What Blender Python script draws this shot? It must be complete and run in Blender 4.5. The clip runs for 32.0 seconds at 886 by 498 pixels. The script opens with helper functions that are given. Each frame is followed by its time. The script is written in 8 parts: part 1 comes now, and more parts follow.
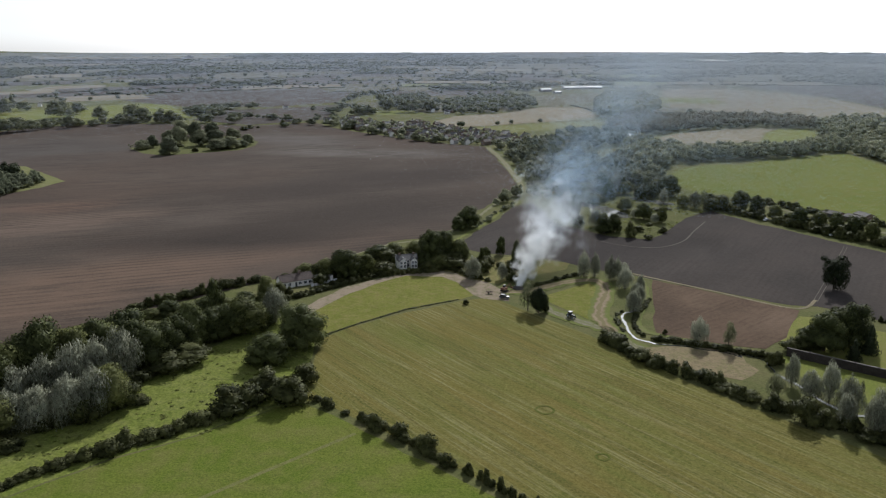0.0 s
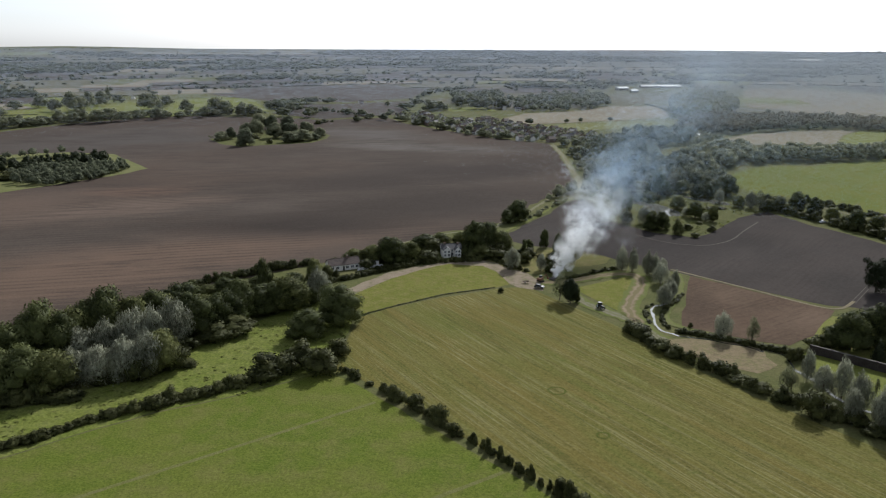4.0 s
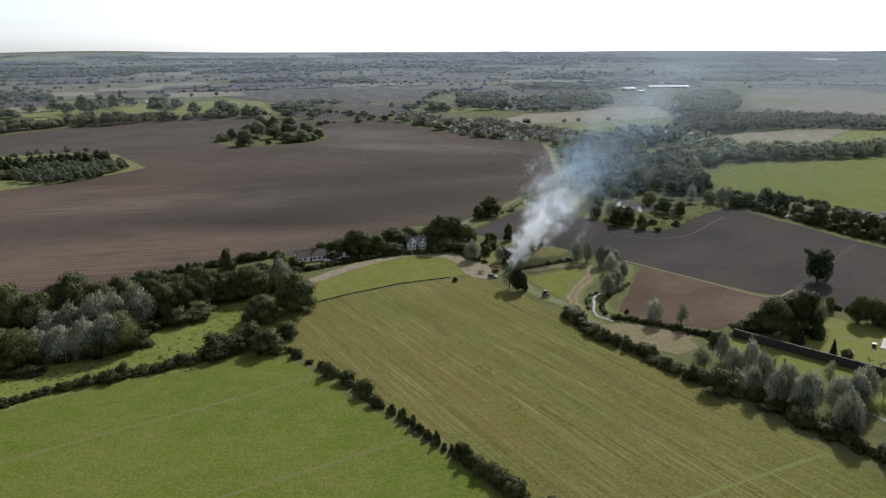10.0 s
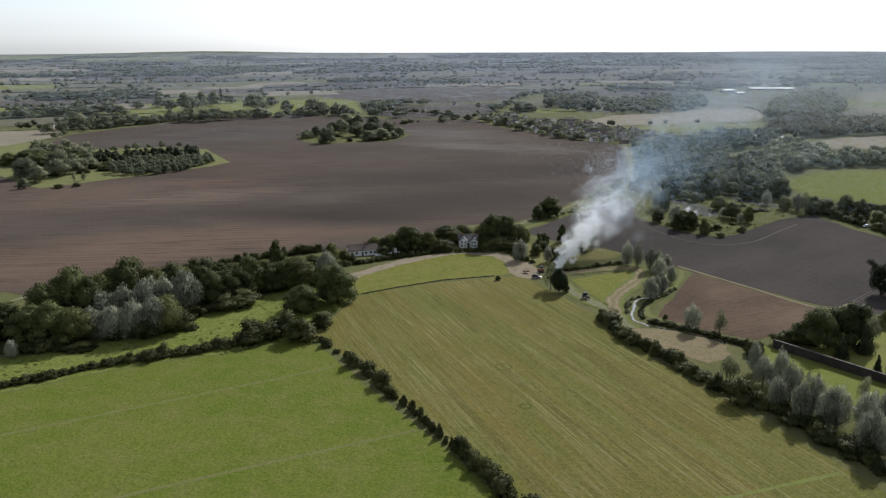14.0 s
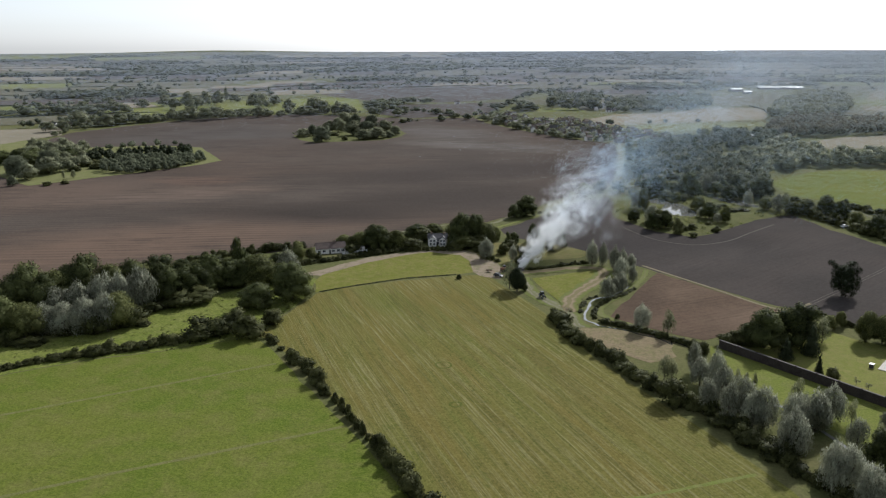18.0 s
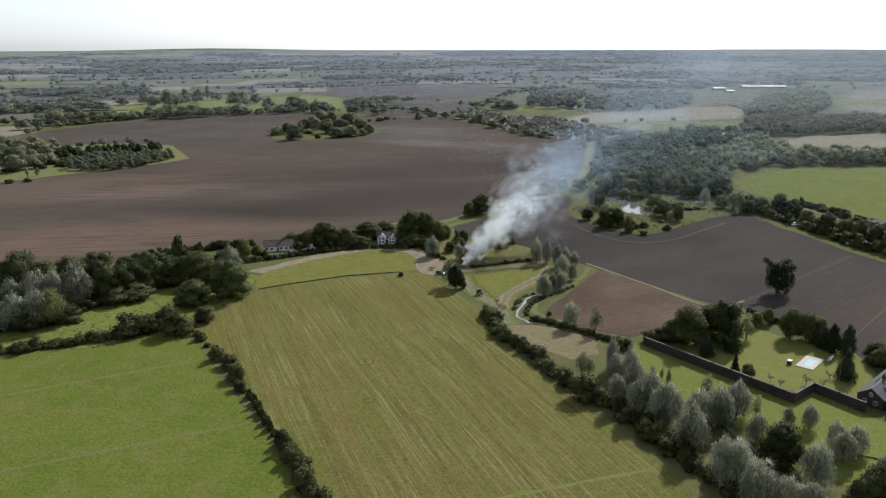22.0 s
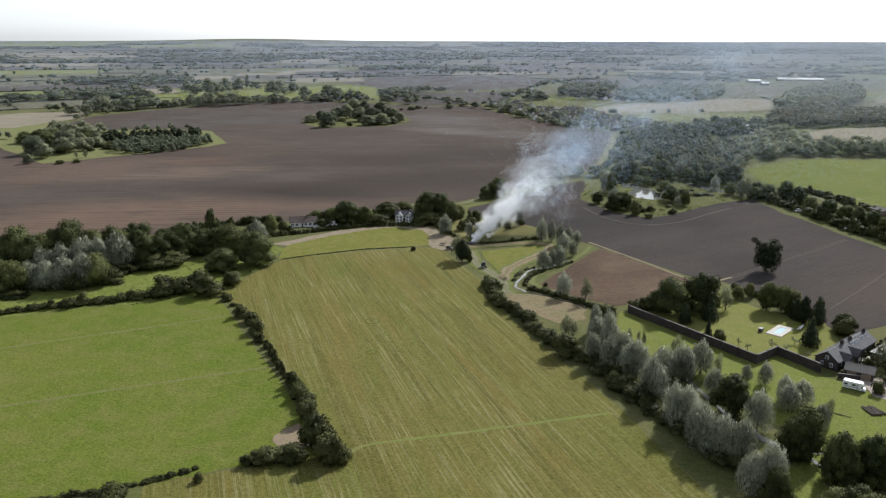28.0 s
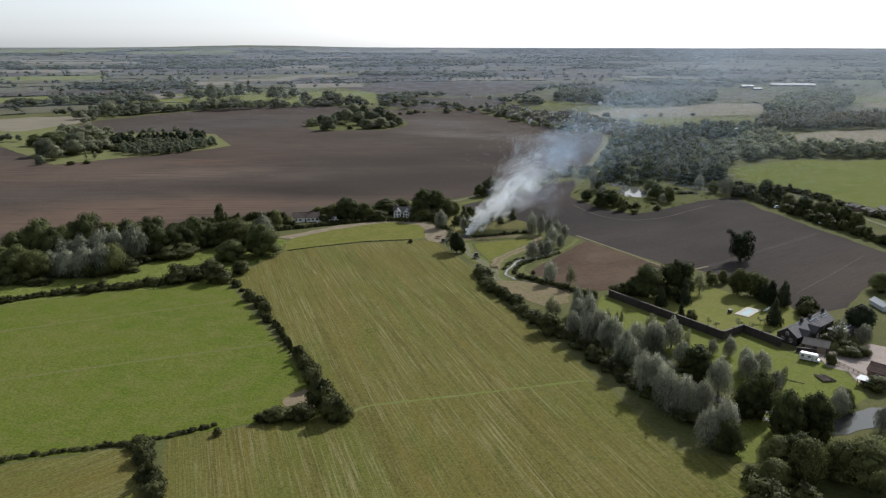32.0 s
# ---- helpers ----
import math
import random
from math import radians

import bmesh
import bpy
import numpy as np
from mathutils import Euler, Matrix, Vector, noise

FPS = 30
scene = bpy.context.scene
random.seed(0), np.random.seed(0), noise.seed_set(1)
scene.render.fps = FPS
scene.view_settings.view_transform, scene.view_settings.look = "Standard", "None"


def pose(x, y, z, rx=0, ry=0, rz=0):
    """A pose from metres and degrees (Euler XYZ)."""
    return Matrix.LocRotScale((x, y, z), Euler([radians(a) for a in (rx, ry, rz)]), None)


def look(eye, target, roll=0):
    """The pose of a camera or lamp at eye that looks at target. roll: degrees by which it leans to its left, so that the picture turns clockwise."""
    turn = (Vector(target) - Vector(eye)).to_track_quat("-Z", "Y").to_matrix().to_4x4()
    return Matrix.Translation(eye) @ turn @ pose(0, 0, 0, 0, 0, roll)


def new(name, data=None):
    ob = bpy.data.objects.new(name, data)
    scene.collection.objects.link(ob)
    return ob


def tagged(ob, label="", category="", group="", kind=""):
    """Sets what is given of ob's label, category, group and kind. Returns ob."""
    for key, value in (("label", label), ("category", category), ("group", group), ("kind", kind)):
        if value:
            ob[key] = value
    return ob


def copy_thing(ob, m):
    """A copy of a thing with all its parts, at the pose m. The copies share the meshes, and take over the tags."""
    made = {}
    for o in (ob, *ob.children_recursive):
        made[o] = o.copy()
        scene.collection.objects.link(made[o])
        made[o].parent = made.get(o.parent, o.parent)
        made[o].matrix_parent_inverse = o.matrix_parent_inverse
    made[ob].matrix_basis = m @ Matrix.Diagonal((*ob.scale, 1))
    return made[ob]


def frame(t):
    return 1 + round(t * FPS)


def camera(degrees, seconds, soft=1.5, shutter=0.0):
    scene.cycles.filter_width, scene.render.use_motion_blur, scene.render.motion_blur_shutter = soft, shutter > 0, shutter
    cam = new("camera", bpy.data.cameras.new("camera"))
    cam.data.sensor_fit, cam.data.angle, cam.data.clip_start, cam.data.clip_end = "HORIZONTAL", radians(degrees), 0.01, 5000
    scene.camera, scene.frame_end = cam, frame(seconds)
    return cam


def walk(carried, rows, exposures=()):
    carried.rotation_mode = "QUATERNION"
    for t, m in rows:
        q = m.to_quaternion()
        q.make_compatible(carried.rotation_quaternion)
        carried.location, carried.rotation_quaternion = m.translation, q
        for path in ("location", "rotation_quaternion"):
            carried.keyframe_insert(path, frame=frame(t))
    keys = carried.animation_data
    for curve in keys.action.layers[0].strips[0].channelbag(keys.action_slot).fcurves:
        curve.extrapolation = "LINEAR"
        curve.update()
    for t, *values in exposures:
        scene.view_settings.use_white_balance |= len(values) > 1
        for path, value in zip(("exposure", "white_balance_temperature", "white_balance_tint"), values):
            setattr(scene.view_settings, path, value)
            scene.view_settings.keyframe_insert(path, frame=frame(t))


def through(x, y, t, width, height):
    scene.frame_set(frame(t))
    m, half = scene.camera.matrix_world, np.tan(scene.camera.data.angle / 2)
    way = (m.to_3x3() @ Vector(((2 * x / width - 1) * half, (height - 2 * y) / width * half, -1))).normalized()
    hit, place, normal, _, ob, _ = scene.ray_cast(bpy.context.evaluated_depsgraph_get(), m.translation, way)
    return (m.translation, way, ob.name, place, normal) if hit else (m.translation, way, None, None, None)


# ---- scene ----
# ---- camera and its flight ----
cam = camera(60.21, 32.0, soft=1.2)
PATH = [
    (0, look((0.02, 0.00, 100.64), (-0.02, 290.13, 24.31), -0.03)),
    (0.5, look((2.36, -1.48, 100.78), (-0.49, 288.55, 24.10), 0.00)),
    (1, look((4.67, -2.83, 100.83), (1.88, 287.16, 24.04), -0.01)),
    (1.5, look((6.78, -4.33, 100.78), (4.22, 285.66, 23.94), -0.01)),
    (2, look((8.80, -6.12, 100.76), (6.47, 283.88, 23.96), 0.01)),
    (2.5, look((10.69, -7.68, 100.77), (8.76, 282.26, 23.77), 0.10)),
    (3, look((12.82, -9.68, 100.80), (4.30, 280.14, 23.76), 0.22)),
    (3.5, look((14.96, -11.83, 100.79), (-6.12, 277.28, 23.55), 0.24)),
    (5.5, look((23.62, -20.32, 100.84), (-15.61, 266.89, 23.56), 0.30)),
    (6, look((25.93, -22.44, 100.74), (-13.44, 264.72, 23.34), 0.21)),
    (6.5, look((28.33, -24.04, 100.63), (-11.18, 263.15, 23.41), 0.14)),
    (7, look((30.77, -25.29, 100.62), (-8.65, 261.96, 23.58), 0.09)),
    (7.5, look((33.37, -26.14, 100.62), (-6.15, 261.15, 23.80), -0.03)),
    (8, look((36.19, -26.69, 100.61), (-3.31, 260.62, 23.83), -0.04)),
    (8.5, look((38.76, -27.01, 100.61), (-0.65, 260.33, 23.93), -0.11)),
    (9, look((41.51, -27.21, 100.64), (2.28, 260.17, 24.03), -0.14)),
    (9.5, look((44.31, -27.42, 100.63), (5.15, 259.98, 24.05), -0.16)),
    (10, look((47.06, -27.81, 100.57), (8.26, 259.65, 24.00), -0.16)),
    (10.5, look((49.84, -28.04, 100.53), (10.81, 259.42, 24.10), -0.14)),
    (11, look((52.48, -27.94, 100.53), (7.92, 258.67, 23.91), -0.12)),
    (11.5, look((55.39, -28.09, 100.54), (-0.58, 256.50, 23.90), -0.07)),
    (12, look((58.48, -28.10, 100.54), (-3.60, 255.26, 24.02), -0.08)),
    (12.5, look((61.67, -27.78, 100.50), (-2.92, 255.02, 24.03), -0.13)),
    (13, look((64.63, -27.38, 100.45), (-2.91, 254.72, 23.90), -0.15)),
    (13.5, look((67.35, -26.98, 100.34), (-4.27, 254.15, 23.95), -0.18)),
    (14, look((70.15, -26.48, 100.11), (-5.57, 253.60, 23.81), -0.17)),
    (14.5, look((73.11, -25.84, 99.85), (-6.65, 253.11, 23.53), -0.19)),
    (16.5, look((85.41, -22.84, 99.74), (2.57, 255.17, 23.25), -0.23)),
    (17, look((88.34, -21.97, 99.84), (5.75, 256.09, 23.30), -0.19)),
    (17.5, look((91.33, -20.99, 99.87), (8.85, 257.09, 23.26), -0.18)),
    (18, look((94.15, -20.10, 99.82), (11.92, 258.05, 23.21), -0.22)),
    (18.5, look((97.10, -19.22, 99.74), (15.08, 259.00, 23.15), -0.22)),
    (19, look((99.91, -18.42, 99.67), (18.09, 259.86, 23.07), -0.23)),
    (19.5, look((102.90, -17.50, 99.64), (21.19, 260.81, 23.06), -0.23)),
    (20, look((105.81, -16.67, 99.70), (24.28, 261.67, 23.03), -0.26)),
    (20.5, look((108.72, -15.88, 99.76), (27.33, 262.49, 23.08), -0.24)),
    (21, look((111.71, -15.15, 99.79), (30.56, 263.31, 23.16), -0.20)),
    (21.5, look((114.51, -14.82, 99.71), (33.88, 263.75, 22.94), -0.14)),
    (22, look((117.18, -14.68, 99.63), (36.87, 263.88, 22.47), -0.09)),
    (22.5, look((119.72, -15.22, 99.60), (39.60, 263.32, 22.18), -0.05)),
    (23, look((122.03, -15.95, 99.59), (42.17, 262.54, 21.72), -0.07)),
    (23.5, look((124.02, -17.12, 99.56), (44.42, 261.34, 21.31), -0.05)),
    (24, look((125.96, -18.66, 99.52), (46.62, 259.80, 21.01), 0.01)),
    (24.5, look((127.76, -20.51, 99.53), (48.58, 257.92, 20.76), 0.06)),
    (25, look((129.39, -22.51, 99.58), (50.37, 255.83, 20.32), 0.12)),
    (25.5, look((130.83, -24.69, 99.66), (49.47, 252.90, 20.14), 0.15)),
    (26, look((132.06, -26.97, 99.80), (43.35, 248.31, 20.11), 0.14)),
    (26.5, look((133.48, -29.24, 99.87), (39.06, 244.06, 19.93), 0.08)),
    (28.5, look((138.50, -38.80, 99.19), (44.42, 234.52, 18.90), 0.12)),
    (29, look((139.70, -41.32, 99.30), (45.25, 232.92, 22.68), 0.11)),
    (29.5, look((141.18, -44.32, 99.18), (44.95, 234.36, 43.74), 0.13)),
    (30, look((142.33, -46.96, 98.98), (45.93, 231.96, 45.02), 0.16)),
    (30.5, look((143.55, -49.66, 98.78), (47.23, 229.26, 44.68), 0.12)),
    (31, look((144.48, -52.28, 98.64), (48.95, 225.40, 37.24), 0.16)),
    (31.5, look((145.66, -55.06, 98.60), (50.91, 220.86, 28.64), 0.12)),
    (32, look((146.93, -58.02, 98.64), (52.84, 215.97, 20.71), 0.09)),
]
STOPS = [(0.0, 0.04), (10.0, 0.1), (21.0, 0.22), (26.0, 0.36), (28.6, 0.44), (29.05, 0.4), (29.4, -0.24), (29.8, -0.44), (30.4, -0.5), (31.0, -0.38), (31.5, -0.16), (32.0, 0.06)]
EXPOSURES = [(t, stops, 6160 if 29.3 < t < 31.2 else 5980, 12 if 29.3 < t < 31.2 else 10) for t, stops in STOPS]
walk(cam, PATH, EXPOSURES)

# ---- world and sun ----
SUN_AZIMUTH, SUN_ELEVATION = radians(17), radians(36)
world = bpy.data.worlds.new("hazy_sky")
scene.world = world
world.use_nodes = True
sky_nodes = world.node_tree.nodes
sky = sky_nodes.new("ShaderNodeTexSky")
sky.sky_type, sky.sun_disc = "NISHITA", False
sky.sun_elevation, sky.sun_rotation = SUN_ELEVATION, SUN_AZIMUTH
sky.air_density, sky.dust_density, sky.ozone_density, sky.altitude = 1.0, 0.8, 2.5, 100
haze = sky_nodes.new("ShaderNodeHueSaturation")
haze.inputs["Saturation"].default_value, haze.inputs["Value"].default_value = 0.27, 1.06
world.node_tree.links.new(sky.outputs[0], haze.inputs["Color"])
even = sky_nodes.new("ShaderNodeMix")
even.data_type, even.blend_type = "RGBA", "DARKEN"
even.inputs[0].default_value = 0.93
even.inputs[7].default_value = (8.4, 8.4, 8.2, 1)
world.node_tree.links.new(haze.outputs[0], even.inputs[6])
world.node_tree.links.new(even.outputs[2], sky_nodes["Background"].inputs["Color"])
sky_nodes["Background"].inputs["Strength"].default_value = 0.132
sun = new("sun", bpy.data.lights.new("sun", "SUN"))
sun.data.energy, sun.data.angle, sun.data.color = 4.75, radians(0.6), (1.0, 0.955, 0.89)
sun_way = Vector((math.sin(SUN_AZIMUTH) * math.cos(SUN_ELEVATION), math.cos(SUN_AZIMUTH) * math.cos(SUN_ELEVATION), math.sin(SUN_ELEVATION)))
sun.matrix_world = look(sun_way * 400, (0, 0, 0))


# ---- materials ----
def surface(name, rough=0.9, gloss=0.25):
    m = bpy.data.materials.new(name)
    m.use_nodes = True
    bsdf = m.node_tree.nodes["Principled BSDF"]
    bsdf.inputs["Roughness"].default_value = rough
    bsdf.inputs["Specular IOR Level"].default_value = gloss
    return m, m.node_tree, bsdf


def place(nt, turn=0.0, scale=(1, 1, 1)):
    """World position, turned about z and stretched."""
    at = nt.nodes.new("ShaderNodeNewGeometry").outputs["Position"]
    if turn == 0 and scale == (1, 1, 1):
        return at
    mp = nt.nodes.new("ShaderNodeMapping")
    mp.inputs["Rotation"].default_value = (0, 0, radians(turn))
    mid = nt.nodes.new("ShaderNodeMapping")
    mid.inputs["Scale"].default_value = scale
    nt.links.new(at, mp.inputs["Vector"])
    nt.links.new(mp.outputs[0], mid.inputs["Vector"])
    return mid.outputs[0]


def cloud(nt, vec, size, detail=4.0, rough=0.55):
    n = nt.nodes.new("ShaderNodeTexNoise")
    n.inputs["Scale"].default_value = 1.0 / size
    n.inputs["Detail"].default_value = detail
    n.inputs["Roughness"].default_value = rough
    nt.links.new(vec, n.inputs["Vector"])
    return n.outputs["Fac"]


def band(nt, fac, low, high):
    r = nt.nodes.new("ShaderNodeMapRange")
    r.inputs["From Min"].default_value, r.inputs["From Max"].default_value = low, high
    nt.links.new(fac, r.inputs["Value"])
    return r.outputs["Result"]


def blend(nt, fac, a, b, how="MIX"):
    n = nt.nodes.new("ShaderNodeMix")
    n.data_type, n.blend_type = "RGBA", how
    if isinstance(fac, float):
        n.inputs[0].default_value = fac
    else:
        nt.links.new(fac, n.inputs[0])
    for value, socket in ((a, n.inputs[6]), (b, n.inputs[7])):
        if isinstance(value, tuple):
            socket.default_value = (*value, 1)
        else:
            nt.links.new(value, socket)
    return n.outputs[2]


def relief(nt, bsdf, height, metres, strength=0.6):
    b = nt.nodes.new("ShaderNodeBump")
    b.inputs["Strength"].default_value, b.inputs["Distance"].default_value = strength, metres
    nt.links.new(height, b.inputs["Height"])
    nt.links.new(b.outputs[0], bsdf.inputs["Normal"])


def grass(name, main, second, dry, tuft=0.35, tuft_size=2.0, patch=45.0, lush=0.0):
    m, nt, bsdf = surface(name, 1.0, 0.05)
    at = place(nt)
    col = blend(nt, band(nt, cloud(nt, at, patch, 5), 0.38, 0.64), main, second)
    col = blend(nt, band(nt, cloud(nt, at, patch * 0.23, 6, 0.65), 0.44, 0.68), col, dry)
    if lush:
        # darker clumps of ranker grass
        clump = cloud(nt, place(nt, 25, (0.6, 1.3, 1)), 5.0, 6, 0.72)
        part_way = nt.nodes.new("ShaderNodeMath")
        part_way.operation = "MULTIPLY"
        nt.links.new(band(nt, clump, 0.60, 0.70), part_way.inputs[0])
        nt.links.new(band(nt, cloud(nt, at, 30, 3), 0.40, 0.62), part_way.inputs[1])
        col = blend(nt, part_way.outputs[0], col, tuple((1 - 0.62 * lush) * c for c in main))
    fine = cloud(nt, at, tuft_size, 5, 0.75)
    col = blend(nt, band(nt, fine, 0.56, 0.8), col, tuple(0.5 * c for c in main))
    grit = cloud(nt, at, tuft_size * 0.35, 3, 0.75)
    col = blend(nt, tuft, col, blend(nt, band(nt, grit, 0.33, 0.67), tuple(0.45 * c for c in main), tuple(1.5 * c for c in second)))
    nt.links.new(col, bsdf.inputs["Base Color"])
    relief(nt, bsdf, fine, 0.4)
    return m


def mown(name, turn):
    """Cut hay: fine broken straw lines along the mower's way, with greener and browner lanes between."""
    m, nt, bsdf = surface(name, 1.0, 0.05)
    at = place(nt)
    green, olive, straw = (0.090, 0.100, 0.018), (0.115, 0.101, 0.027), (0.215, 0.192, 0.094)
    col = blend(nt, band(nt, cloud(nt, at, 60, 5, 0.6), 0.40, 0.62), green, olive)
    wide = cloud(nt, place(nt, turn, (0.008, 0.075, 1)), 1.0, 4, 0.6)
    col = blend(nt, band(nt, wide, 0.46, 0.62), col, (0.126, 0.096, 0.024))
    lane = cloud(nt, place(nt, turn, (0.010, 0.26, 1)), 1.0, 3, 0.6)
    col = blend(nt, band(nt, lane, 0.54, 0.64), col, (0.086, 0.072, 0.018))
    dark = cloud(nt, place(nt, turn, (0.03, 0.8, 1)), 1.0, 4, 0.7)
    col = blend(nt, band(nt, dark, 0.53, 0.66), col, (0.058, 0.060, 0.012))
    swath = cloud(nt, place(nt, turn, (0.035, 1.5, 1)), 1.0, 5, 0.7)
    shown = nt.nodes.new("ShaderNodeMath")
    shown.operation = "MULTIPLY"
    nt.links.new(band(nt, swath, 0.50, 0.60), shown.inputs[0])
    nt.links.new(band(nt, cloud(nt, place(nt, turn, (0.6, 1.6, 1)), 26, 5, 0.65), 0.36, 0.64), shown.inputs[1])
    col = blend(nt, shown.outputs[0], col, straw)
    # pale cut patches, then darker regrowth in blots
    col = blend(nt, band(nt, cloud(nt, at, 22, 6, 0.7), 0.60, 0.80), col, (0.160, 0.140, 0.058))
    col = blend(nt, band(nt, cloud(nt, at, 11, 6, 0.72), 0.58, 0.76), col, (0.062, 0.082, 0.012))
    grit = cloud(nt, at, 0.7, 4, 0.8)
    col = blend(nt, 0.42, col, blend(nt, band(nt, grit, 0.35, 0.65), (0.028, 0.034, 0.006), (0.190, 0.172, 0.056)))
    nt.links.new(col, bsdf.inputs["Base Color"])
    relief(nt, bsdf, swath, 0.25)
    return m


def soil(name, dark, light, red, turn, patch=90.0, furrow=3.2, spots=(), ripple=0.5):
    """Worked clay: broad darker and paler patches, with fine furrows that show in places. spots: (x, y, half length,
    half width, turn, colour).
    """
    m, nt, bsdf = surface(name, 1.0, 0.04)
    at = place(nt)
    col = blend(nt, band(nt, cloud(nt, place(nt, turn, (0.6, 1.3, 1)), patch, 5, 0.6), 0.40, 0.64), dark, light)
    col = blend(nt, band(nt, cloud(nt, at, patch * 1.7, 4), 0.48, 0.72), col, red)
    for x, y, long, wide, lean, colour in spots:
        # one soft-edged patch of darker, paler or redder soil
        shift = nt.nodes.new("ShaderNodeVectorMath")
        shift.operation = "SUBTRACT"
        nt.links.new(at, shift.inputs[0])
        shift.inputs[1].default_value = (x, y, 0)
        spin = nt.nodes.new("ShaderNodeMapping")
        spin.inputs["Rotation"].default_value = (0, 0, radians(-lean))
        nt.links.new(shift.outputs[0], spin.inputs["Vector"])
        squeeze = nt.nodes.new("ShaderNodeVectorMath")
        squeeze.operation = "MULTIPLY"
        nt.links.new(spin.outputs[0], squeeze.inputs[0])
        squeeze.inputs[1].default_value = (1 / long, 1 / wide, 0)
        reach = nt.nodes.new("ShaderNodeVectorMath")
        reach.operation = "LENGTH"
        nt.links.new(squeeze.outputs[0], reach.inputs[0])
        wander = nt.nodes.new("ShaderNodeMath")
        wander.operation = "MULTIPLY_ADD"
        nt.links.new(cloud(nt, place(nt, turn, (0.7, 1.3, 1)), 55, 5, 0.6), wander.inputs[0])
        wander.inputs[1].default_value = 1.3
        nt.links.new(reach.outputs["Value"], wander.inputs[2])
        col = blend(nt, band(nt, wander.outputs[0], 1.85, 1.0), col, colour)
    seen = band(nt, cloud(nt, at, patch * 0.6, 4), 0.40, 0.66)
    line = cloud(nt, place(nt, turn, (0.11 / furrow, 1.0 / furrow, 1)), 1.0, 4, 0.65)
    shown = nt.nodes.new("ShaderNodeMath")
    shown.operation = "MULTIPLY"
    nt.links.new(band(nt, line, 0.46, 0.62), shown.inputs[0])
    nt.links.new(seen, shown.inputs[1])
    less = nt.nodes.new("ShaderNodeMath")
    less.operation = "MULTIPLY"
    nt.links.new(shown.outputs[0], less.inputs[0])
    less.inputs[1].default_value = ripple
    col = blend(nt, less.outputs[0], col, tuple(0.55 * c for c in dark))
    wave = nt.nodes.new("ShaderNodeTexWave")
    wave.bands_direction = "Y"
    wave.inputs["Scale"].default_value = 0.314 / (furrow * 1.1)
    wave.inputs["Distortion"].default_value, wave.inputs["Detail"].default_value, wave.inputs["Detail Scale"].default_value = 3.0, 3.0, 0.25
    nt.links.new(place(nt, turn), wave.inputs["Vector"])
    ridge = nt.nodes.new("ShaderNodeMath")
    ridge.operation = "MULTIPLY"
    nt.links.new(band(nt, wave.outputs["Fac"], 0.45, 1.0), ridge.inputs[0])
    nt.links.new(band(nt, cloud(nt, place(nt, 0, (1.0, 1.0, 1)), patch * 0.42, 4, 0.6), 0.42, 0.62), ridge.inputs[1])
    part_way = nt.nodes.new("ShaderNodeMath")
    part_way.operation = "MULTIPLY"
    nt.links.new(ridge.outputs[0], part_way.inputs[0])
    part_way.inputs[1].default_value = ripple * 0.72
    col = blend(nt, part_way.outputs[0], col, tuple(0.5 * c for c in dark))
    broad = cloud(nt, place(nt, turn, (0.03, 0.06, 1)), 1.0, 5, 0.65)
    col = blend(nt, band(nt, broad, 0.56, 0.9), col, tuple(0.8 * c for c in dark))
    grit = cloud(nt, at, 1.3, 5, 0.8)
    col = blend(nt, 0.4, col, blend(nt, band(nt, grit, 0.3, 0.72), tuple(0.6 * c for c in dark), tuple(1.2 * c for c in light)))
    nt.links.new(col, bsdf.inputs["Base Color"])
    relief(nt, bsdf, line, 0.25)
    return m


def worn(name, a, b, turf, size=5.0, share=0.5):
    """Bare earth that grass creeps back over in patches."""
    m, nt, bsdf = surface(name, 1.0, 0.08)
    at = place(nt)
    col = blend(nt, band(nt, cloud(nt, at, size, 5, 0.65), 0.3, 0.7), a, b)
    grit = cloud(nt, at, 0.7, 4, 0.75)
    col = blend(nt, 0.35, col, blend(nt, band(nt, grit, 0.3, 0.7), tuple(0.55 * c for c in a), tuple(1.3 * c for c in b)))
    col = blend(nt, band(nt, cloud(nt, at, size * 0.7, 6, 0.75), 0.72 - 0.3 * share, 0.86 - 0.3 * share), col, turf)
    edge = nt.nodes.new("ShaderNodeAttribute")
    edge.attribute_name = "edge"
    stray = nt.nodes.new("ShaderNodeMath")
    stray.operation = "MULTIPLY_ADD"
    nt.links.new(cloud(nt, at, 1.6, 5, 0.7), stray.inputs[0])
    stray.inputs[1].default_value = 0.9
    nt.links.new(edge.outputs["Fac"], stray.inputs[2])
    # grass between and beside the wheel ruts of a track
    crown = band(nt, edge.outputs["Fac"], 0.02, 0.12)
    rut = nt.nodes.new("ShaderNodeMath")
    rut.operation = "MULTIPLY"
    nt.links.new(crown, rut.inputs[0])
    nt.links.new(band(nt, edge.outputs["Fac"], 0.42, 0.22), rut.inputs[1])
    col = blend(nt, rut.outputs[0], col, blend(nt, 0.5, a, turf))
    col = blend(nt, band(nt, stray.outputs[0], 0.95, 1.45), col, turf)
    nt.links.new(col, bsdf.inputs["Base Color"])
    relief(nt, bsdf, grit, 0.06)
    return m


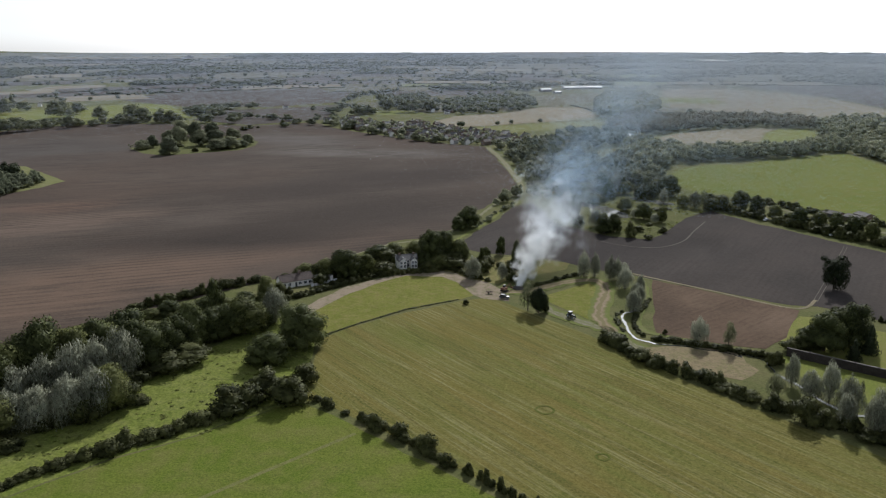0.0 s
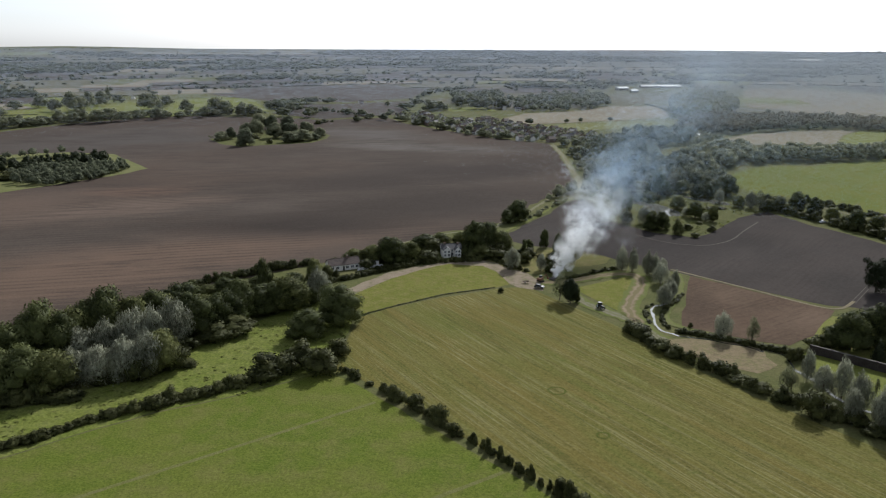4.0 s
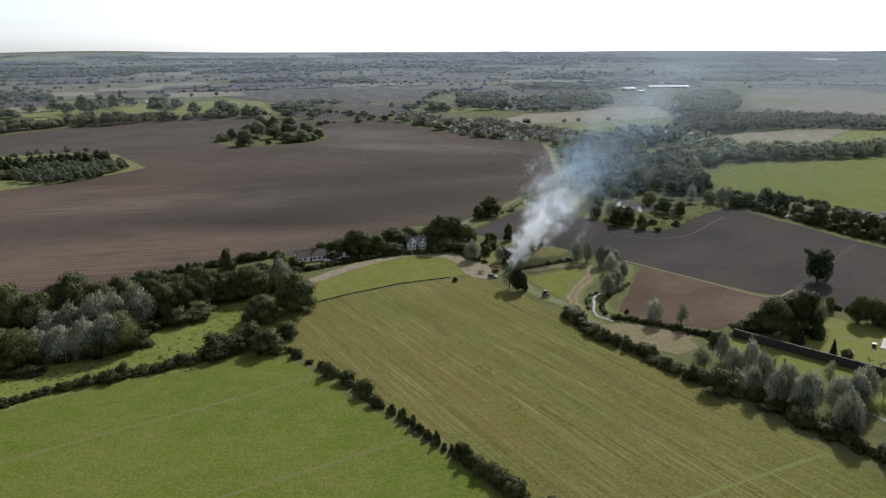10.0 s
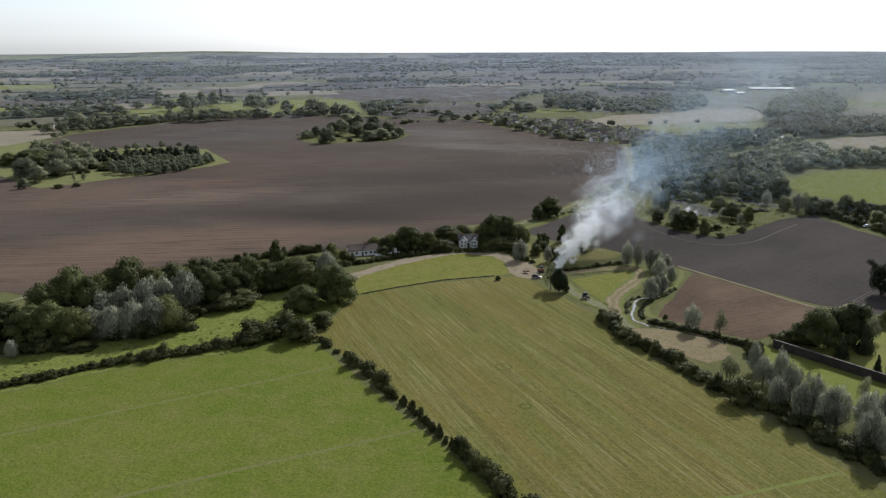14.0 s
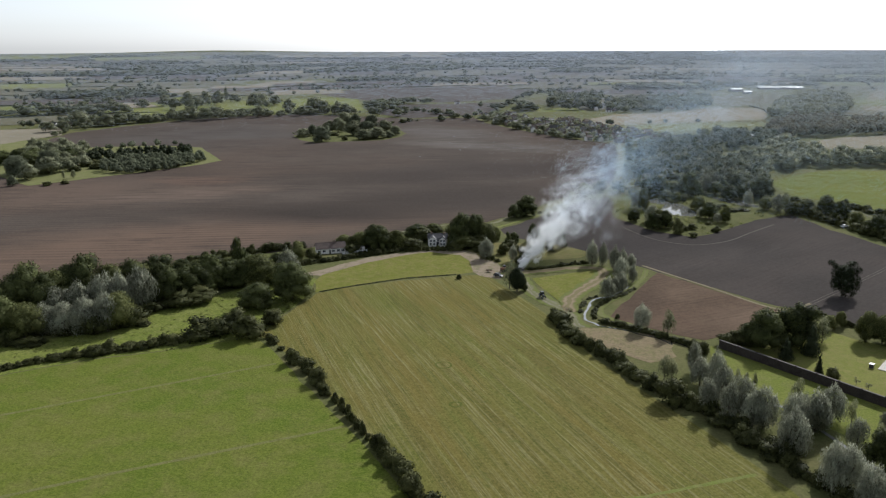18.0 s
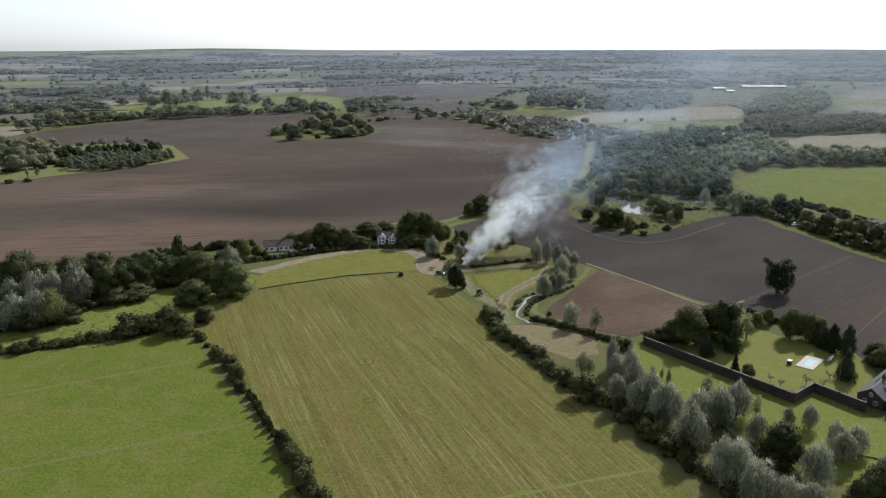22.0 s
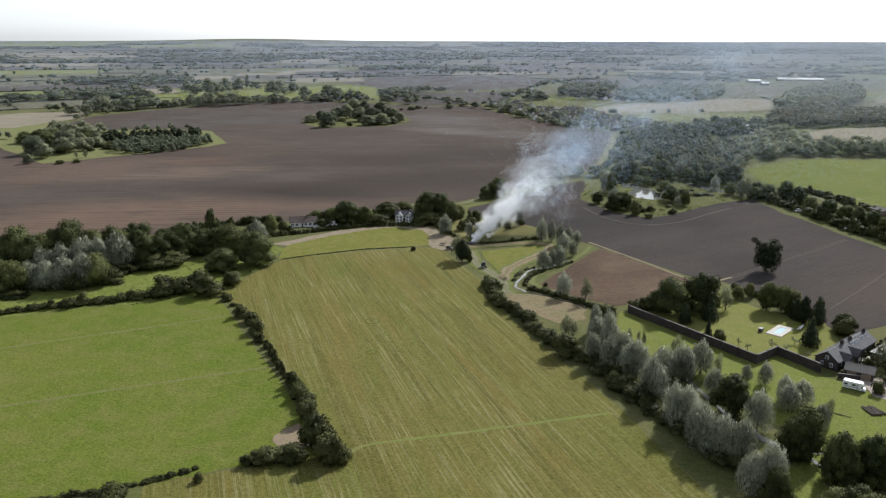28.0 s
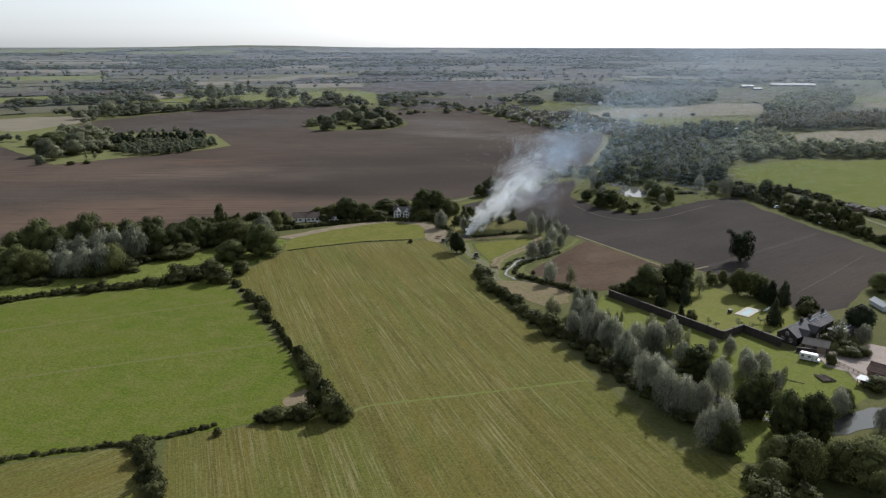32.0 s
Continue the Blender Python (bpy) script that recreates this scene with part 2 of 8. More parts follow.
def mottled(name, a, b, size, rough=0.9, gloss=0.25, bump=0.02, metal=0.0):
    m, nt, bsdf = surface(name, rough, gloss)
    at = place(nt)
    big = cloud(nt, at, size, 5, 0.65)
    col = blend(nt, band(nt, big, 0.3, 0.7), a, b)
    fine = cloud(nt, at, size * 0.16, 4, 0.7)
    col = blend(nt, 0.35, col, blend(nt, band(nt, fine, 0.3, 0.7), tuple(0.7 * c for c in a), tuple(min(1, 1.15 * c) for c in b)))
    nt.links.new(col, bsdf.inputs["Base Color"])
    bsdf.inputs["Metallic"].default_value = metal
    relief(nt, bsdf, fine, bump)
    return m


def leaves(name, dark, light, through=0.3, gloss=0.18, stand=0.0):
    """Foliage: every leaf clump has its own tint, and part of the light passes through. stand: how far whole trees of a wood differ."""
    m, nt, bsdf = surface(name, 0.65, gloss)
    pick = nt.nodes.new("ShaderNodeNewGeometry").outputs["Random Per Island"]
    own = nt.nodes.new("ShaderNodeObjectInfo").outputs["Random"]
    col = blend(nt, pick, dark, light)
    if stand:
        col = blend(nt, stand, col, blend(nt, band(nt, cloud(nt, place(nt), 13.0, 3, 0.55), 0.36, 0.64), dark, light))
    col = blend(nt, band(nt, own, 0.2, 1.6), col, tuple(min(1, 1.5 * c + 0.01) for c in light))
    col = blend(nt, band(nt, cloud(nt, place(nt), 5.0, 3), 0.45, 0.8), col, tuple(0.6 * c for c in dark))
    nt.links.new(col, bsdf.inputs["Base Color"])
    thin = nt.nodes.new("ShaderNodeBsdfTranslucent")
    nt.links.new(col, thin.inputs["Color"])
    mix = nt.nodes.new("ShaderNodeMixShader")
    mix.inputs[0].default_value = through
    nt.links.new(bsdf.outputs[0], mix.inputs[1])
    nt.links.new(thin.outputs[0], mix.inputs[2])
    nt.links.new(mix.outputs[0], nt.nodes["Material Output"].inputs["Surface"])
    return m


def courses(name, a, b, mortar, length, height, rough=0.9):
    """Brick or slate courses."""
    m, nt, bsdf = surface(name, rough, 0.3)
    tc = nt.nodes.new("ShaderNodeTexCoord").outputs["Object"]
    swap = nt.nodes.new("ShaderNodeSeparateXYZ")
    nt.links.new(tc, swap.inputs[0])
    add = nt.nodes.new("ShaderNodeMath")
    nt.links.new(swap.outputs[0], add.inputs[0])
    nt.links.new(swap.outputs[1], add.inputs[1])
    join = nt.nodes.new("ShaderNodeCombineXYZ")
    nt.links.new(add.outputs[0], join.inputs[0])
    nt.links.new(swap.outputs[2], join.inputs[1])
    br = nt.nodes.new("ShaderNodeTexBrick")
    br.inputs["Color1"].default_value, br.inputs["Color2"].default_value, br.inputs["Mortar"].default_value = (*a, 1), (*b, 1), (*mortar, 1)
    br.inputs["Scale"].default_value, br.inputs["Brick Width"].default_value, br.inputs["Row Height"].default_value = 1.0, length, height
    br.inputs["Mortar Size"].default_value = 0.012
    nt.links.new(join.outputs[0], br.inputs["Vector"])
    stain = cloud(nt, place(nt), 2.5, 5, 0.7)
    col = blend(nt, band(nt, stain, 0.45, 0.8), br.outputs["Color"], tuple(0.5 * c for c in a))
    nt.links.new(col, bsdf.inputs["Base Color"])
    relief(nt, bsdf, br.outputs["Fac"], -0.01)
    return m


def water(name, tint, rough=0.06):
    m, nt, bsdf = surface(name, 0.06, 0.5)
    bsdf.inputs["Base Color"].default_value = (*tint, 1)
    ripple = cloud(nt, place(nt), 1.2, 4, 0.6)
    relief(nt, bsdf, ripple, 0.05, 0.1)
    bsdf.inputs["Roughness"].default_value = rough
    return m


M = {
    "ground": grass("rough_pasture", (0.07, 0.082, 0.026), (0.095, 0.096, 0.036), (0.125, 0.112, 0.052), patch=60),
    "pasture": grass("grazed_pasture", (0.070, 0.105, 0.011), (0.110, 0.120, 0.023), (0.130, 0.120, 0.040), 0.46, 1.6, 36, 0.8),
    "trodden": grass("trodden_grass", (0.108, 0.114, 0.030), (0.126, 0.126, 0.044), (0.148, 0.138, 0.062), 0.45, 1.0, 6, 0.9),
    "meadow": grass("rank_meadow", (0.094, 0.124, 0.020), (0.126, 0.140, 0.032), (0.168, 0.166, 0.064), 0.62, 2.4, 18, 0.9),
    "north_pasture": grass("short_grass", (0.102, 0.114, 0.020), (0.128, 0.130, 0.028), (0.168, 0.140, 0.052), 0.35, 2.0, 14, 0.7),
    "lawn": grass("garden_lawn", (0.128, 0.142, 0.03), (0.148, 0.152, 0.042), (0.175, 0.158, 0.06), 0.3, 1.2, 14),
    "bright": grass("bank_grass", (0.108, 0.134, 0.022), (0.132, 0.145, 0.035), (0.14, 0.136, 0.05), 0.5, 1.6, 18, 0.8),
    "scrub": grass("dry_scrub_grass", (0.155, 0.135, 0.055), (0.125, 0.125, 0.04), (0.2, 0.155, 0.08), 0.5, 2.2, 12),
    "dry": grass("dried_grass", (0.175, 0.135, 0.085), (0.14, 0.125, 0.06), (0.23, 0.17, 0.115), 0.45, 2.0, 9),
    "strip": grass("field_margin", (0.115, 0.14, 0.03), (0.135, 0.145, 0.045), (0.16, 0.15, 0.06), 0.3, 1.5, 12),
    "east_grass": grass("east_pasture_grass", (0.090, 0.112, 0.019), (0.112, 0.127, 0.026), (0.132, 0.130, 0.038), 0.12, 3.0, 45, 0.35),
    "pond_grass": grass("pond_side_grass", (0.068, 0.076, 0.024), (0.094, 0.098, 0.034), (0.120, 0.112, 0.050), 0.45, 2.2, 18, 0.8),
    "mown": mown("mown_hay_field", 52.5),
    "paddock": mown("mown_paddock", -62),
    "plough_west": soil("ploughed_clay", (0.050, 0.039, 0.031), (0.086, 0.069, 0.056), (0.096, 0.065, 0.047), -20, 130, 4.6, (
        # first three spots: pale sheen of the far side, put into the soil colour
        (-80, 735, 110, 34, -8, (0.140, 0.127, 0.113)), (-155, 835, 100, 55, -30, (0.118, 0.107, 0.097)), (-400, 760, 160, 110, 60, (0.080, 0.072, 0.066)),
        (-330, 400, 150, 80, 35, (0.120, 0.084, 0.062)), (-230, 430, 75, 24, 38, (0.150, 0.108, 0.082)), (-170, 305, 165, 52, 42, (0.148, 0.097, 0.067)), (-245, 480, 40, 22, 20, (0.128, 0.080, 0.057)),
        (-108, 400, 70, 34, 20, (0.018, 0.014, 0.012)), (-45, 470, 90, 52, 40, (0.030, 0.024, 0.020)), (-100, 545, 70, 40, 15, (0.034, 0.027, 0.023)), (-25, 605, 95, 55, 30, (0.030, 0.024, 0.021))), 0.8),
    "plough_east": soil("harrowed_clay", (0.038, 0.033, 0.029), (0.060, 0.051, 0.045), (0.064, 0.051, 0.043), -57, 45, 2.6, (
        (215, 300, 60, 30, 60, (0.074, 0.058, 0.046)), (90, 380, 60, 25, 40, (0.040, 0.034, 0.031))), 0.3),
    "plough_small": soil("worked_loam", (0.072, 0.050, 0.034), (0.116, 0.081, 0.055), (0.096, 0.063, 0.043), -40, 22, 2.4, (
        (88, 285, 25, 11, 80, (0.056, 0.039, 0.028)), (128, 275, 18, 12, 50, (0.135, 0.095, 0.066))), 0.5),
    "track": worn("stony_track", (0.145, 0.134, 0.092), (0.200, 0.184, 0.135), (0.108, 0.112, 0.040), 3.0, 0.8),
    "verge": worn("worn_verge", (0.130, 0.122, 0.058), (0.165, 0.150, 0.080), (0.102, 0.116, 0.030), 3.0, 1.15),
    "loop_earth": worn("trodden_earth", (0.165, 0.128, 0.080), (0.225, 0.178, 0.118), (0.118, 0.112, 0.040), 4.0, 0.5),
    "dirt": worn("bare_earth", (0.165, 0.132, 0.092), (0.235, 0.190, 0.138), (0.128, 0.118, 0.06), 5.0, 0.75),
    "lane": worn("lane_verge", (0.15, 0.14, 0.085), (0.215, 0.195, 0.14), (0.115, 0.12, 0.05), 6.0, 0.6),
    "dry_soil": worn("dried_soil", (0.10, 0.088, 0.072), (0.16, 0.142, 0.118), (0.06, 0.052, 0.045), 2.0, 0.75),
    "yard": worn("gravel_yard", (0.25, 0.205, 0.175), (0.35, 0.295, 0.255), (0.16, 0.14, 0.09), 5.0, 0.3),
    "stubble": grass("pale_stubble", (0.178, 0.158, 0.114), (0.215, 0.188, 0.140), (0.158, 0.142, 0.098), 0.15, 4.0, 80),
    "lush_ring": grass("rank_ring_grass", (0.062, 0.076, 0.013), (0.084, 0.092, 0.020), (0.105, 0.100, 0.030), 0.4, 1.0, 6),
    "margin": grass("rough_margin_grass", (0.112, 0.122, 0.040), (0.138, 0.142, 0.056), (0.160, 0.150, 0.075), 0.3, 3.0, 24, 0.5),
    "far_green": grass("far_pasture", (0.118, 0.138, 0.034), (0.138, 0.15, 0.042), (0.15, 0.145, 0.055), 0.2, 4.0, 90),
    "far_brown": soil("far_plough", (0.058, 0.050, 0.044), (0.086, 0.074, 0.065), (0.085, 0.070, 0.058), 20, 120, 3.2, (), 0.2),
    "far_olive": grass("far_fallow", (0.085, 0.083, 0.052), (0.102, 0.097, 0.062), (0.125, 0.113, 0.075), 0.12, 5.0, 90),
    "oak": leaves("oak_leaves", (0.021, 0.028, 0.010), (0.082, 0.092, 0.028), 0.18, 0.08),
    "round": leaves("ash_leaves", (0.044, 0.053, 0.016), (0.152, 0.158, 0.054), 0.32, 0.08),
    "willow": leaves("silver_willow_leaves", (0.066, 0.073, 0.043), (0.325, 0.332, 0.238), 0.34, 0.18),
    "bush": leaves("hawthorn_leaves", (0.026, 0.032, 0.011), (0.082, 0.084, 0.027), 0.18, 0.08),
    "conifer": leaves("conifer_needles", (0.014, 0.020, 0.009), (0.036, 0.044, 0.018), 0.1, 0.08),
    "pale": leaves("pale_leaves", (0.10, 0.112, 0.055), (0.22, 0.225, 0.12), 0.35),
    "autumn": leaves("thinning_leaves", (0.095, 0.088, 0.058), (0.165, 0.150, 0.098), 0.4, 0.05),
    # distance haze is put into these two leaf colours: paler and greyer
    "far_trees": leaves("haze_paled_far_leaves", (0.052, 0.062, 0.038), (0.150, 0.162, 0.100), 0.4, 0.05, 0.6),
    "wood": leaves("haze_paled_wood_leaves", (0.066, 0.078, 0.044), (0.255, 0.260, 0.158), 0.42, 0.06, 0.65),
    "bark": mottled("bark", (0.05, 0.04, 0.03), (0.11, 0.09, 0.07), 0.6, bump=0.05),
    "white_render": mottled("white_render", (0.62, 0.60, 0.55), (0.76, 0.74, 0.70), 2.5, 0.85),
    "brick": courses("red_brown_brick", (0.16, 0.10, 0.075), (0.22, 0.14, 0.10), (0.25, 0.23, 0.2), 0.23, 0.075),
    "old_brick": courses("weathered_garden_brick", (0.034, 0.026, 0.022), (0.056, 0.042, 0.035), (0.058, 0.051, 0.046), 0.23, 0.075),
    "coping": mottled("stone_coping", (0.085, 0.078, 0.070), (0.135, 0.124, 0.112), 1.5),
    "slate": courses("slate_roof", (0.05, 0.048, 0.05), (0.085, 0.08, 0.08), (0.025, 0.025, 0.026), 0.35, 0.22, 0.6),
    "tile": courses("brown_tile_roof", (0.13, 0.085, 0.065), (0.18, 0.12, 0.09), (0.06, 0.045, 0.04), 0.3, 0.25, 0.8),
    "old_tile": courses("weathered_tile_roof", (0.075, 0.055, 0.046), (0.11, 0.08, 0.065), (0.04, 0.03, 0.028), 0.3, 0.25, 0.8),
    "glass": mottled("dark_window_glass", (0.02, 0.022, 0.025), (0.035, 0.038, 0.042), 1.0, 0.08, 0.5, 0.0),
    "white_paint": mottled("white_paint", (0.7, 0.7, 0.69), (0.8, 0.8, 0.79), 1.5, 0.35, 0.5, 0.0),
    "dark_paint": mottled("dark_paint", (0.02, 0.021, 0.024), (0.045, 0.046, 0.05), 0.8, 0.4, 0.5, 0.0),
    "rubber": mottled("tyre_rubber", (0.018, 0.018, 0.018), (0.035, 0.034, 0.033), 0.3, 0.85),
    "rust": mottled("rusty_steel", (0.10, 0.05, 0.03), (0.2, 0.1, 0.06), 0.6, 0.8),
    "timber": mottled("weathered_timber", (0.13, 0.10, 0.075), (0.23, 0.18, 0.13), 0.7),
    "paving": mottled("pale_paving", (0.40, 0.37, 0.32), (0.52, 0.48, 0.42), 1.2),
    "sheet": mottled("pale_metal_sheet", (0.36, 0.38, 0.39), (0.48, 0.49, 0.49), 6.0, 0.6, 0.3),
    # shade under trees darkens the first tint; sky glare pales the next two
    "dark_water": water("shade_tinted_pond_water", (0.05, 0.052, 0.045)),
    "water": water("pond_water", (0.13, 0.13, 0.115)),
    "stream": water("glint_tinted_stream_water", (0.20, 0.20, 0.185), 0.2),
    "pool_water": water("pool_water", (0.50, 0.64, 0.66)),
    "tussock": leaves("rank_grass_blades", (0.12, 0.14, 0.032), (0.24, 0.25, 0.09), 0.6, 0.05),
    "ash": mottled("burnt_ground", (0.03, 0.028, 0.026), (0.12, 0.11, 0.10), 1.2),
}


# ---- the lie of the land ----
def ground_z(x, y):
    """Flat valley floor, bent up with distance so its edge meets the horizon in the camera's view, plus one low far
    hill.
    """
    r, a = math.hypot(x - 80, y + 20), math.atan2(x - 80, y + 20)
    hill = 14 * math.exp(-(((a + 0.56) / 0.10) ** 2)) * max(0.0, min(1.0, (r - 3500) / 1400)) ** 2
    return 12 * (r / 1700) ** 1.7 + hill


def mesh_of(name, verts, faces, material):
    me = bpy.data.meshes.new(name)
    me.from_pydata(verts, [], faces)
    me.materials.append(material)
    me.update()
    return me


def build_ground():
    rings = [0.0]
    r = 12.0
    while r < 4890:
        rings.append(r)
        r *= 1.065
    rings.append(4890.0)
    n = 144
    verts, faces = [(80, -20, 0)], []
    for r in rings[1:]:
        for k in range(n):
            a = 2 * math.pi * k / n
            x, y = 80 + r * math.sin(a), -20 + r * math.cos(a)
            verts.append((x, y, ground_z(x, y)))
    for k in range(n):
        faces.append((0, 1 + (k + 1) % n, 1 + k))
    for i in range(len(rings) - 2):
        for k in range(n):
            a, b = 1 + i * n + k, 1 + i * n + (k + 1) % n
            faces.append((a, b, b + n, a + n))
    ob = new("ground", mesh_of("ground", verts, faces, M["ground"]))
    for p in ob.data.polygons:
        p.use_smooth = True
    return tagged(ob, "rough olive grassland that rises to the far horizon", "ground", kind="structure")


build_ground()


def drape(name, pts, off, material, label, category="field", step=7.0, rough=0.8, kind="structure"):
    """A field or path laid over the ground, with a slightly uneven edge."""
    near = max(math.hypot(x - 80, y + 20) for x, y in pts) < 1000
    edge = []
    for (x0, y0), (x1, y1) in zip(pts, pts[1:] + pts[:1]):
        length = math.hypot(x1 - x0, y1 - y0)
        pieces = max(1, min(60, int(length / step)))
        nx, ny = (y1 - y0) / max(length, 0.01), (x0 - x1) / max(length, 0.01)
        for i in range(pieces):
            s = i / pieces
            x, y = x0 + (x1 - x0) * s, y0 + (y1 - y0) * s
            w = rough * (noise.noise((x * 0.11, y * 0.11, 3.0)) * 2 + (1.3 * noise.noise((x * 0.45, y * 0.45, 7.0)) if step < 3 else 0))
            edge.append((x + nx * w, y + ny * w))
    bm = bmesh.new()
    bm.faces.new([bm.verts.new((x, y, 0)) for x, y in edge])
    bmesh.ops.triangulate(bm, faces=bm.faces[:])
    for _ in range(4):
        far = [e for e in bm.edges if e.calc_length() > 110]
        if not far:
            break
        bmesh.ops.subdivide_edges(bm, edges=far, cuts=1)
        bmesh.ops.triangulate(bm, faces=bm.faces[:])
    for v in bm.verts:
        v.co.z = ground_z(v.co.x, v.co.y) + (off * 0.45 if near else off)
    bmesh.ops.recalc_face_normals(bm, faces=bm.faces[:])
    up = sum(f.normal.z * f.calc_area() for f in bm.faces)
    if up < 0:
        bmesh.ops.reverse_faces(bm, faces=bm.faces[:])
    me = bpy.data.meshes.new(name)
    bm.to_mesh(me)
    bm.free()
    me.materials.append(material)
    for p in me.polygons:
        p.use_smooth = True
    return tagged(new(name, me), label, category, kind=kind)


PASTURE = [(-42.9, 205.3), (-53.6, 196.0), (-65.5, 183.7), (-83.5, 172.4), (-99.9, 155.8), (-114.1, 140.9), (-190.0, 60.0), (-120.0, -40.0), (-8.0, 63.2), (11.7, 79.1), (22.0, 87.9), (36.3, 99.6), (57.1, 111.5), (48.7, 120.6), (33.3, 135.9), (11.9, 155.7), (-31.2, 197.2)]
WEST_PADDOCK = [(-7.1, 62.4), (4.3, 71.9), (17.0, 80.1), (33.7, 63.1), (0.0, -30.0), (-60.0, -60.0), (-110.0, -36.0)]
MOWN_FIELD = [(-41.5, 205.5), (-42.6, 223.3), (-42.8, 255.9), (-34.7, 266.0), (-13.9, 283.1), (6.7, 295.7), (21.2, 301.2), (27.3, 291.0), (35.3, 281.0), (43.9, 270.5), (53.7, 257.3), (62.4, 240.6), (76.5, 218.6), (92.8, 196.1), (115.3, 168.3), (131.4, 146.2), (146.9, 123.0), (160.2, 124.1), (167.7, 109.3), (150.0, 40.0), (60.0, -20.0), (38.3, 64.7), (25.7, 79.7), (22.2, 87.6), (39.2, 100.6), (59.2, 112.6), (47.0, 123.9), (9.9, 162.2), (-35.9, 206.1)]
ROUGH_MEADOW = [(-132.0, 164.6), (-121.9, 170.7), (-109.4, 186.1), (-95.0, 195.0), (-95.3, 214.1), (-87.1, 231.5), (-76.7, 251.2), (-68.3, 268.6), (-61.7, 279.4), (-50.8, 275.0), (-44.4, 248.5), (-43.3, 205.3), (-53.9, 196.8), (-65.8, 184.4), (-83.9, 173.1), (-100.3, 156.4), (-114.5, 141.4), (-190.0, 60.0), (-230.0, 110.0)]
NORTH_PASTURE = [(-43.7, 257.0), (-35.1, 268.0), (-14.2, 285.3), (6.5, 298.1), (12.9, 303.6), (6.2, 321.3), (-0.4, 330.0), (-16.7, 331.9), (-29.8, 318.5), (-39.3, 305.5), (-46.9, 290.8), (-51.5, 281.3), (-50.0, 272.0)]
HAY_TRACK = [(-61.7, 279.4), (-55.6, 287.3), (-50.7, 298.3), (-42.7, 313.8), (-31.9, 324.4), (-18.0, 335.6), (-1.2, 339.6), (9.0, 333.6), (20.5, 320.3), (27.5, 306.0), (26.9, 296.0), (16.9, 299.3), (11.9, 304.6), (5.2, 320.3), (-1.4, 329.0), (-16.7, 329.9), (-29.8, 316.5), (-39.3, 303.5), (-46.9, 288.8), (-51.5, 279.3)]
PLOUGH_WEST = [(-174.0, 220.2), (-163.1, 237.6), (-149.1, 253.6), (-120.9, 282.1), (-101.8, 299.9), (-74.6, 326.3), (-52.8, 357.0), (-27.7, 392.3), (-5.0, 404.0), (10.5, 436.1), (20.1, 463.9), (28.9, 487.9), (39.0, 514.3), (55.6, 548.1), (53.1, 626.9), (48.9, 700.6), (41.6, 781.0), (-10.6, 811.0), (-84, 890), (-134, 952), (-170, 1020), (-244, 977), (-335, 995), (-425, 997), (-480, 964), (-534, 883), (-559, 802), (-575, 714), (-482, 487), (-520, 420), (-420.0, 250.0)]
PLOUGH_EAST = [(6.6, 388.3), (9.3, 393.7), (21.1, 420.6), (33.3, 449.6), (43.8, 480.8), (56.9, 499.0), (62.0, 480.0), (65.2, 436.8), (80.8, 418.3), (90.4, 406.9), (102.3, 402.2), (109.5, 398.9), (119.9, 408.3), (132.9, 429.6), (146.7, 451.0), (157.3, 463.2), (167.2, 469.0), (183.5, 434.3), (195.2, 415.5), (208.7, 389.7), (220.3, 373.2), (232.2, 353.0), (247.2, 331.2), (225.0, 309.8), (203.9, 255.7), (190.5, 241.2), (183.3, 248.7), (163.5, 275.9), (149.6, 288.6), (139.8, 290.8), (81.9, 335.0), (74.0, 340.5), (66.7, 344.3), (58.4, 353.4), (44.1, 359.5), (33.5, 365.6), (21.1, 370.3), (11.0, 378.4)]
PLOUGH_SMALL = [(93.0, 325.0), (140.3, 284.4), (121.9, 255.8), (110.9, 244.9), (102.2, 247.9), (86.0, 254.5), (77.5, 259.0), (78.6, 268.7), (82.6, 284.0), (86.6, 299.9), (90.1, 316.0)]
PLOUGH_EDGE = [(86.2, 334.9), (141.0, 286.5), (152.9, 298.8), (152.4, 295.2), (140.5, 283.1), (88.0, 326.9)]
DRY_PATCH = [(67.7, 247.8), (78.3, 247.7), (92.1, 245.9), (100.2, 240.3), (101.3, 227.5), (93.2, 219.9), (82.8, 225.5), (71.8, 233.7), (65.6, 240.3)]
TRIANGLE = [(40.3, 301.4), (51.9, 310.8), (65.1, 320.9), (70.2, 314.0), (62.7, 289.1), (61.3, 273.9), (62.6, 264.1), (52.5, 278.0)]
TRACK_LINE = [(34.8, 300.4), (39.0, 291.6), (43.8, 281.7), (50.2, 273.7), (56.3, 267.5), (61.0, 262.2), (64.5, 252.5), (67.9, 245.4)]
DIRT_LOOP = [(25.2, 308.4), (33.3, 308.8), (42.4, 313.9), (51.7, 320.4), (59.2, 324.0), (66.6, 324.4), (69.8, 318.5), (68.9, 308.9), (65.1, 296.5), (61.3, 284.9), (59.9, 275.5), (60.6, 266.9), (62.1, 261.2)]
SCRUB = [(8.8, 326.7), (23.4, 319.7), (33.8, 328.7), (56.9, 342.0), (63.4, 355.4), (56.7, 358.6), (34.4, 364.0), (11.5, 358.1), (1.2, 340.4)]
LAWN = [(116.8, 247.5), (134.8, 226.9), (159.4, 213.7), (164.4, 219.9), (175.6, 212.1), (186.1, 233.6), (182.9, 251.7), (173.6, 253.5), (160.3, 260.5), (145.9, 275.5), (137.1, 277.8), (122.5, 261.4)]
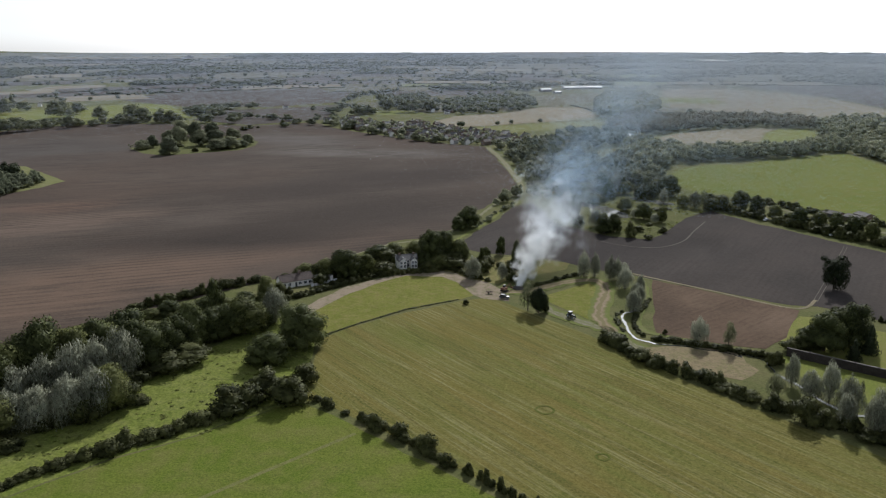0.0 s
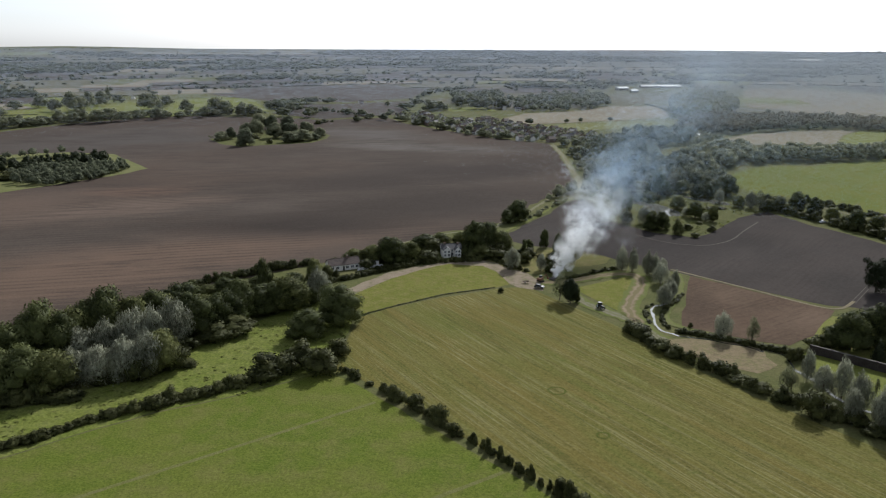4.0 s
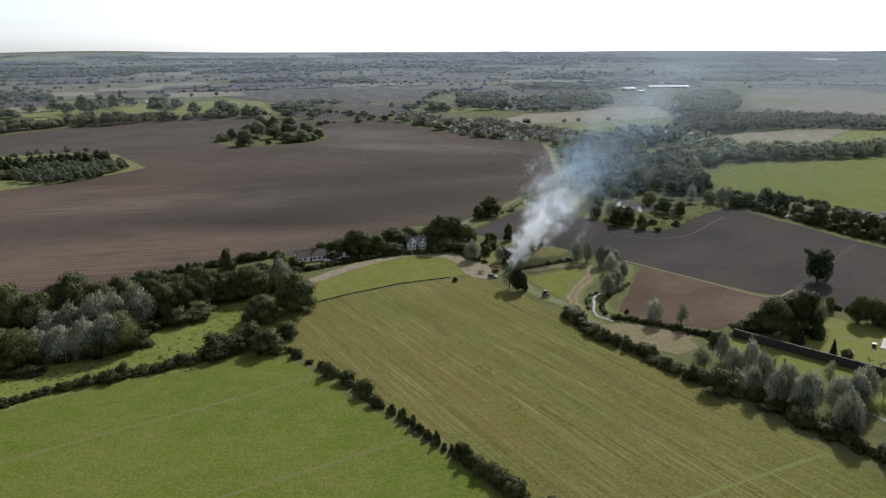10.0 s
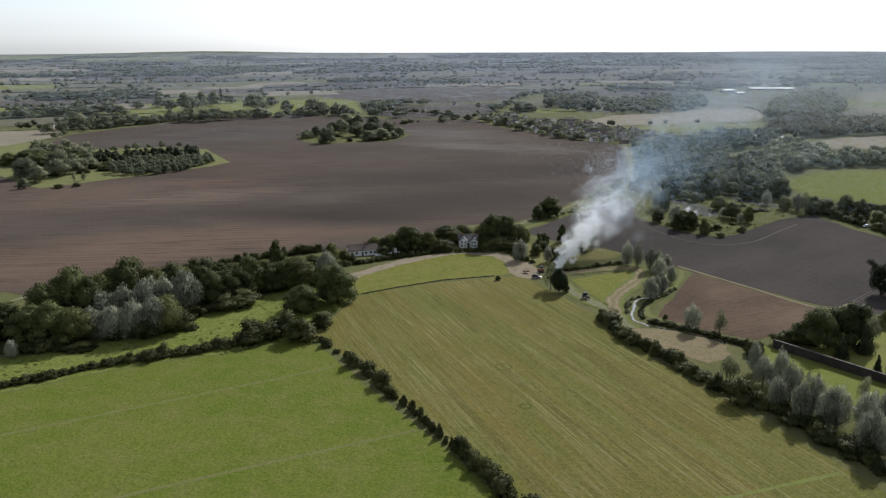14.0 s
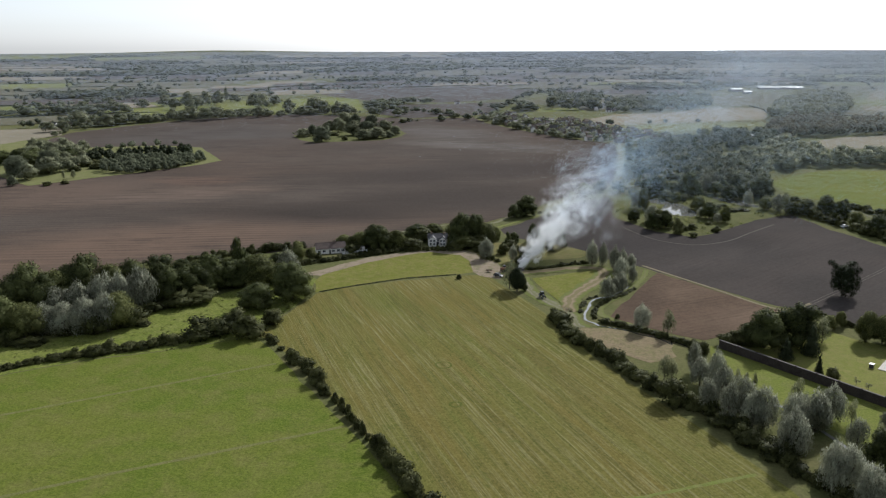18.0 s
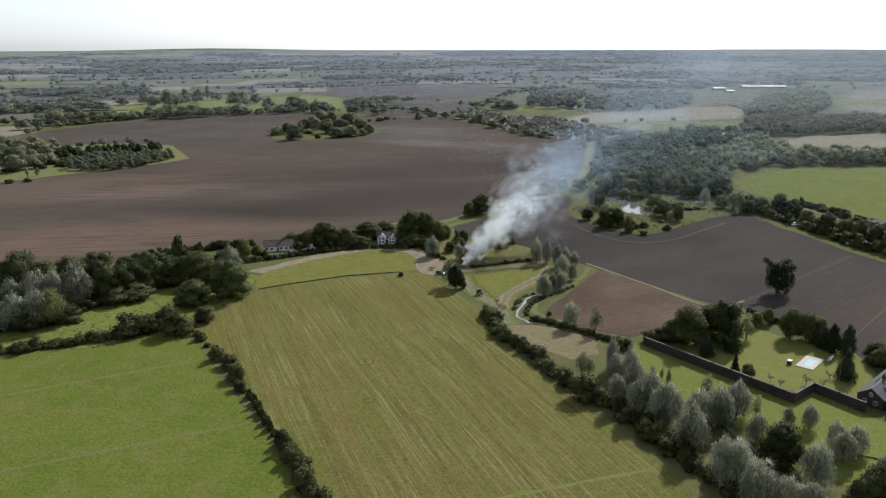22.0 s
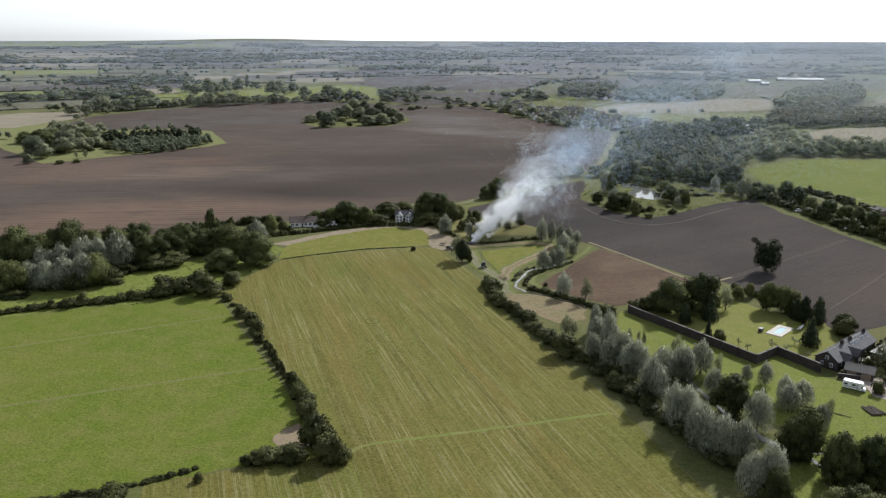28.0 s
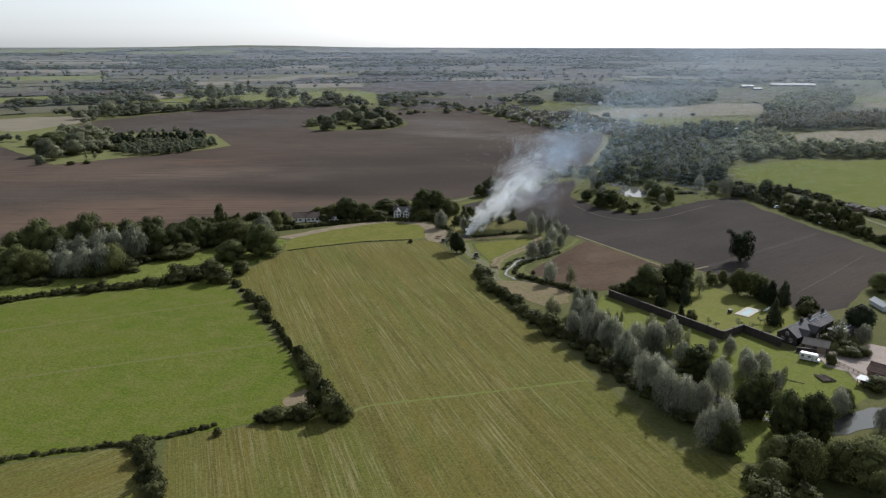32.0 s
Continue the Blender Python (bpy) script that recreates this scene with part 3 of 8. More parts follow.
WEST_GREEN = [(112.7, 240.7), (158.2, 207.1), (164.6, 216.0), (176.0, 203.7), (193.6, 191.5), (196.9, 171.9), (182.3, 146.8), (170.7, 153.9), (156.9, 171.5), (143.2, 186.0), (127.4, 198.3), (112.2, 219.1)]
YARD = [(186.4, 203.0), (193.6, 206.9), (205.3, 217.1), (214.8, 214.2), (207.5, 177.2), (198.9, 178.2), (194.5, 189.3), (189.2, 192.0)]
EAST_PASTURE = [(168.0, 590.8), (206.3, 643.7), (233.1, 658.9), (257, 659), (291, 681), (334, 708), (383, 722), (380, 683), (379, 650), (394, 604), (298.8, 402.0), (274.8, 412.6), (259.1, 440.8), (246.2, 454.7), (228.5, 476.4), (213.6, 501.8), (200.6, 517.6), (178.0, 532.2), (170.5, 561.3)]
POND_MEADOW = [(65.2, 435.8), (80.8, 417.3), (90.4, 405.9), (102.3, 401.2), (109.5, 397.9), (119.9, 407.3), (132.9, 428.6), (146.7, 450.0), (157.3, 462.2), (169.4, 471.8), (172.4, 507.4), (161.6, 534.1), (117.8, 537.5), (84.0, 520.7), (66.8, 505.0), (62.0, 480.0)]
PLOUGH_ARC = [(71.7, 412.0), (80.1, 399.1), (87.9, 389.5), (95.2, 384.0), (102.3, 381.1), (113.4, 381.8), (127.8, 394.1), (140.8, 416.9), (154.8, 440.2)]
POND_A = [(92.0, 465.9), (94.5, 480.7), (97.4, 489.6), (103.8, 486.3), (109.2, 475.9), (113.5, 460.9), (113.5, 451.6), (108.6, 448.9), (100.6, 450.2), (94.3, 455.8)]
POND_D = [(81.0, 497.9), (87.7, 500.8), (94.5, 495.4), (100.8, 485.4), (98.3, 478.1), (91.9, 482.5), (84.2, 485.3)]
POND_B = [(119.4, 516.1), (126.9, 517.1), (135.7, 507.4), (144.1, 504.8), (151.6, 494.1), (151.5, 487.8), (144.0, 487.9), (135.8, 494.1), (127.1, 507.4)]
POND_C = [(181.6, 145.8), (184.1, 153.2), (190.1, 158.4), (196.7, 165.3), (207.4, 169.6), (204.9, 157.7), (195.2, 152.1), (188.4, 146.5), (184.8, 144.4)]
POND_BANK = [(159.7, 123.1), (160.6, 139.9), (165.1, 149.8), (171.4, 153.7), (170.7, 131.1), (164.7, 122.4)]
BROOK = [(151.1, 160.6), (155.6, 158.6), (159.4, 155.0), (163.5, 151.3), (171.1, 154.0), (175.3, 152.3), (182.9, 150.2)]
RINGS = [(29.1, 199.7, 2.6), (40.5, 173.7, 1.8)]
MOW_LINE = [(60.3, 112.6), (62.2, 118.9), (69.9, 124.9), (81.6, 132.4), (98.2, 143.6), (120.0, 158.1)]
WOOD_PATCH = [(-355.2, 425.9), (-326.9, 480.0), (-293.9, 542.7), (-287.3, 574.6), (-355, 646), (-403, 650), (-463, 615), (-696, 679), (-620, 560)]
COPSE_PATCH = [(-314.2, 764.5), (-309.3, 774.3), (-290.2, 804.0), (-291.5, 847.9), (-265.1, 880.9), (-225.9, 848.3), (-212.4, 842.1), (-197.3, 817.8), (-192.8, 783.8), (-200.0, 751.7), (-238.3, 727.6), (-262.1, 712.3), (-285.9, 726.9)]
PARK_GREEN = [(-716, 924), (-752, 1002), (-793, 1092), (-797, 1255), (-616, 1194), (-564, 1262), (-522, 1316), (-454, 1291), (-355, 1082), (-425, 997), (-511, 956), (-601, 913)]
PALE_WEST = [(-704, 654), (-680, 716), (-621, 756), (-568, 694), (-570, 635), (-568, 594), (-614, 576)]
VILLAGE_GREEN = [(-109, 1173), (-36, 1211), (-26, 1134), (-95, 1118)]
STUBBLE_EAST = [(-13, 1026), (17, 1107), (94, 1152), (156, 1252), (234, 1258), (215, 1078), (153, 1034), (57, 977), (10, 959)]
GREEN_STRIP = [(12, 933), (64, 972), (153, 1020), (211, 1026), (202, 977), (125, 922), (38, 878)]
BARN_RISE = [(190, 1500), (190, 1680), (240, 1800), (380, 1800), (370, 1560)]
PALE_BARN = [(168, 1515), (261, 1562), (310, 1555), (270, 1363), (177, 1267), (158, 1318)]
FAR_PALE_EAST = [(470, 1678), (591, 1789), (631, 1687), (697, 1559), (707, 1396), (681, 1190), (659, 1028), (611, 973), (600, 1046), (565, 1079), (491, 1091), (419, 1110), (352, 1157), (383, 1348)]
FAR_BROWN_EAST = [(674, 1804), (869, 1831), (1018, 1793), (1151, 1735), (670, 998), (692, 1210), (720, 1422), (711, 1592)]
GREEN_EAST = [(376, 895), (409, 935), (444, 922), (410, 840), (369, 812), (336, 812)]
TAN_EAST = [(216, 824), (273, 891), (357, 943), (412, 942), (375, 895), (336, 813), (300, 804), (262, 795), (218, 787)]
FAR_PALE_NW = [(-915, 1368), (-1012, 1559), (-860, 1604), (-890, 1764), (-802, 1841), (-707, 1646), (-800, 1457), (-783, 1289)]
FAR_BROWN = [(-590, 1408), (-555, 1621), (-424, 1716), (-254, 1798), (-144, 1776), (-188, 1473), (-185, 1357), (-282, 1256), (-405, 1251), (-541, 1356)]
FAR_BROWN_LOW = [(-340, 1047), (-332, 1195), (-256, 1238), (-174, 1307), (-161, 1056), (-190, 1040), (-247, 984)]
LANE = [(-177.7, 213.2), (-165.2, 240.6), (-151.0, 256.9), (-122.6, 286.0), (-103.1, 303.3), (-75.7, 330.2), (-48.1, 363.6), (-27.7, 388.3), (-2.3, 399.8), (6.0, 421.0), (17.0, 441.0), (25.2, 465.8), (33.4, 489.6), (44.0, 514.0)]
STREAM = [(82.6, 301.8), (79.0, 291.9), (75.2, 284.1), (70.9, 281.6), (68.4, 276.1), (68.2, 269.1), (68.2, 260.8), (68.8, 255.3), (70.8, 252.2), (74.5, 249.5), (80.9, 248.2), (87.0, 245.9), (92.3, 243.6), (96.2, 242.1), (99.9, 237.7), (99.8, 241.6), (106.0, 235.2), (105.4, 224.2), (109.3, 215.2), (111.4, 203.9), (117.1, 195.9), (126.5, 198.5), (133.8, 193.3), (152.2, 161.4), (155.6, 156.1), (161.5, 153.6), (167.8, 150.0), (173.9, 138.9)]

drape("field_pasture", PASTURE, 0.08, M["pasture"], "bright green grazed pasture with faint path lines")
drape("field_paddock", WEST_PADDOCK, 0.08, M["paddock"], "small mown olive paddock behind a hedge")
drape("field_mown", MOWN_FIELD, 0.10, M["mown"], "large mown hay field with pale straw swaths")
drape("field_meadow", ROUGH_MEADOW, 0.06, M["meadow"], "rank tussocky meadow beside the tree belt")
drape("field_north", NORTH_PASTURE, 0.14, M["north_pasture"], "short yellow-green grass field below the lane")
drape("path_hay_track", HAY_TRACK, 0.12, M["dirt"], "pale worn earth track round the small field", "path", 6.0, 0.6)
drape("field_plough_west", PLOUGH_WEST, 0.10, M["plough_west"], "huge dark brown ploughed field with furrows", rough=1.5)
drape("field_plough_east", PLOUGH_EAST, 0.12, M["plough_east"], "dark grey-brown ploughed field round a single tree", rough=1.2)
drape("field_plough_small", PLOUGH_SMALL, 0.22, M["plough_small"], "small reddish brown worked field by the stream")
drape("field_dry_patch", DRY_PATCH, 0.14, M["dry"], "dried tan grass patch between hedge and stream", "field", 5.0, 1.2)
drape("field_triangle", TRIANGLE, 0.14, M["north_pasture"], "small green grass triangle inside a dirt loop")
drape("field_scrub", SCRUB, 0.12, M["scrub"], "yellowed rough grass behind the fire", rough=1.5)
drape("lawn", LAWN, 0.16, M["lawn"], "smooth green garden lawn inside the brick wall", "lawn")
drape("field_green_bank", WEST_GREEN, 0.10, M["bright"], "bright green bank between wall and stream willows")
drape("field_bare_corner", [(38.6, 121.0), (42.0, 125.2), (47.0, 121.2), (50.6, 114.6), (45.6, 111.4), (40.4, 114.2)], 0.2, M["loop_earth"], "trampled bare earth at the pasture corner", "field", 2.0, 1.2)
drape("yard", YARD, 0.20, M["yard"], "pinkish gravel farmyard beside the house", "yard", 4)
drape("field_east", EAST_PASTURE, 0.14, M["east_grass"], "yellow-green far pasture in front of a wood")
drape("field_pond_meadow", POND_MEADOW, 0.16, M["pond_grass"], "rough grass round the fishing ponds")
drape("field_pond_bank", POND_BANK, 0.16, M["bright"], "bright grass bank beside the small pond", "field", 2.0, 1.0)
drape("field_wood_patch", WOOD_PATCH, 0.24, M["margin"], "grass margin round a small plantation")
drape("field_copse_patch", COPSE_PATCH, 0.24, M["pond_grass"], "grass island under the copse in the plough")
drape("field_park", PARK_GREEN, 0.30, M["far_green"], "distant bright green parkland")
drape("field_pale_west", PALE_WEST, 0.30, M["stubble"], "distant pale stubble field")
drape("field_village_green", VILLAGE_GREEN, 0.30, M["far_green"], "green field behind the village")
drape("field_stubble_east", STUBBLE_EAST, 0.30, M["stubble"], "distant pale stubble field beyond the village")
drape("field_green_strip", GREEN_STRIP, 0.34, M["margin"], "distant narrow green field with hedges")
drape("field_pale_barn", PALE_BARN, 0.34, M["far_olive"], "distant fallow field near a long white barn")
drape("field_pale_east", FAR_PALE_EAST, 0.34, M["stubble"], "distant wide dull fallow field")
drape("field_green_east", GREEN_EAST, 0.38, M["far_green"], "distant yellow-green field between woods")
drape("field_tan_east", TAN_EAST, 0.34, M["stubble"], "distant tan fallow field between woods")
drape("field_brown_east", FAR_BROWN_EAST, 0.34, M["far_brown"], "distant wide brown ploughed field")
drape("field_pale_northwest", FAR_PALE_NW, 0.34, M["stubble"], "distant tan stubble field")
drape("field_brown_far", FAR_BROWN, 0.34, M["far_brown"], "distant brown ploughed field")
drape("field_brown_near", FAR_BROWN_LOW, 0.36, M["far_brown"], "distant brown field behind the copse")
drape("water_pond_a", POND_A, 0.26, M["water"], "glinting fishing pond", "pond", 4, 0.8)
drape("water_pond_b", POND_B, 0.26, M["water"], "long narrow glinting pond", "pond", 4, 0.6)
drape("water_pond_d", POND_D, 0.26, M["water"], "narrow glinting end of the pond", "pond", 4, 0.4)
drape("water_pond_c", POND_C, 0.26, M["dark_water"], "grey pond among trees", "pond", 3, 0.8)


def strip(name, pts, width, off, material, label, category, ragged=0.0):
    """A narrow even strip, smoothly bent through its points."""
    fine = []
    for i in range(len(pts) - 1):
        p = [Vector(pts[max(0, min(len(pts) - 1, i + k))]) for k in (-1, 0, 1, 2)]
        for j in range(10):
            t = j / 10
            q = 0.5 * (2 * p[1] + (p[2] - p[0]) * t + (2 * p[0] - 5 * p[1] + 4 * p[2] - p[3]) * t**2 + (3 * p[1] - p[0] - 3 * p[2] + p[3]) * t**3)
            fine.append((q.x, q.y))
    fine.append(pts[-1])
    n, cols = len(fine), (-1.0, -0.55, -0.2, 0.2, 0.55, 1.0)
    verts, share = [], []
    for i, (x, y) in enumerate(fine):
        (x0, y0), (x1, y1) = fine[max(0, i - 1)], fine[min(n - 1, i + 1)]
        d = math.hypot(x1 - x0, y1 - y0)
        wide = width / 2 * (1 + 0.3 * (ragged > 0) * noise.noise((x * 0.12, y * 0.12, 3.0)))
        for k in cols:
            px, py = x + (y1 - y0) / d * wide * k, y + (x0 - x1) / d * wide * k
            if ragged:
                px, py = px + ragged * noise.noise((px * 0.3, py * 0.3, 1.0)), py + ragged * noise.noise((px * 0.3, py * 0.3, 5.0))
            verts.append((px, py, ground_z(px, py) + off * 0.45))
            share.append(abs(k))
    w = len(cols)
    faces = [(w * i + k, w * i + w + k, w * i + w + k + 1, w * i + k + 1) for i in range(n - 1) for k in range(w - 1)]
    me = mesh_of(name, verts, faces, material)
    me.attributes.new("edge", "FLOAT", "POINT").data.foreach_set("value", share)
    return tagged(new(name, me), label, category, kind="structure")


strip("field_edge", [PLOUGH_EDGE[0], (114, 309.5), (139, 287), (152.5, 297)], 1.5, 0.30, M["dirt"], "pale grassy baulk between two ploughed fields", "field")
for name, line, wide, mat, label in (("track", TRACK_LINE, 4.4, "track", "grey stony farm track beside the hay field"), ("dirt_loop", DIRT_LOOP, 5.2, "loop_earth", "tan bare earth vehicle loop")):
    strip("path_" + name + "_verge", line, wide * 1.7, 0.27, M["verge"], "thin worn grass beside the track", "path", 1.0)
    strip("path_" + name, line, wide, 0.34, M[mat], label, "path", 1.1)
strip("path_verge", [(45.5, 772.0), (52.0, 700.6), (55.8, 629.8), (57.5, 550.0), (44.0, 514.0)], 5.0, 0.40, M["lane"], "pale grass verge along the edge of the big plough", "path", 1.0)
strip("path_headland", [(4.0, 391.0), (16.5, 417.0), (29.0, 447.0), (39.0, 476.0), (52.0, 500.0)], 2.2, 0.40, M["strip"], "green grass baulk between lane hedge and plough", "path", 1.0)
strip("path_plough_arc", PLOUGH_ARC, 0.9, 0.40, M["dry_soil"], "faint curved wheel mark in the plough", "path")
strip("road_lane", LANE, 2.4, 0.22, M["lane"], "pale narrow lane with grass verges", "lane", 0.8)
strip("road_east_lane", [(203.8, 494.1), (214.8, 471.3), (224.9, 452.5), (234.9, 431.2), (246.0, 408.0)], 3.0, 0.40, M["lane"], "pale lane between two far hedges", "lane", 0.6)
strip("water_stream", STREAM[:10], 0.95, 0.31, M["stream"], "shining bend of the stream", "stream", 1.0)
strip("water_stream", STREAM[9:18], 0.55, 0.31, M["dark_water"], "narrow shaded reach of the stream", "stream", 0.8)
strip("path_small_margin", [(88.0, 327.6), (87.7, 317.7), (85.4, 306.6), (81.8, 294.5), (78.1, 284.5), (74.8, 276.2), (73.2, 268.6), (74.0, 261.6), (77.8, 258.3), (83.3, 255.0), (90.1, 251.6)], 2.6, 0.40, M["verge"], "pale worn grass margin between stream and worked field", "path", 0.6)
strip("path_mown", MOW_LINE, 1.2, 0.13, M["strip"], "narrow greener path across the mown field", "path", 0.4)
strip("water_brook", BROOK, 1.8, 0.24, M["water"], "shaded brook under the trees", "stream", 0.6)
strip("water_stream_lower", STREAM[17:], 1.2, 0.30, M["water"], "narrow shining stream with bends", "stream")
for x0, y0, x1, y1, wide in ((-76.6, 135.8, -23.6, 186, 1.0), (-42, 104.8, 15.4, 153.3, 1.0)):
    strip("path_line", [(x0 - 40, y0 - 38), (x0, y0), (x1, y1)], 1.3 * wide, 0.16, M["trodden"], "faint trodden line across the pasture", "path")
for x0, y0, x1, y1 in ((151.8, 294.4, 208.5, 381.5), (150.6, 295.4, 207.3, 382.5), (187, 268, 223.4, 341.3)):
    strip("path_wheel_track", [(x0, y0), ((x0 + x1) / 2 + 0.4, (y0 + y1) / 2), (x1, y1)], 0.32, 0.24, M["dry_soil"], "pale wheel track across the plough", "path")


for x, y, wide in RINGS:
    strip("grass_ring", [(x + wide * math.cos(a * 0.63), y + wide * math.sin(a * 0.63)) for a in range(11)], 0.6, 0.28, M["lush_ring"], "ring of darker grass in the hay field", "grass", 0.5)

# ---- trees ----
def ico(level):
    bm = bmesh.new()
    bmesh.ops.create_icosphere(bm, subdivisions=level, radius=1.0)
    v = np.array([p.co[:] for p in bm.verts])
    f = np.array([[p.index for p in q.verts] for q in bm.faces])
    bm.free()
    return v, f


ICO = {0: ico(0), 1: ico(1), 2: ico(2)}


def fast_mesh(name, verts, tris, material, normals=None):
    """A mesh from arrays of corners and triangles, with the corners' own normals where given."""
    me = bpy.data.meshes.new(name)
    me.vertices.add(len(verts))
    me.vertices.foreach_set("co", np.asarray(verts, np.float32).ravel())
    loops = np.asarray(tris, np.int32).ravel()
    me.loops.add(len(loops))
    me.loops.foreach_set("vertex_index", loops)
    me.polygons.add(len(tris))
    me.polygons.foreach_set("loop_start", np.arange(0, len(loops), 3, dtype=np.int32))
    me.polygons.foreach_set("loop_total", np.full(len(tris), 3, np.int32))
    me.materials.append(material)
    me.update(calc_edges=True)
    if normals is not None:
        me.normals_split_custom_set_from_vertices(np.asarray(normals, np.float32))
    return me


def unit(v):
    return v / np.maximum(np.linalg.norm(v, axis=1, keepdims=True), 1e-6)


def leaf_mass(rng, blobs, count, size, stretch=1.0, core=0.86, level=1, rise=0.0, loose=0.36):
    """Leaf clumps on the skin of lumpy blobs, with a ragged core in each. Returns corners, triangles and normals, which follow the crown's swell."""
    blobs = np.array(blobs, float)
    centre, radius = blobs[:, :3], blobs[:, 3:6]
    heart = np.average(centre, axis=0, weights=radius.prod(1))
    weight = (radius.prod(1)) ** (2 / 3)
    which = rng.choice(len(blobs), count * 2, p=weight / weight.sum())
    way = rng.normal(size=(count * 2, 3))
    way[:, 2] += rise
    way = unit(way)
    spot = centre[which] + radius[which] * way * (0.84 + loose * rng.uniform(0, 1, (count * 2, 1)) ** 1.6)
    near = (((spot[:, None] - centre[None]) / radius[None]) ** 2).sum(2)
    near[np.arange(len(spot)), which] = 9
    keep = near.min(1) > 0.6
    spot, way, own = spot[keep][:count], way[keep][:count], radius[which][keep][:count]
    n = len(spot)
    swell = unit(0.8 * unit(way / own) + 0.45 * unit(spot - heart) + 0.22 * rng.normal(size=(n, 3)))
    face = unit(way + rng.normal(size=(n, 3)) * 0.5)
    side = unit(np.cross(face, rng.normal(size=(n, 3))))
    up = np.cross(face, side)
    if stretch > 1.28:
        up = unit(up * 0.4 + np.array([0, 0, 1.0]) * 0.6)
    s = size * rng.uniform(0.6, 1.4, (n, 1))
    a, b = side * s, up * s * stretch
    flip = (np.cross(a, b) * swell).sum(1) < 0
    a[flip] *= -1
    verts = np.stack([spot - b - a * 0.7, spot - b * 0.8 + a * 0.7, spot + b], 1).reshape(-1, 3)
    normals = np.repeat(swell, 3, axis=0)
    tris = np.arange(3 * n).reshape(n, 3)
    if core:
        base, ft = ICO[level]
        all_v, all_t, all_n, at = [verts], [tris], [normals], len(verts)
        for c, r in zip(centre, radius):
            all_v.append(base * rng.uniform(0.78, 1.12, (len(base), 1)) * r * core + c)
            all_t.append(ft + at)
            all_n.append(unit(base / r))
            at += len(base)
        verts, tris, normals = np.concatenate(all_v), np.concatenate(all_t), np.concatenate(all_n)
    return verts, tris, normals


def limb_mesh(name, limbs, material, sides=6):
    """Tapered limbs: rows of start, end, radius at the start and at the end."""
    verts, faces = [], []
    for p, q, r0, r1 in limbs:
        p, q = Vector(p), Vector(q)
        turn = (q - p).to_track_quat("Z", "Y")
        i = len(verts)
        for c, r in ((p, r0), (p.lerp(q, 0.5) + Vector((0.01, 0.008, 0)), (r0 + r1) / 2), (q, r1)):
            verts += [c + turn @ Vector((r * math.cos(2 * math.pi * k / sides), r * math.sin(2 * math.pi * k / sides), 0)) for k in range(sides)]
        for ring in (0, 1):
            for k in range(sides):
                a, b = i + ring * sides + k, i + ring * sides + (k + 1) % sides
                faces.append((a, b, b + sides, a + sides))
        faces.append(tuple(i + 2 * sides + k for k in range(sides)))
    return mesh_of(name, verts, faces, material)


def ring_blobs(rng, n, out, z0, z1, r, squash=0.85):
    rows = []
    for k in range(n):
        a = 2 * math.pi * (k + rng.uniform(-0.35, 0.35)) / n
        d, rr = out * rng.uniform(0.75, 1.2), r * rng.uniform(0.75, 1.25)
        rows.append((d * math.cos(a), d * math.sin(a), rng.uniform(z0, z1), rr, rr, rr * squash))
    return rows


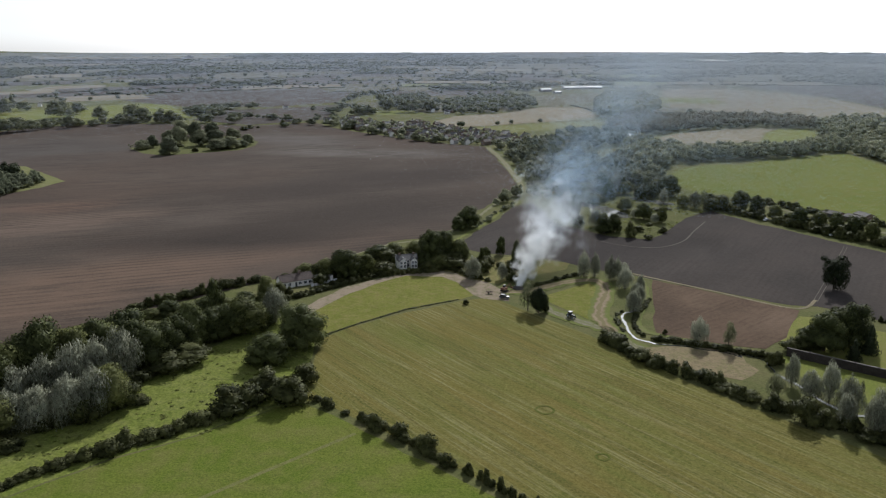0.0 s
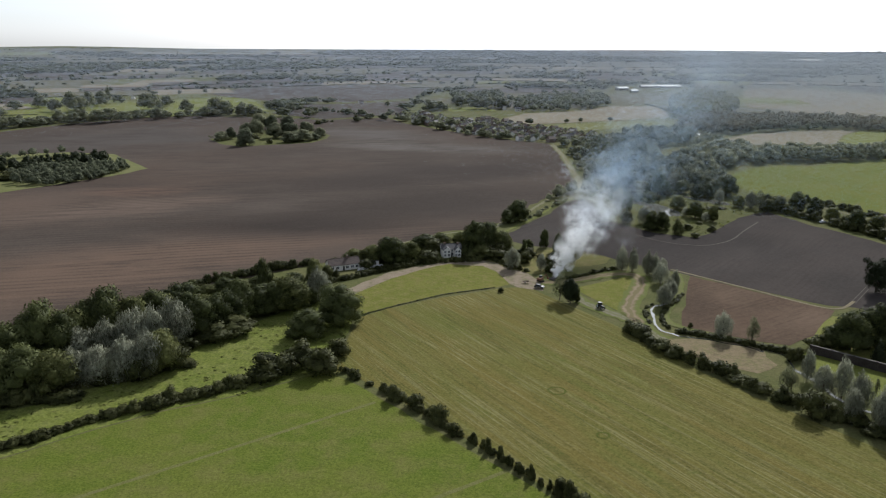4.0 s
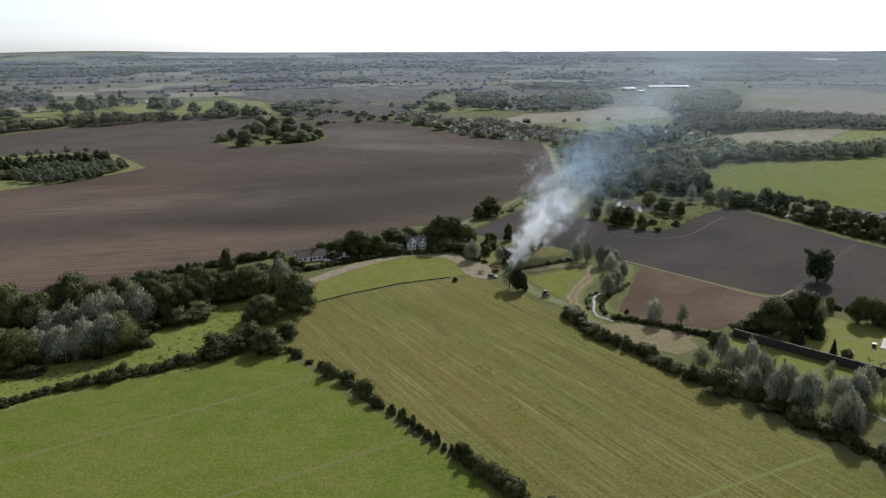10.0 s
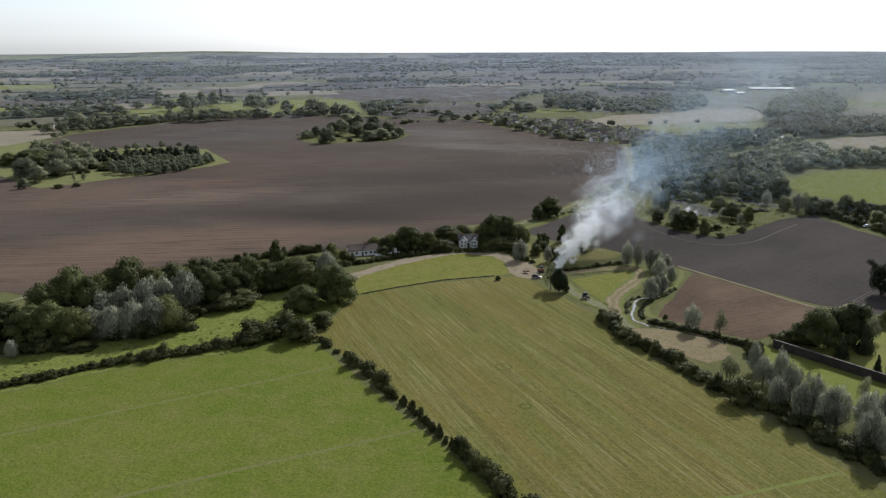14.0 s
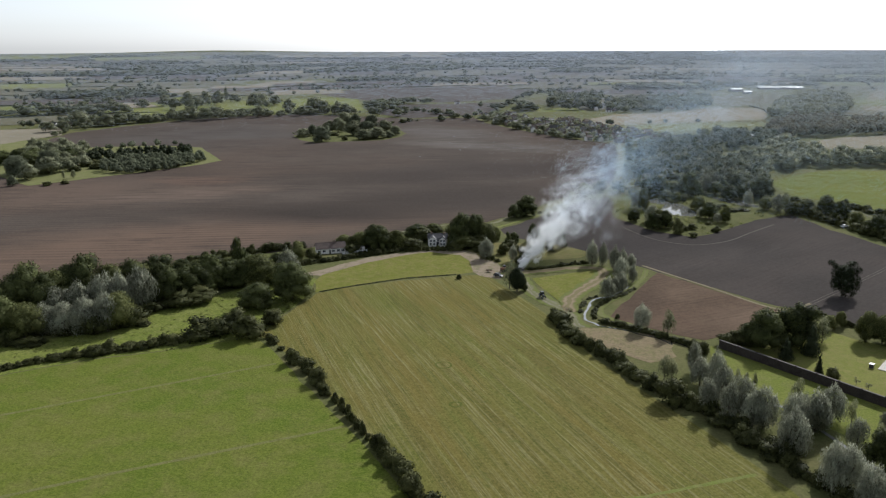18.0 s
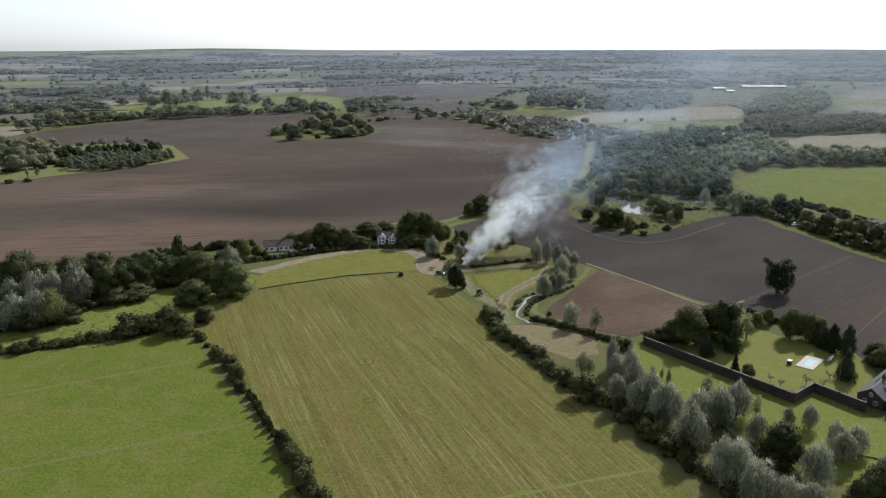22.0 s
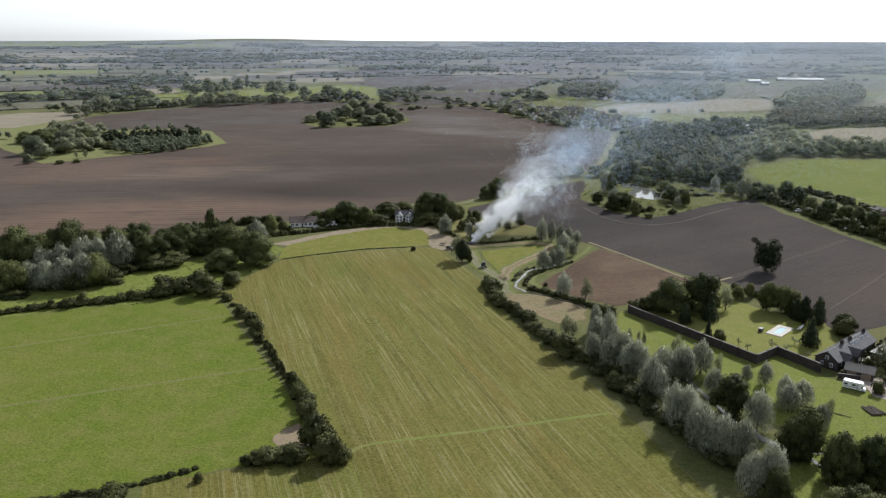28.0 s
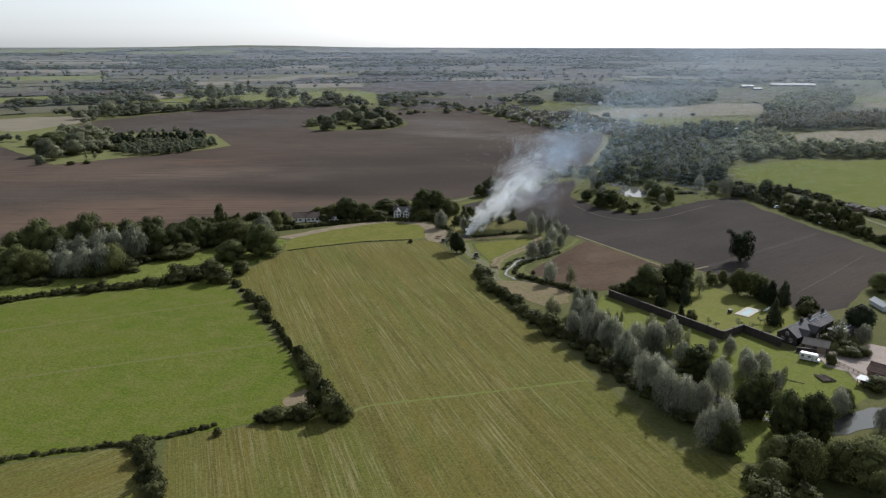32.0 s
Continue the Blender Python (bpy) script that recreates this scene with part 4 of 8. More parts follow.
def shape_of(kind, rng):
    """Blobs in a box one wide and one high, leaf count, leaf size, leaf stretch, trunk height."""
    if kind in ("oak", "far_oak"):
        rows = ring_blobs(rng, 8, 0.34, 0.16, 0.38, 0.17) + ring_blobs(rng, 7, 0.30, 0.38, 0.62, 0.19) + ring_blobs(rng, 5, 0.18, 0.62, 0.82, 0.18) + [(0, 0, 0.45, 0.32, 0.32, 0.36), (0.03, -0.02, 0.86, 0.15, 0.15, 0.13)]
        return rows, 5000, 0.0205, 1.0, 0.16
    if kind in ("round", "far_round"):
        rows = ring_blobs(rng, 7, 0.30, 0.16, 0.4, 0.19) + ring_blobs(rng, 5, 0.24, 0.42, 0.64, 0.2) + ring_blobs(rng, 4, 0.14, 0.66, 0.84, 0.17) + [(0, 0, 0.45, 0.32, 0.32, 0.36)]
        return rows, 4600, 0.023, 1.0, 0.14
    if kind == "willow":
        # upright feathery plumes, the outer ones lower and leaning out
        rows = []
        for k in range(15):
            a, d = 2.4 * k + rng.uniform(-0.5, 0.5), 0.36 * math.sqrt((k + 0.5) / 15)
            r, tall = rng.uniform(0.085, 0.125), rng.uniform(0.15, 0.22)
            rows.append((d * math.cos(a), d * math.sin(a), 0.80 - 1.05 * d + rng.uniform(-0.08, 0.06), r, r, tall))
        rows += ring_blobs(rng, 5, 0.24, 0.18, 0.34, 0.15, 1.2) + [(0, 0, 0.45, 0.2, 0.2, 0.3)]
        return rows, 6800, 0.0135, 1.8, 0.2
    if kind == "bush":
        rows = ring_blobs(rng, 6, 0.30, 0.18, 0.5, 0.24, 1.0) + ring_blobs(rng, 3, 0.16, 0.5, 0.78, 0.2, 1.0) + [(0, 0, 0.35, 0.34, 0.34, 0.34)]
        return rows, 950, 0.045, 1.0, 0.1
    if kind == "conifer":
        rows = [(0.04 * math.sin(k * 2.1), 0.04 * math.cos(k * 2.1), 0.1 + 0.11 * k, 0.47 - 0.053 * k, 0.47 - 0.053 * k, 0.12) for k in range(8)] + [(0, 0, 0.94, 0.05, 0.05, 0.07)]
        return rows, 1900, 0.028, 1.3, 0.08
    if kind == "column":
        rows = [(0.05 * math.sin(k * 2.1), 0.05 * math.cos(k * 2.1), 0.1 + 0.105 * k, 0.46 * math.sqrt(1 - (k / 8.4) ** 2), 0.46 * math.sqrt(1 - (k / 8.4) ** 2), 0.12) for k in range(9)]
        return rows, 2400, 0.03, 1.3, 0.06
    if kind == "narrow":
        rows = [(rng.uniform(-0.12, 0.12), rng.uniform(-0.12, 0.12), 0.22 + 0.1 * k, 0.34 - 0.025 * k, 0.34 - 0.025 * k, 0.12) for k in range(7)]
        return rows, 1500, 0.032, 1.3, 0.15
    if kind == "pale":
        rows = ring_blobs(rng, 5, 0.22, 0.32, 0.6, 0.18, 1.2) + ring_blobs(rng, 3, 0.1, 0.62, 0.85, 0.14, 1.2)
        return rows, 1800, 0.022, 1.5, 0.3
    if kind == "bare":
        rows = ring_blobs(rng, 6, 0.28, 0.45, 0.85, 0.14)
        return rows, 420, 0.03, 1.0, 0.35
    if kind == "lone":
        rows = ring_blobs(rng, 6, 0.24, 0.25, 0.5, 0.24, 1.1) + ring_blobs(rng, 4, 0.16, 0.55, 0.78, 0.22, 1.0) + [(0, 0, 0.48, 0.34, 0.34, 0.38), (0, 0, 0.85, 0.16, 0.16, 0.13)]
        return rows, 6500, 0.02, 1.0, 0.12
    # cedar: dense shaggy crown with one limb standing off
    rows = ring_blobs(rng, 7, 0.22, 0.2, 0.5, 0.18, 1.1) + ring_blobs(rng, 6, 0.2, 0.5, 0.78, 0.17, 1.0) + [(0.18, 0.05, 0.9, 0.16, 0.16, 0.08), (-0.42, 0, 0.93, 0.11, 0.1, 0.06), (-0.3, 0, 0.84, 0.1, 0.1, 0.06), (0.02, 0, 0.5, 0.24, 0.24, 0.33), (0.34, 0.02, 0.74, 0.12, 0.12, 0.1), (0.36, -0.05, 0.42, 0.1, 0.1, 0.16)]
    return rows, 5600, 0.018, 1.3, 0.15


# far_ kinds repeat oak and ash in the leaf colours that carry haze
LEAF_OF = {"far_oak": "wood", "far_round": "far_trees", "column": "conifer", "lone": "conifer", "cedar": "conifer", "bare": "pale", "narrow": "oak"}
NAME_OF = {"far_oak": "oak_tree", "far_round": "ash_tree", "oak": "oak_tree", "round": "ash_tree", "willow": "willow_tree", "bush": "bush", "conifer": "conifer", "column": "yew_tree", "narrow": "poplar_tree", "pale": "young_tree", "bare": "fruit_tree", "lone": "hedgerow_tree", "cedar": "cedar_tree"}
LOOK_OF = {
    "far_oak": "broad green tree greyed for haze", "far_round": "rounded green tree greyed for haze",
    "oak": "broad leafy dark green tree", "round": "rounded leafy mid-green tree", "willow": "silver-grey willow with feathery boughs",
    "bush": "dense dark green hawthorn bush", "conifer": "narrow blackish green conifer", "column": "dense columnar blackish green yew", "narrow": "tall slim dark green tree",
    "pale": "slender pale yellow-green young tree", "bare": "small sparse thin-leaved tree", "lone": "dense oval dark green tree", "cedar": "large shaggy dark evergreen tree",
}
SHAPES = {}


def tree_meshes(kind, pick):
    if (kind, pick) not in SHAPES:
        rng = np.random.default_rng(hash_seed(kind, pick))
        rows, count, size, stretch, trunk = shape_of(kind, rng)
        core = {"bare": 0, "pale": 0.3, "willow": 0.36, "cedar": 0.5}.get(kind, 0.8)
        verts, tris, normals = leaf_mass(rng, rows, count, size, stretch, core, 2 if kind in ("cedar", "lone") else 1, 0.25, {"willow": 0.75, "pale": 0.7, "round": 0.5}.get(kind, 0.4))
        crown = fast_mesh("crown", verts, tris, M[LEAF_OF.get(kind, kind)], normals)
        thick = {"conifer": 0.05, "bush": 0.03, "bare": 0.03}.get(kind, 0.035)
        limbs = [((0, 0, -0.02), (0, 0, max(trunk + 0.25, 0.5)), thick, thick * 0.5)]
        for b in rows[: 3 if kind == "bush" else 9]:
            limbs.append(((0, 0, trunk + 0.08 * (b[2] - trunk)), (b[0] * 0.95, b[1] * 0.95, b[2]), thick * 0.5, thick * 0.15))
        SHAPES[kind, pick] = (limb_mesh("trunk", limbs, M["bark"]), crown)
    return SHAPES[kind, pick]


def hash_seed(kind, pick):
    return sum(ord(c) * (i + 3) for i, c in enumerate(kind)) * 17 + pick * 101


chance = random.Random(5)


def plant(row, where, group):
    """One tree: kind, place, height and width of the crown."""
    kind, x, y, high, wide = row
    trunk_mesh, crown_mesh = tree_meshes(kind, chance.randrange(3) if kind in ("oak", "willow", "round", "bush", "far_oak", "far_round") else 0)
    root = new(NAME_OF[kind])
    root.matrix_world = Matrix.LocRotScale((x, y, ground_z(x, y)), Euler((0, 0, 0 if kind == "cedar" else chance.uniform(0, 6.28))), (wide * 1.12, wide * 1.12, high * (1.05 if kind == "willow" else 1.0)))
    for name, me in (("trunk", trunk_mesh), ("crown", crown_mesh)):
        new(name, me).parent = root
    return tagged(root, f"{LOOK_OF[kind]} {where}", "bush" if kind == "bush" else "tree", group)


HEDGE_LANE = [(-122.7, 283.6), (-111.8, 295.1), (-101.6, 304.8), (-91.1, 314.8), (-81.6, 322.5)]
HEDGE_FRONT = [(-61.7, 300.5), (-54.4, 310.8), (-46.1, 321.8), (-35.5, 331.5)]
HEDGE_GAP = [(-100.8, 260.0), (-91.4, 267.9), (-82.0, 276.9), (-70.7, 289.2), (-58.2, 304.4)]
LEFT_BELT = [
    ("willow", -121.0, 199.0, 13.8, 11.3), ("willow", -114.7, 202.9, 15.5, 11.8), ("willow", -108.6, 208.9, 17.4, 12.4), ("willow", -99.6, 218.8, 18.0, 12.4),
    ("willow", -104.0, 212.7, 17.2, 9.8), ("willow", -116.7, 187.2, 11.9, 11.1), ("willow", -110.4, 189.5, 12.3, 10.8), ("willow", -103.3, 192.4, 14.1, 11.6),
    ("willow", -97.1, 196.1, 15.4, 10.3), ("bush", -98.4, 192.2, 8.3, 7.3), ("bush", -92.3, 201.5, 9.0, 7.5), ("round", -95.1, 199.2, 14.4, 11.2),
    ("oak", -135.1, 178.8, 14.0, 14.0), ("oak", -127.3, 180.0, 14.9, 14.0), ("round", -119.9, 181.1, 13.6, 12.3), ("oak", -134.8, 198.3, 22.2, 15.1),
    ("round", -127.4, 204.4, 19.3, 13.5), ("oak", -121.1, 213.2, 22.7, 15.9), ("oak", -106.9, 238.7, 16.7, 15.9), ("oak", -95.0, 229.7, 14.0, 12.5),
    ("oak", -90.8, 236.3, 14.0, 12.7), ("oak", -86.4, 246.4, 16.7, 11.4), ("oak", -82.2, 253.7, 12.1, 12.1), ("narrow", -82.4, 262.7, 20.6, 7.8),
    ("round", -71.4, 259.5, 14.3, 14.5),
]
LEFT_BELT_END = [
    ("willow", -63.2, 271.6, 14.3, 10.3), ("oak", -48.9, 246.5, 15.8, 15.1), ("oak", -57.5, 233.2, 10.5, 12.8), ("oak", -67.7, 266.5, 7.1, 11.5),
    ("conifer", -156.9, 206.6, 11.5, 3.5), ("willow", -130.4, 164.9, 6.7, 4.3), ("oak", -146.7, 189.3, 7.5, 12.9), ("oak", -149.5, 180.0, 12.7, 14.2),
    ("oak", -152.0, 171.2, 14.0, 15.5), ("round", -114.0, 219.8, 18.6, 12.1), ("bush", -53.5, 210.4, 7.7, 9.9), ("bush", -45.1, 205.0, 8.7, 11.1),
    ("bush", -42.8, 219.1, 6.8, 7.8), ("bush", -60.3, 199.0, 7.8, 11.0), ("bush", -56.1, 203.3, 7.6, 8.1), ("bush", -97.1, 209.1, 4.9, 9.7),
    ("bush", -95.7, 217.2, 5.1, 9.1), ("oak", -139.5, 190.4, 17.8, 14.7), ("oak", -127.3, 199.5, 18.3, 13.3), ("oak", -125.5, 209.9, 19.0, 13.8),
    ("oak", -112.1, 228.7, 17.0, 12.5), ("round", -109.4, 232.2, 15.0, 12.6), ("oak", -100.6, 234.8, 14.7, 12.7), ("oak", -89.0, 241.5, 14.3, 12.9),
    ("oak", -77.2, 257.9, 12.2, 10.4), ("bush", -83.4, 233.2, 6.4, 12.5), ("bush", -89.3, 226.5, 6.3, 12.3),
]
BELT_BACK = [
    ("oak", -115.8, 268.7, 5.9, 9.5), ("round", -110.4, 272.5, 5.0, 8.5), ("oak", -104.8, 277.5, 6.5, 10.0), ("round", -98.4, 280.9, 5.3, 8.5),
    ("oak", -92.4, 284.3, 6.2, 9.5), ("round", -85.8, 287.4, 4.7, 8.0), ("oak", -79.4, 291.8, 5.6, 8.6), ("round", -73.0, 295.8, 4.3, 7.0),
    ("bush", -113.0, 264.5, 3.4, 8.0), ("bush", -101.5, 273.5, 3.7, 8.0), ("bush", -89.0, 280.5, 3.4, 8.0), ("oak", -96.0, 262.5, 5.6, 10.0),
    ("round", -88.0, 270.0, 5.3, 9.0), ("oak", -80.0, 277.5, 5.3, 9.0), ("round", -104.0, 256.0, 6.2, 10.0),
]
VILLA_TREES = [
    ("round", -61.1, 328.4, 7.0, 8.2), ("round", -53.0, 329.7, 9.2, 9.9), ("oak", -45.2, 330.0, 12.8, 12.6), ("round", -36.9, 333.3, 9.0, 9.4),
    ("oak", -31.3, 355.8, 8.3, 12.2), ("oak", -5.6, 348.6, 17.0, 11.2), ("oak", 0.2, 354.1, 15.8, 10.9), ("round", 7.4, 353.1, 12.2, 9.7),
    ("willow", 13.2, 327.4, 10.3, 8.0), ("round", -2.5, 345.0, 7.1, 11.2), ("bush", -8.3, 345.9, 4.2, 6.0), ("bush", 5.1, 344.1, 6.3, 11.2),
    ("oak", 14.6, 426.5, 12.6, 11.4), ("oak", 8.6, 419.1, 8.2, 7.4), ("round", -24.0, 362.5, 7.6, 9.0), ("round", -13.5, 366.5, 7.6, 9.0), ("narrow", 18.8, 352.7, 8.1, 4.0), ("narrow", 45.5, 356.9, 13.3, 4.5),
]
STREAM_WILLOWS = [
    ("willow", 63.5, 330.1, 12.0, 5.9), ("willow", 68.4, 330.1, 11.2, 4.6), ("willow", 73.9, 324.0, 11.6, 5.3), ("willow", 77.6, 326.2, 10.2, 4.5),
    ("willow", 81.3, 328.3, 7.3, 4.3), ("willow", 78.0, 312.3, 10.0, 7.1), ("willow", 83.0, 306.9, 8.1, 4.0), ("willow", 78.9, 296.9, 7.9, 5.4),
    ("willow", 74.3, 282.6, 9.3, 6.6), ("willow", 79.7, 293.7, 7.8, 4.1), ("willow", 76.8, 289.7, 7.9, 4.2), ("willow", 89.4, 249.8, 10.0, 6.6),
    ("pale", 98.4, 246.4, 8.9, 5.2), ("bush", 80.1, 259.0, 2.3, 1.5), ("bush", 107.2, 231.7, 5.4, 3.8), ("bush", 109.7, 233.1, 4.7, 3.4),
]
MIDDLE_WILLOWS = [
    ("willow", 106.4, 215.2, 10.9, 4.3), ("willow", 112.5, 204.2, 13.5, 5.8), ("bush", 99.5, 192.0, 8.7, 7.2), ("pale", 97.7, 207.6, 7.5, 4.2),
    ("willow", 109.5, 189.0, 10.7, 5.4), ("willow", 114.9, 184.6, 12.2, 5.9), ("willow", 120.9, 182.9, 11.4, 6.7), ("willow", 129.7, 171.5, 11.4, 7.5),
    ("willow", 137.6, 186.0, 10.8, 6.1), ("willow", 134.3, 190.0, 8.7, 4.7), ("pale", 134.1, 198.8, 8.2, 4.2), ("pale", 118.7, 208.0, 5.7, 2.7),
    ("pale", 123.5, 207.3, 5.2, 2.0), ("pale", 121.6, 210.9, 3.9, 1.7),
]
SOUTH_WILLOWS = [
    ("oak", 150.2, 168.5, 11.5, 9.7), ("willow", 156.4, 160.5, 11.8, 7.5), ("willow", 160.0, 190.1, 7.6, 4.4), ("willow", 154.8, 190.8, 5.6, 3.4),
    ("willow", 164.5, 180.7, 8.2, 4.8), ("willow", 169.1, 180.1, 7.8, 5.8), ("pale", 146.7, 191.4, 7.0, 3.1), ("willow", 151.8, 141.1, 12.6, 6.9),
    ("willow", 157.5, 130.8, 12.9, 7.5), ("oak", 166.6, 151.0, 13.4, 8.5), ("willow", 141.8, 148.3, 12.3, 7.2), ("willow", 147.3, 142.9, 12.1, 7.0),
    ("willow", 135.8, 155.7, 13.1, 7.0), ("oak", 172.7, 138.5, 14.0, 7.9), ("oak", 179.5, 140.8, 13.6, 7.9), ("pale", 174.5, 170.7, 6.5, 3.0),
    ("oak", 174.1, 123.0, 10.4, 8.4), ("willow", 187.6, 156.8, 8.6, 5.6),
]
EXTRA_WILLOWS = [
    ("willow", 114.2, 196.1, 12.2, 7.3), ("willow", 118.7, 188.3, 12.7, 7.8), ("willow", 123.6, 182.6, 12.6, 7.6), ("willow", 128.8, 169.1, 13.5, 8.1),
    ("willow", 131.1, 182.6, 11.8, 7.2), ("willow", 136.7, 184.6, 12.2, 7.8), ("willow", 141.7, 191.9, 11.2, 7.7), ("willow", 108.1, 206.7, 9.4, 6.5),
    ("pale", 99.9, 209.2, 6.0, 4.3), ("willow", 138.7, 155.1, 12.6, 8.1), ("willow", 143.9, 144.6, 12.3, 8.0), ("willow", 145.6, 178.8, 8.4, 5.6),
    ("pale", 151.1, 180.7, 5.9, 3.3), ("willow", 165.0, 174.3, 8.8, 6.3), ("oak", 164.5, 148.8, 11.4, 7.8), ("willow", 172.0, 165.9, 7.9, 4.5),
    ("willow", 154.0, 129.1, 10.8, 7.2), ("oak", 158.7, 126.5, 9.3, 6.6),
]
CORNER_BUSHES = [
    ("bush", 57.7, 110.2, 9.1, 7.2), ("bush", 50.8, 116.7, 9.3, 6.4), ("bush", 42.9, 126.8, 7.0, 5.5), ("bush", 60.1, 111.0, 6.5, 5.0),
    ("bush", 43.6, 104.7, 4.5, 5.0), ("bush", 49.6, 107.3, 5.4, 6.1), ("bush", 40.0, 102.3, 3.1, 3.0), ("bush", 46.3, 106.2, 3.0, 3.6),
    ("bush", 33.2, 92.6, 2.7, 2.1),
]
POND_TREES = [
    ("round", 173.0, 141.0, 12.0, 8.8), ("round", 180.0, 143.4, 12.0, 8.0), ("round", 170.4, 122.7, 9.0, 8.1), ("round", 174.7, 116.5, 12.6, 8.3),
    ("round", 168.4, 111.9, 8.5, 7.7), ("round", 188.3, 121.2, 12.6, 11.0), ("round", 182.5, 121.7, 10.8, 7.9), ("bush", 166.9, 106.7, 6.4, 8.8),
    ("bush", 173.8, 106.9, 5.7, 7.4), ("round", 189.1, 161.6, 7.2, 5.7), ("willow", 197.0, 150.8, 7.6, 4.4), ("round", 191.4, 112.9, 10.1, 7.4),
    ("bush", 163.7, 115.3, 4.7, 4.0),
]
GARDEN_TREES = [
    ("oak", 130.0, 243.5, 14.3, 12.7), ("oak", 141.0, 248.6, 15.6, 12.8), ("oak", 125.8, 245.3, 8.7, 8.6), ("conifer", 135.7, 234.8, 7.7, 4.5),
    ("conifer", 144.1, 240.8, 10.5, 5.4), ("conifer", 143.6, 223.3, 6.8, 2.7), ("bush", 147.3, 221.3, 4.7, 3.5), ("conifer", 175.7, 226.9, 10.3, 5.7),
    ("column", 180.5, 248.8, 10.0, 4.4), ("column", 176.0, 249.6, 9.6, 4.6), ("column", 173.6, 252.5, 7.6, 4.0), ("round", 164.2, 258.5, 11.6, 6.4),
    ("round", 169.2, 258.3, 11.1, 7.7), ("round", 173.2, 259.7, 9.3, 6.4), ("round", 158.7, 272.5, 6.4, 3.6), ("pale", 149.5, 253.4, 8.7, 6.4),
    ("bush", 187.4, 240.6, 6.6, 6.7), ("round", 154.4, 268.8, 5.7, 4.5),
]
GARDEN_SMALL = [
    ("bare", 153.4, 219.2, 2.7, 2.3), ("bare", 156.0, 216.0, 2.7, 2.6), ("bare", 163.6, 219.7, 3.4, 3.4), ("bare", 167.9, 218.1, 3.4, 2.6),
    ("bare", 173.8, 214.3, 3.0, 2.2), ("bare", 171.1, 226.3, 2.7, 3.0), ("bush", 117.7, 242.5, 5.0, 5.1), ("bush", 121.4, 243.7, 5.9, 5.6),
    ("bush", 196.9, 209.3, 4.0, 5.4), ("bush", 201.3, 205.9, 3.6, 5.2),
]
YARD_TREES = [
    ("lone", 203.8, 229.9, 9.8, 10.0), ("pale", 195.5, 216.0, 7.8, 6.6), ("bush", 197.3, 203.9, 3.9, 7.1), ("willow", 203.3, 217.5, 7.2, 5.6),
    ("bush", 191.3, 213.7, 3.4, 3.8), ("round", 220.3, 283.2, 8.3, 9.3), ("oak", 188.6, 245.7, 6.6, 7.4), ("bush", 190.4, 194.7, 4.6, 3.6),
    ("bush", 200.4, 178.7, 5.1, 6.7),
]
EAST_HEDGE_TREES = [
    ("pale", 164.7, 473.3, 11.6, 8.2), ("oak", 186.8, 472.6, 12.8, 10.2), ("oak", 192.5, 458.6, 12.4, 8.5), ("round", 176.2, 476.4, 9.8, 11.7),
    ("round", 169.3, 471.3, 8.7, 8.2), ("round", 197.8, 445.4, 9.7, 8.3), ("oak", 205.0, 429.5, 11.5, 10.4), ("round", 213.3, 422.7, 10.4, 9.0),
    ("oak", 217.6, 411.7, 11.8, 8.7), ("oak", 223.5, 403.9, 11.6, 9.7), ("round", 227.3, 393.9, 11.3, 8.3), ("bush", 202.3, 438.2, 5.7, 6.2),
]
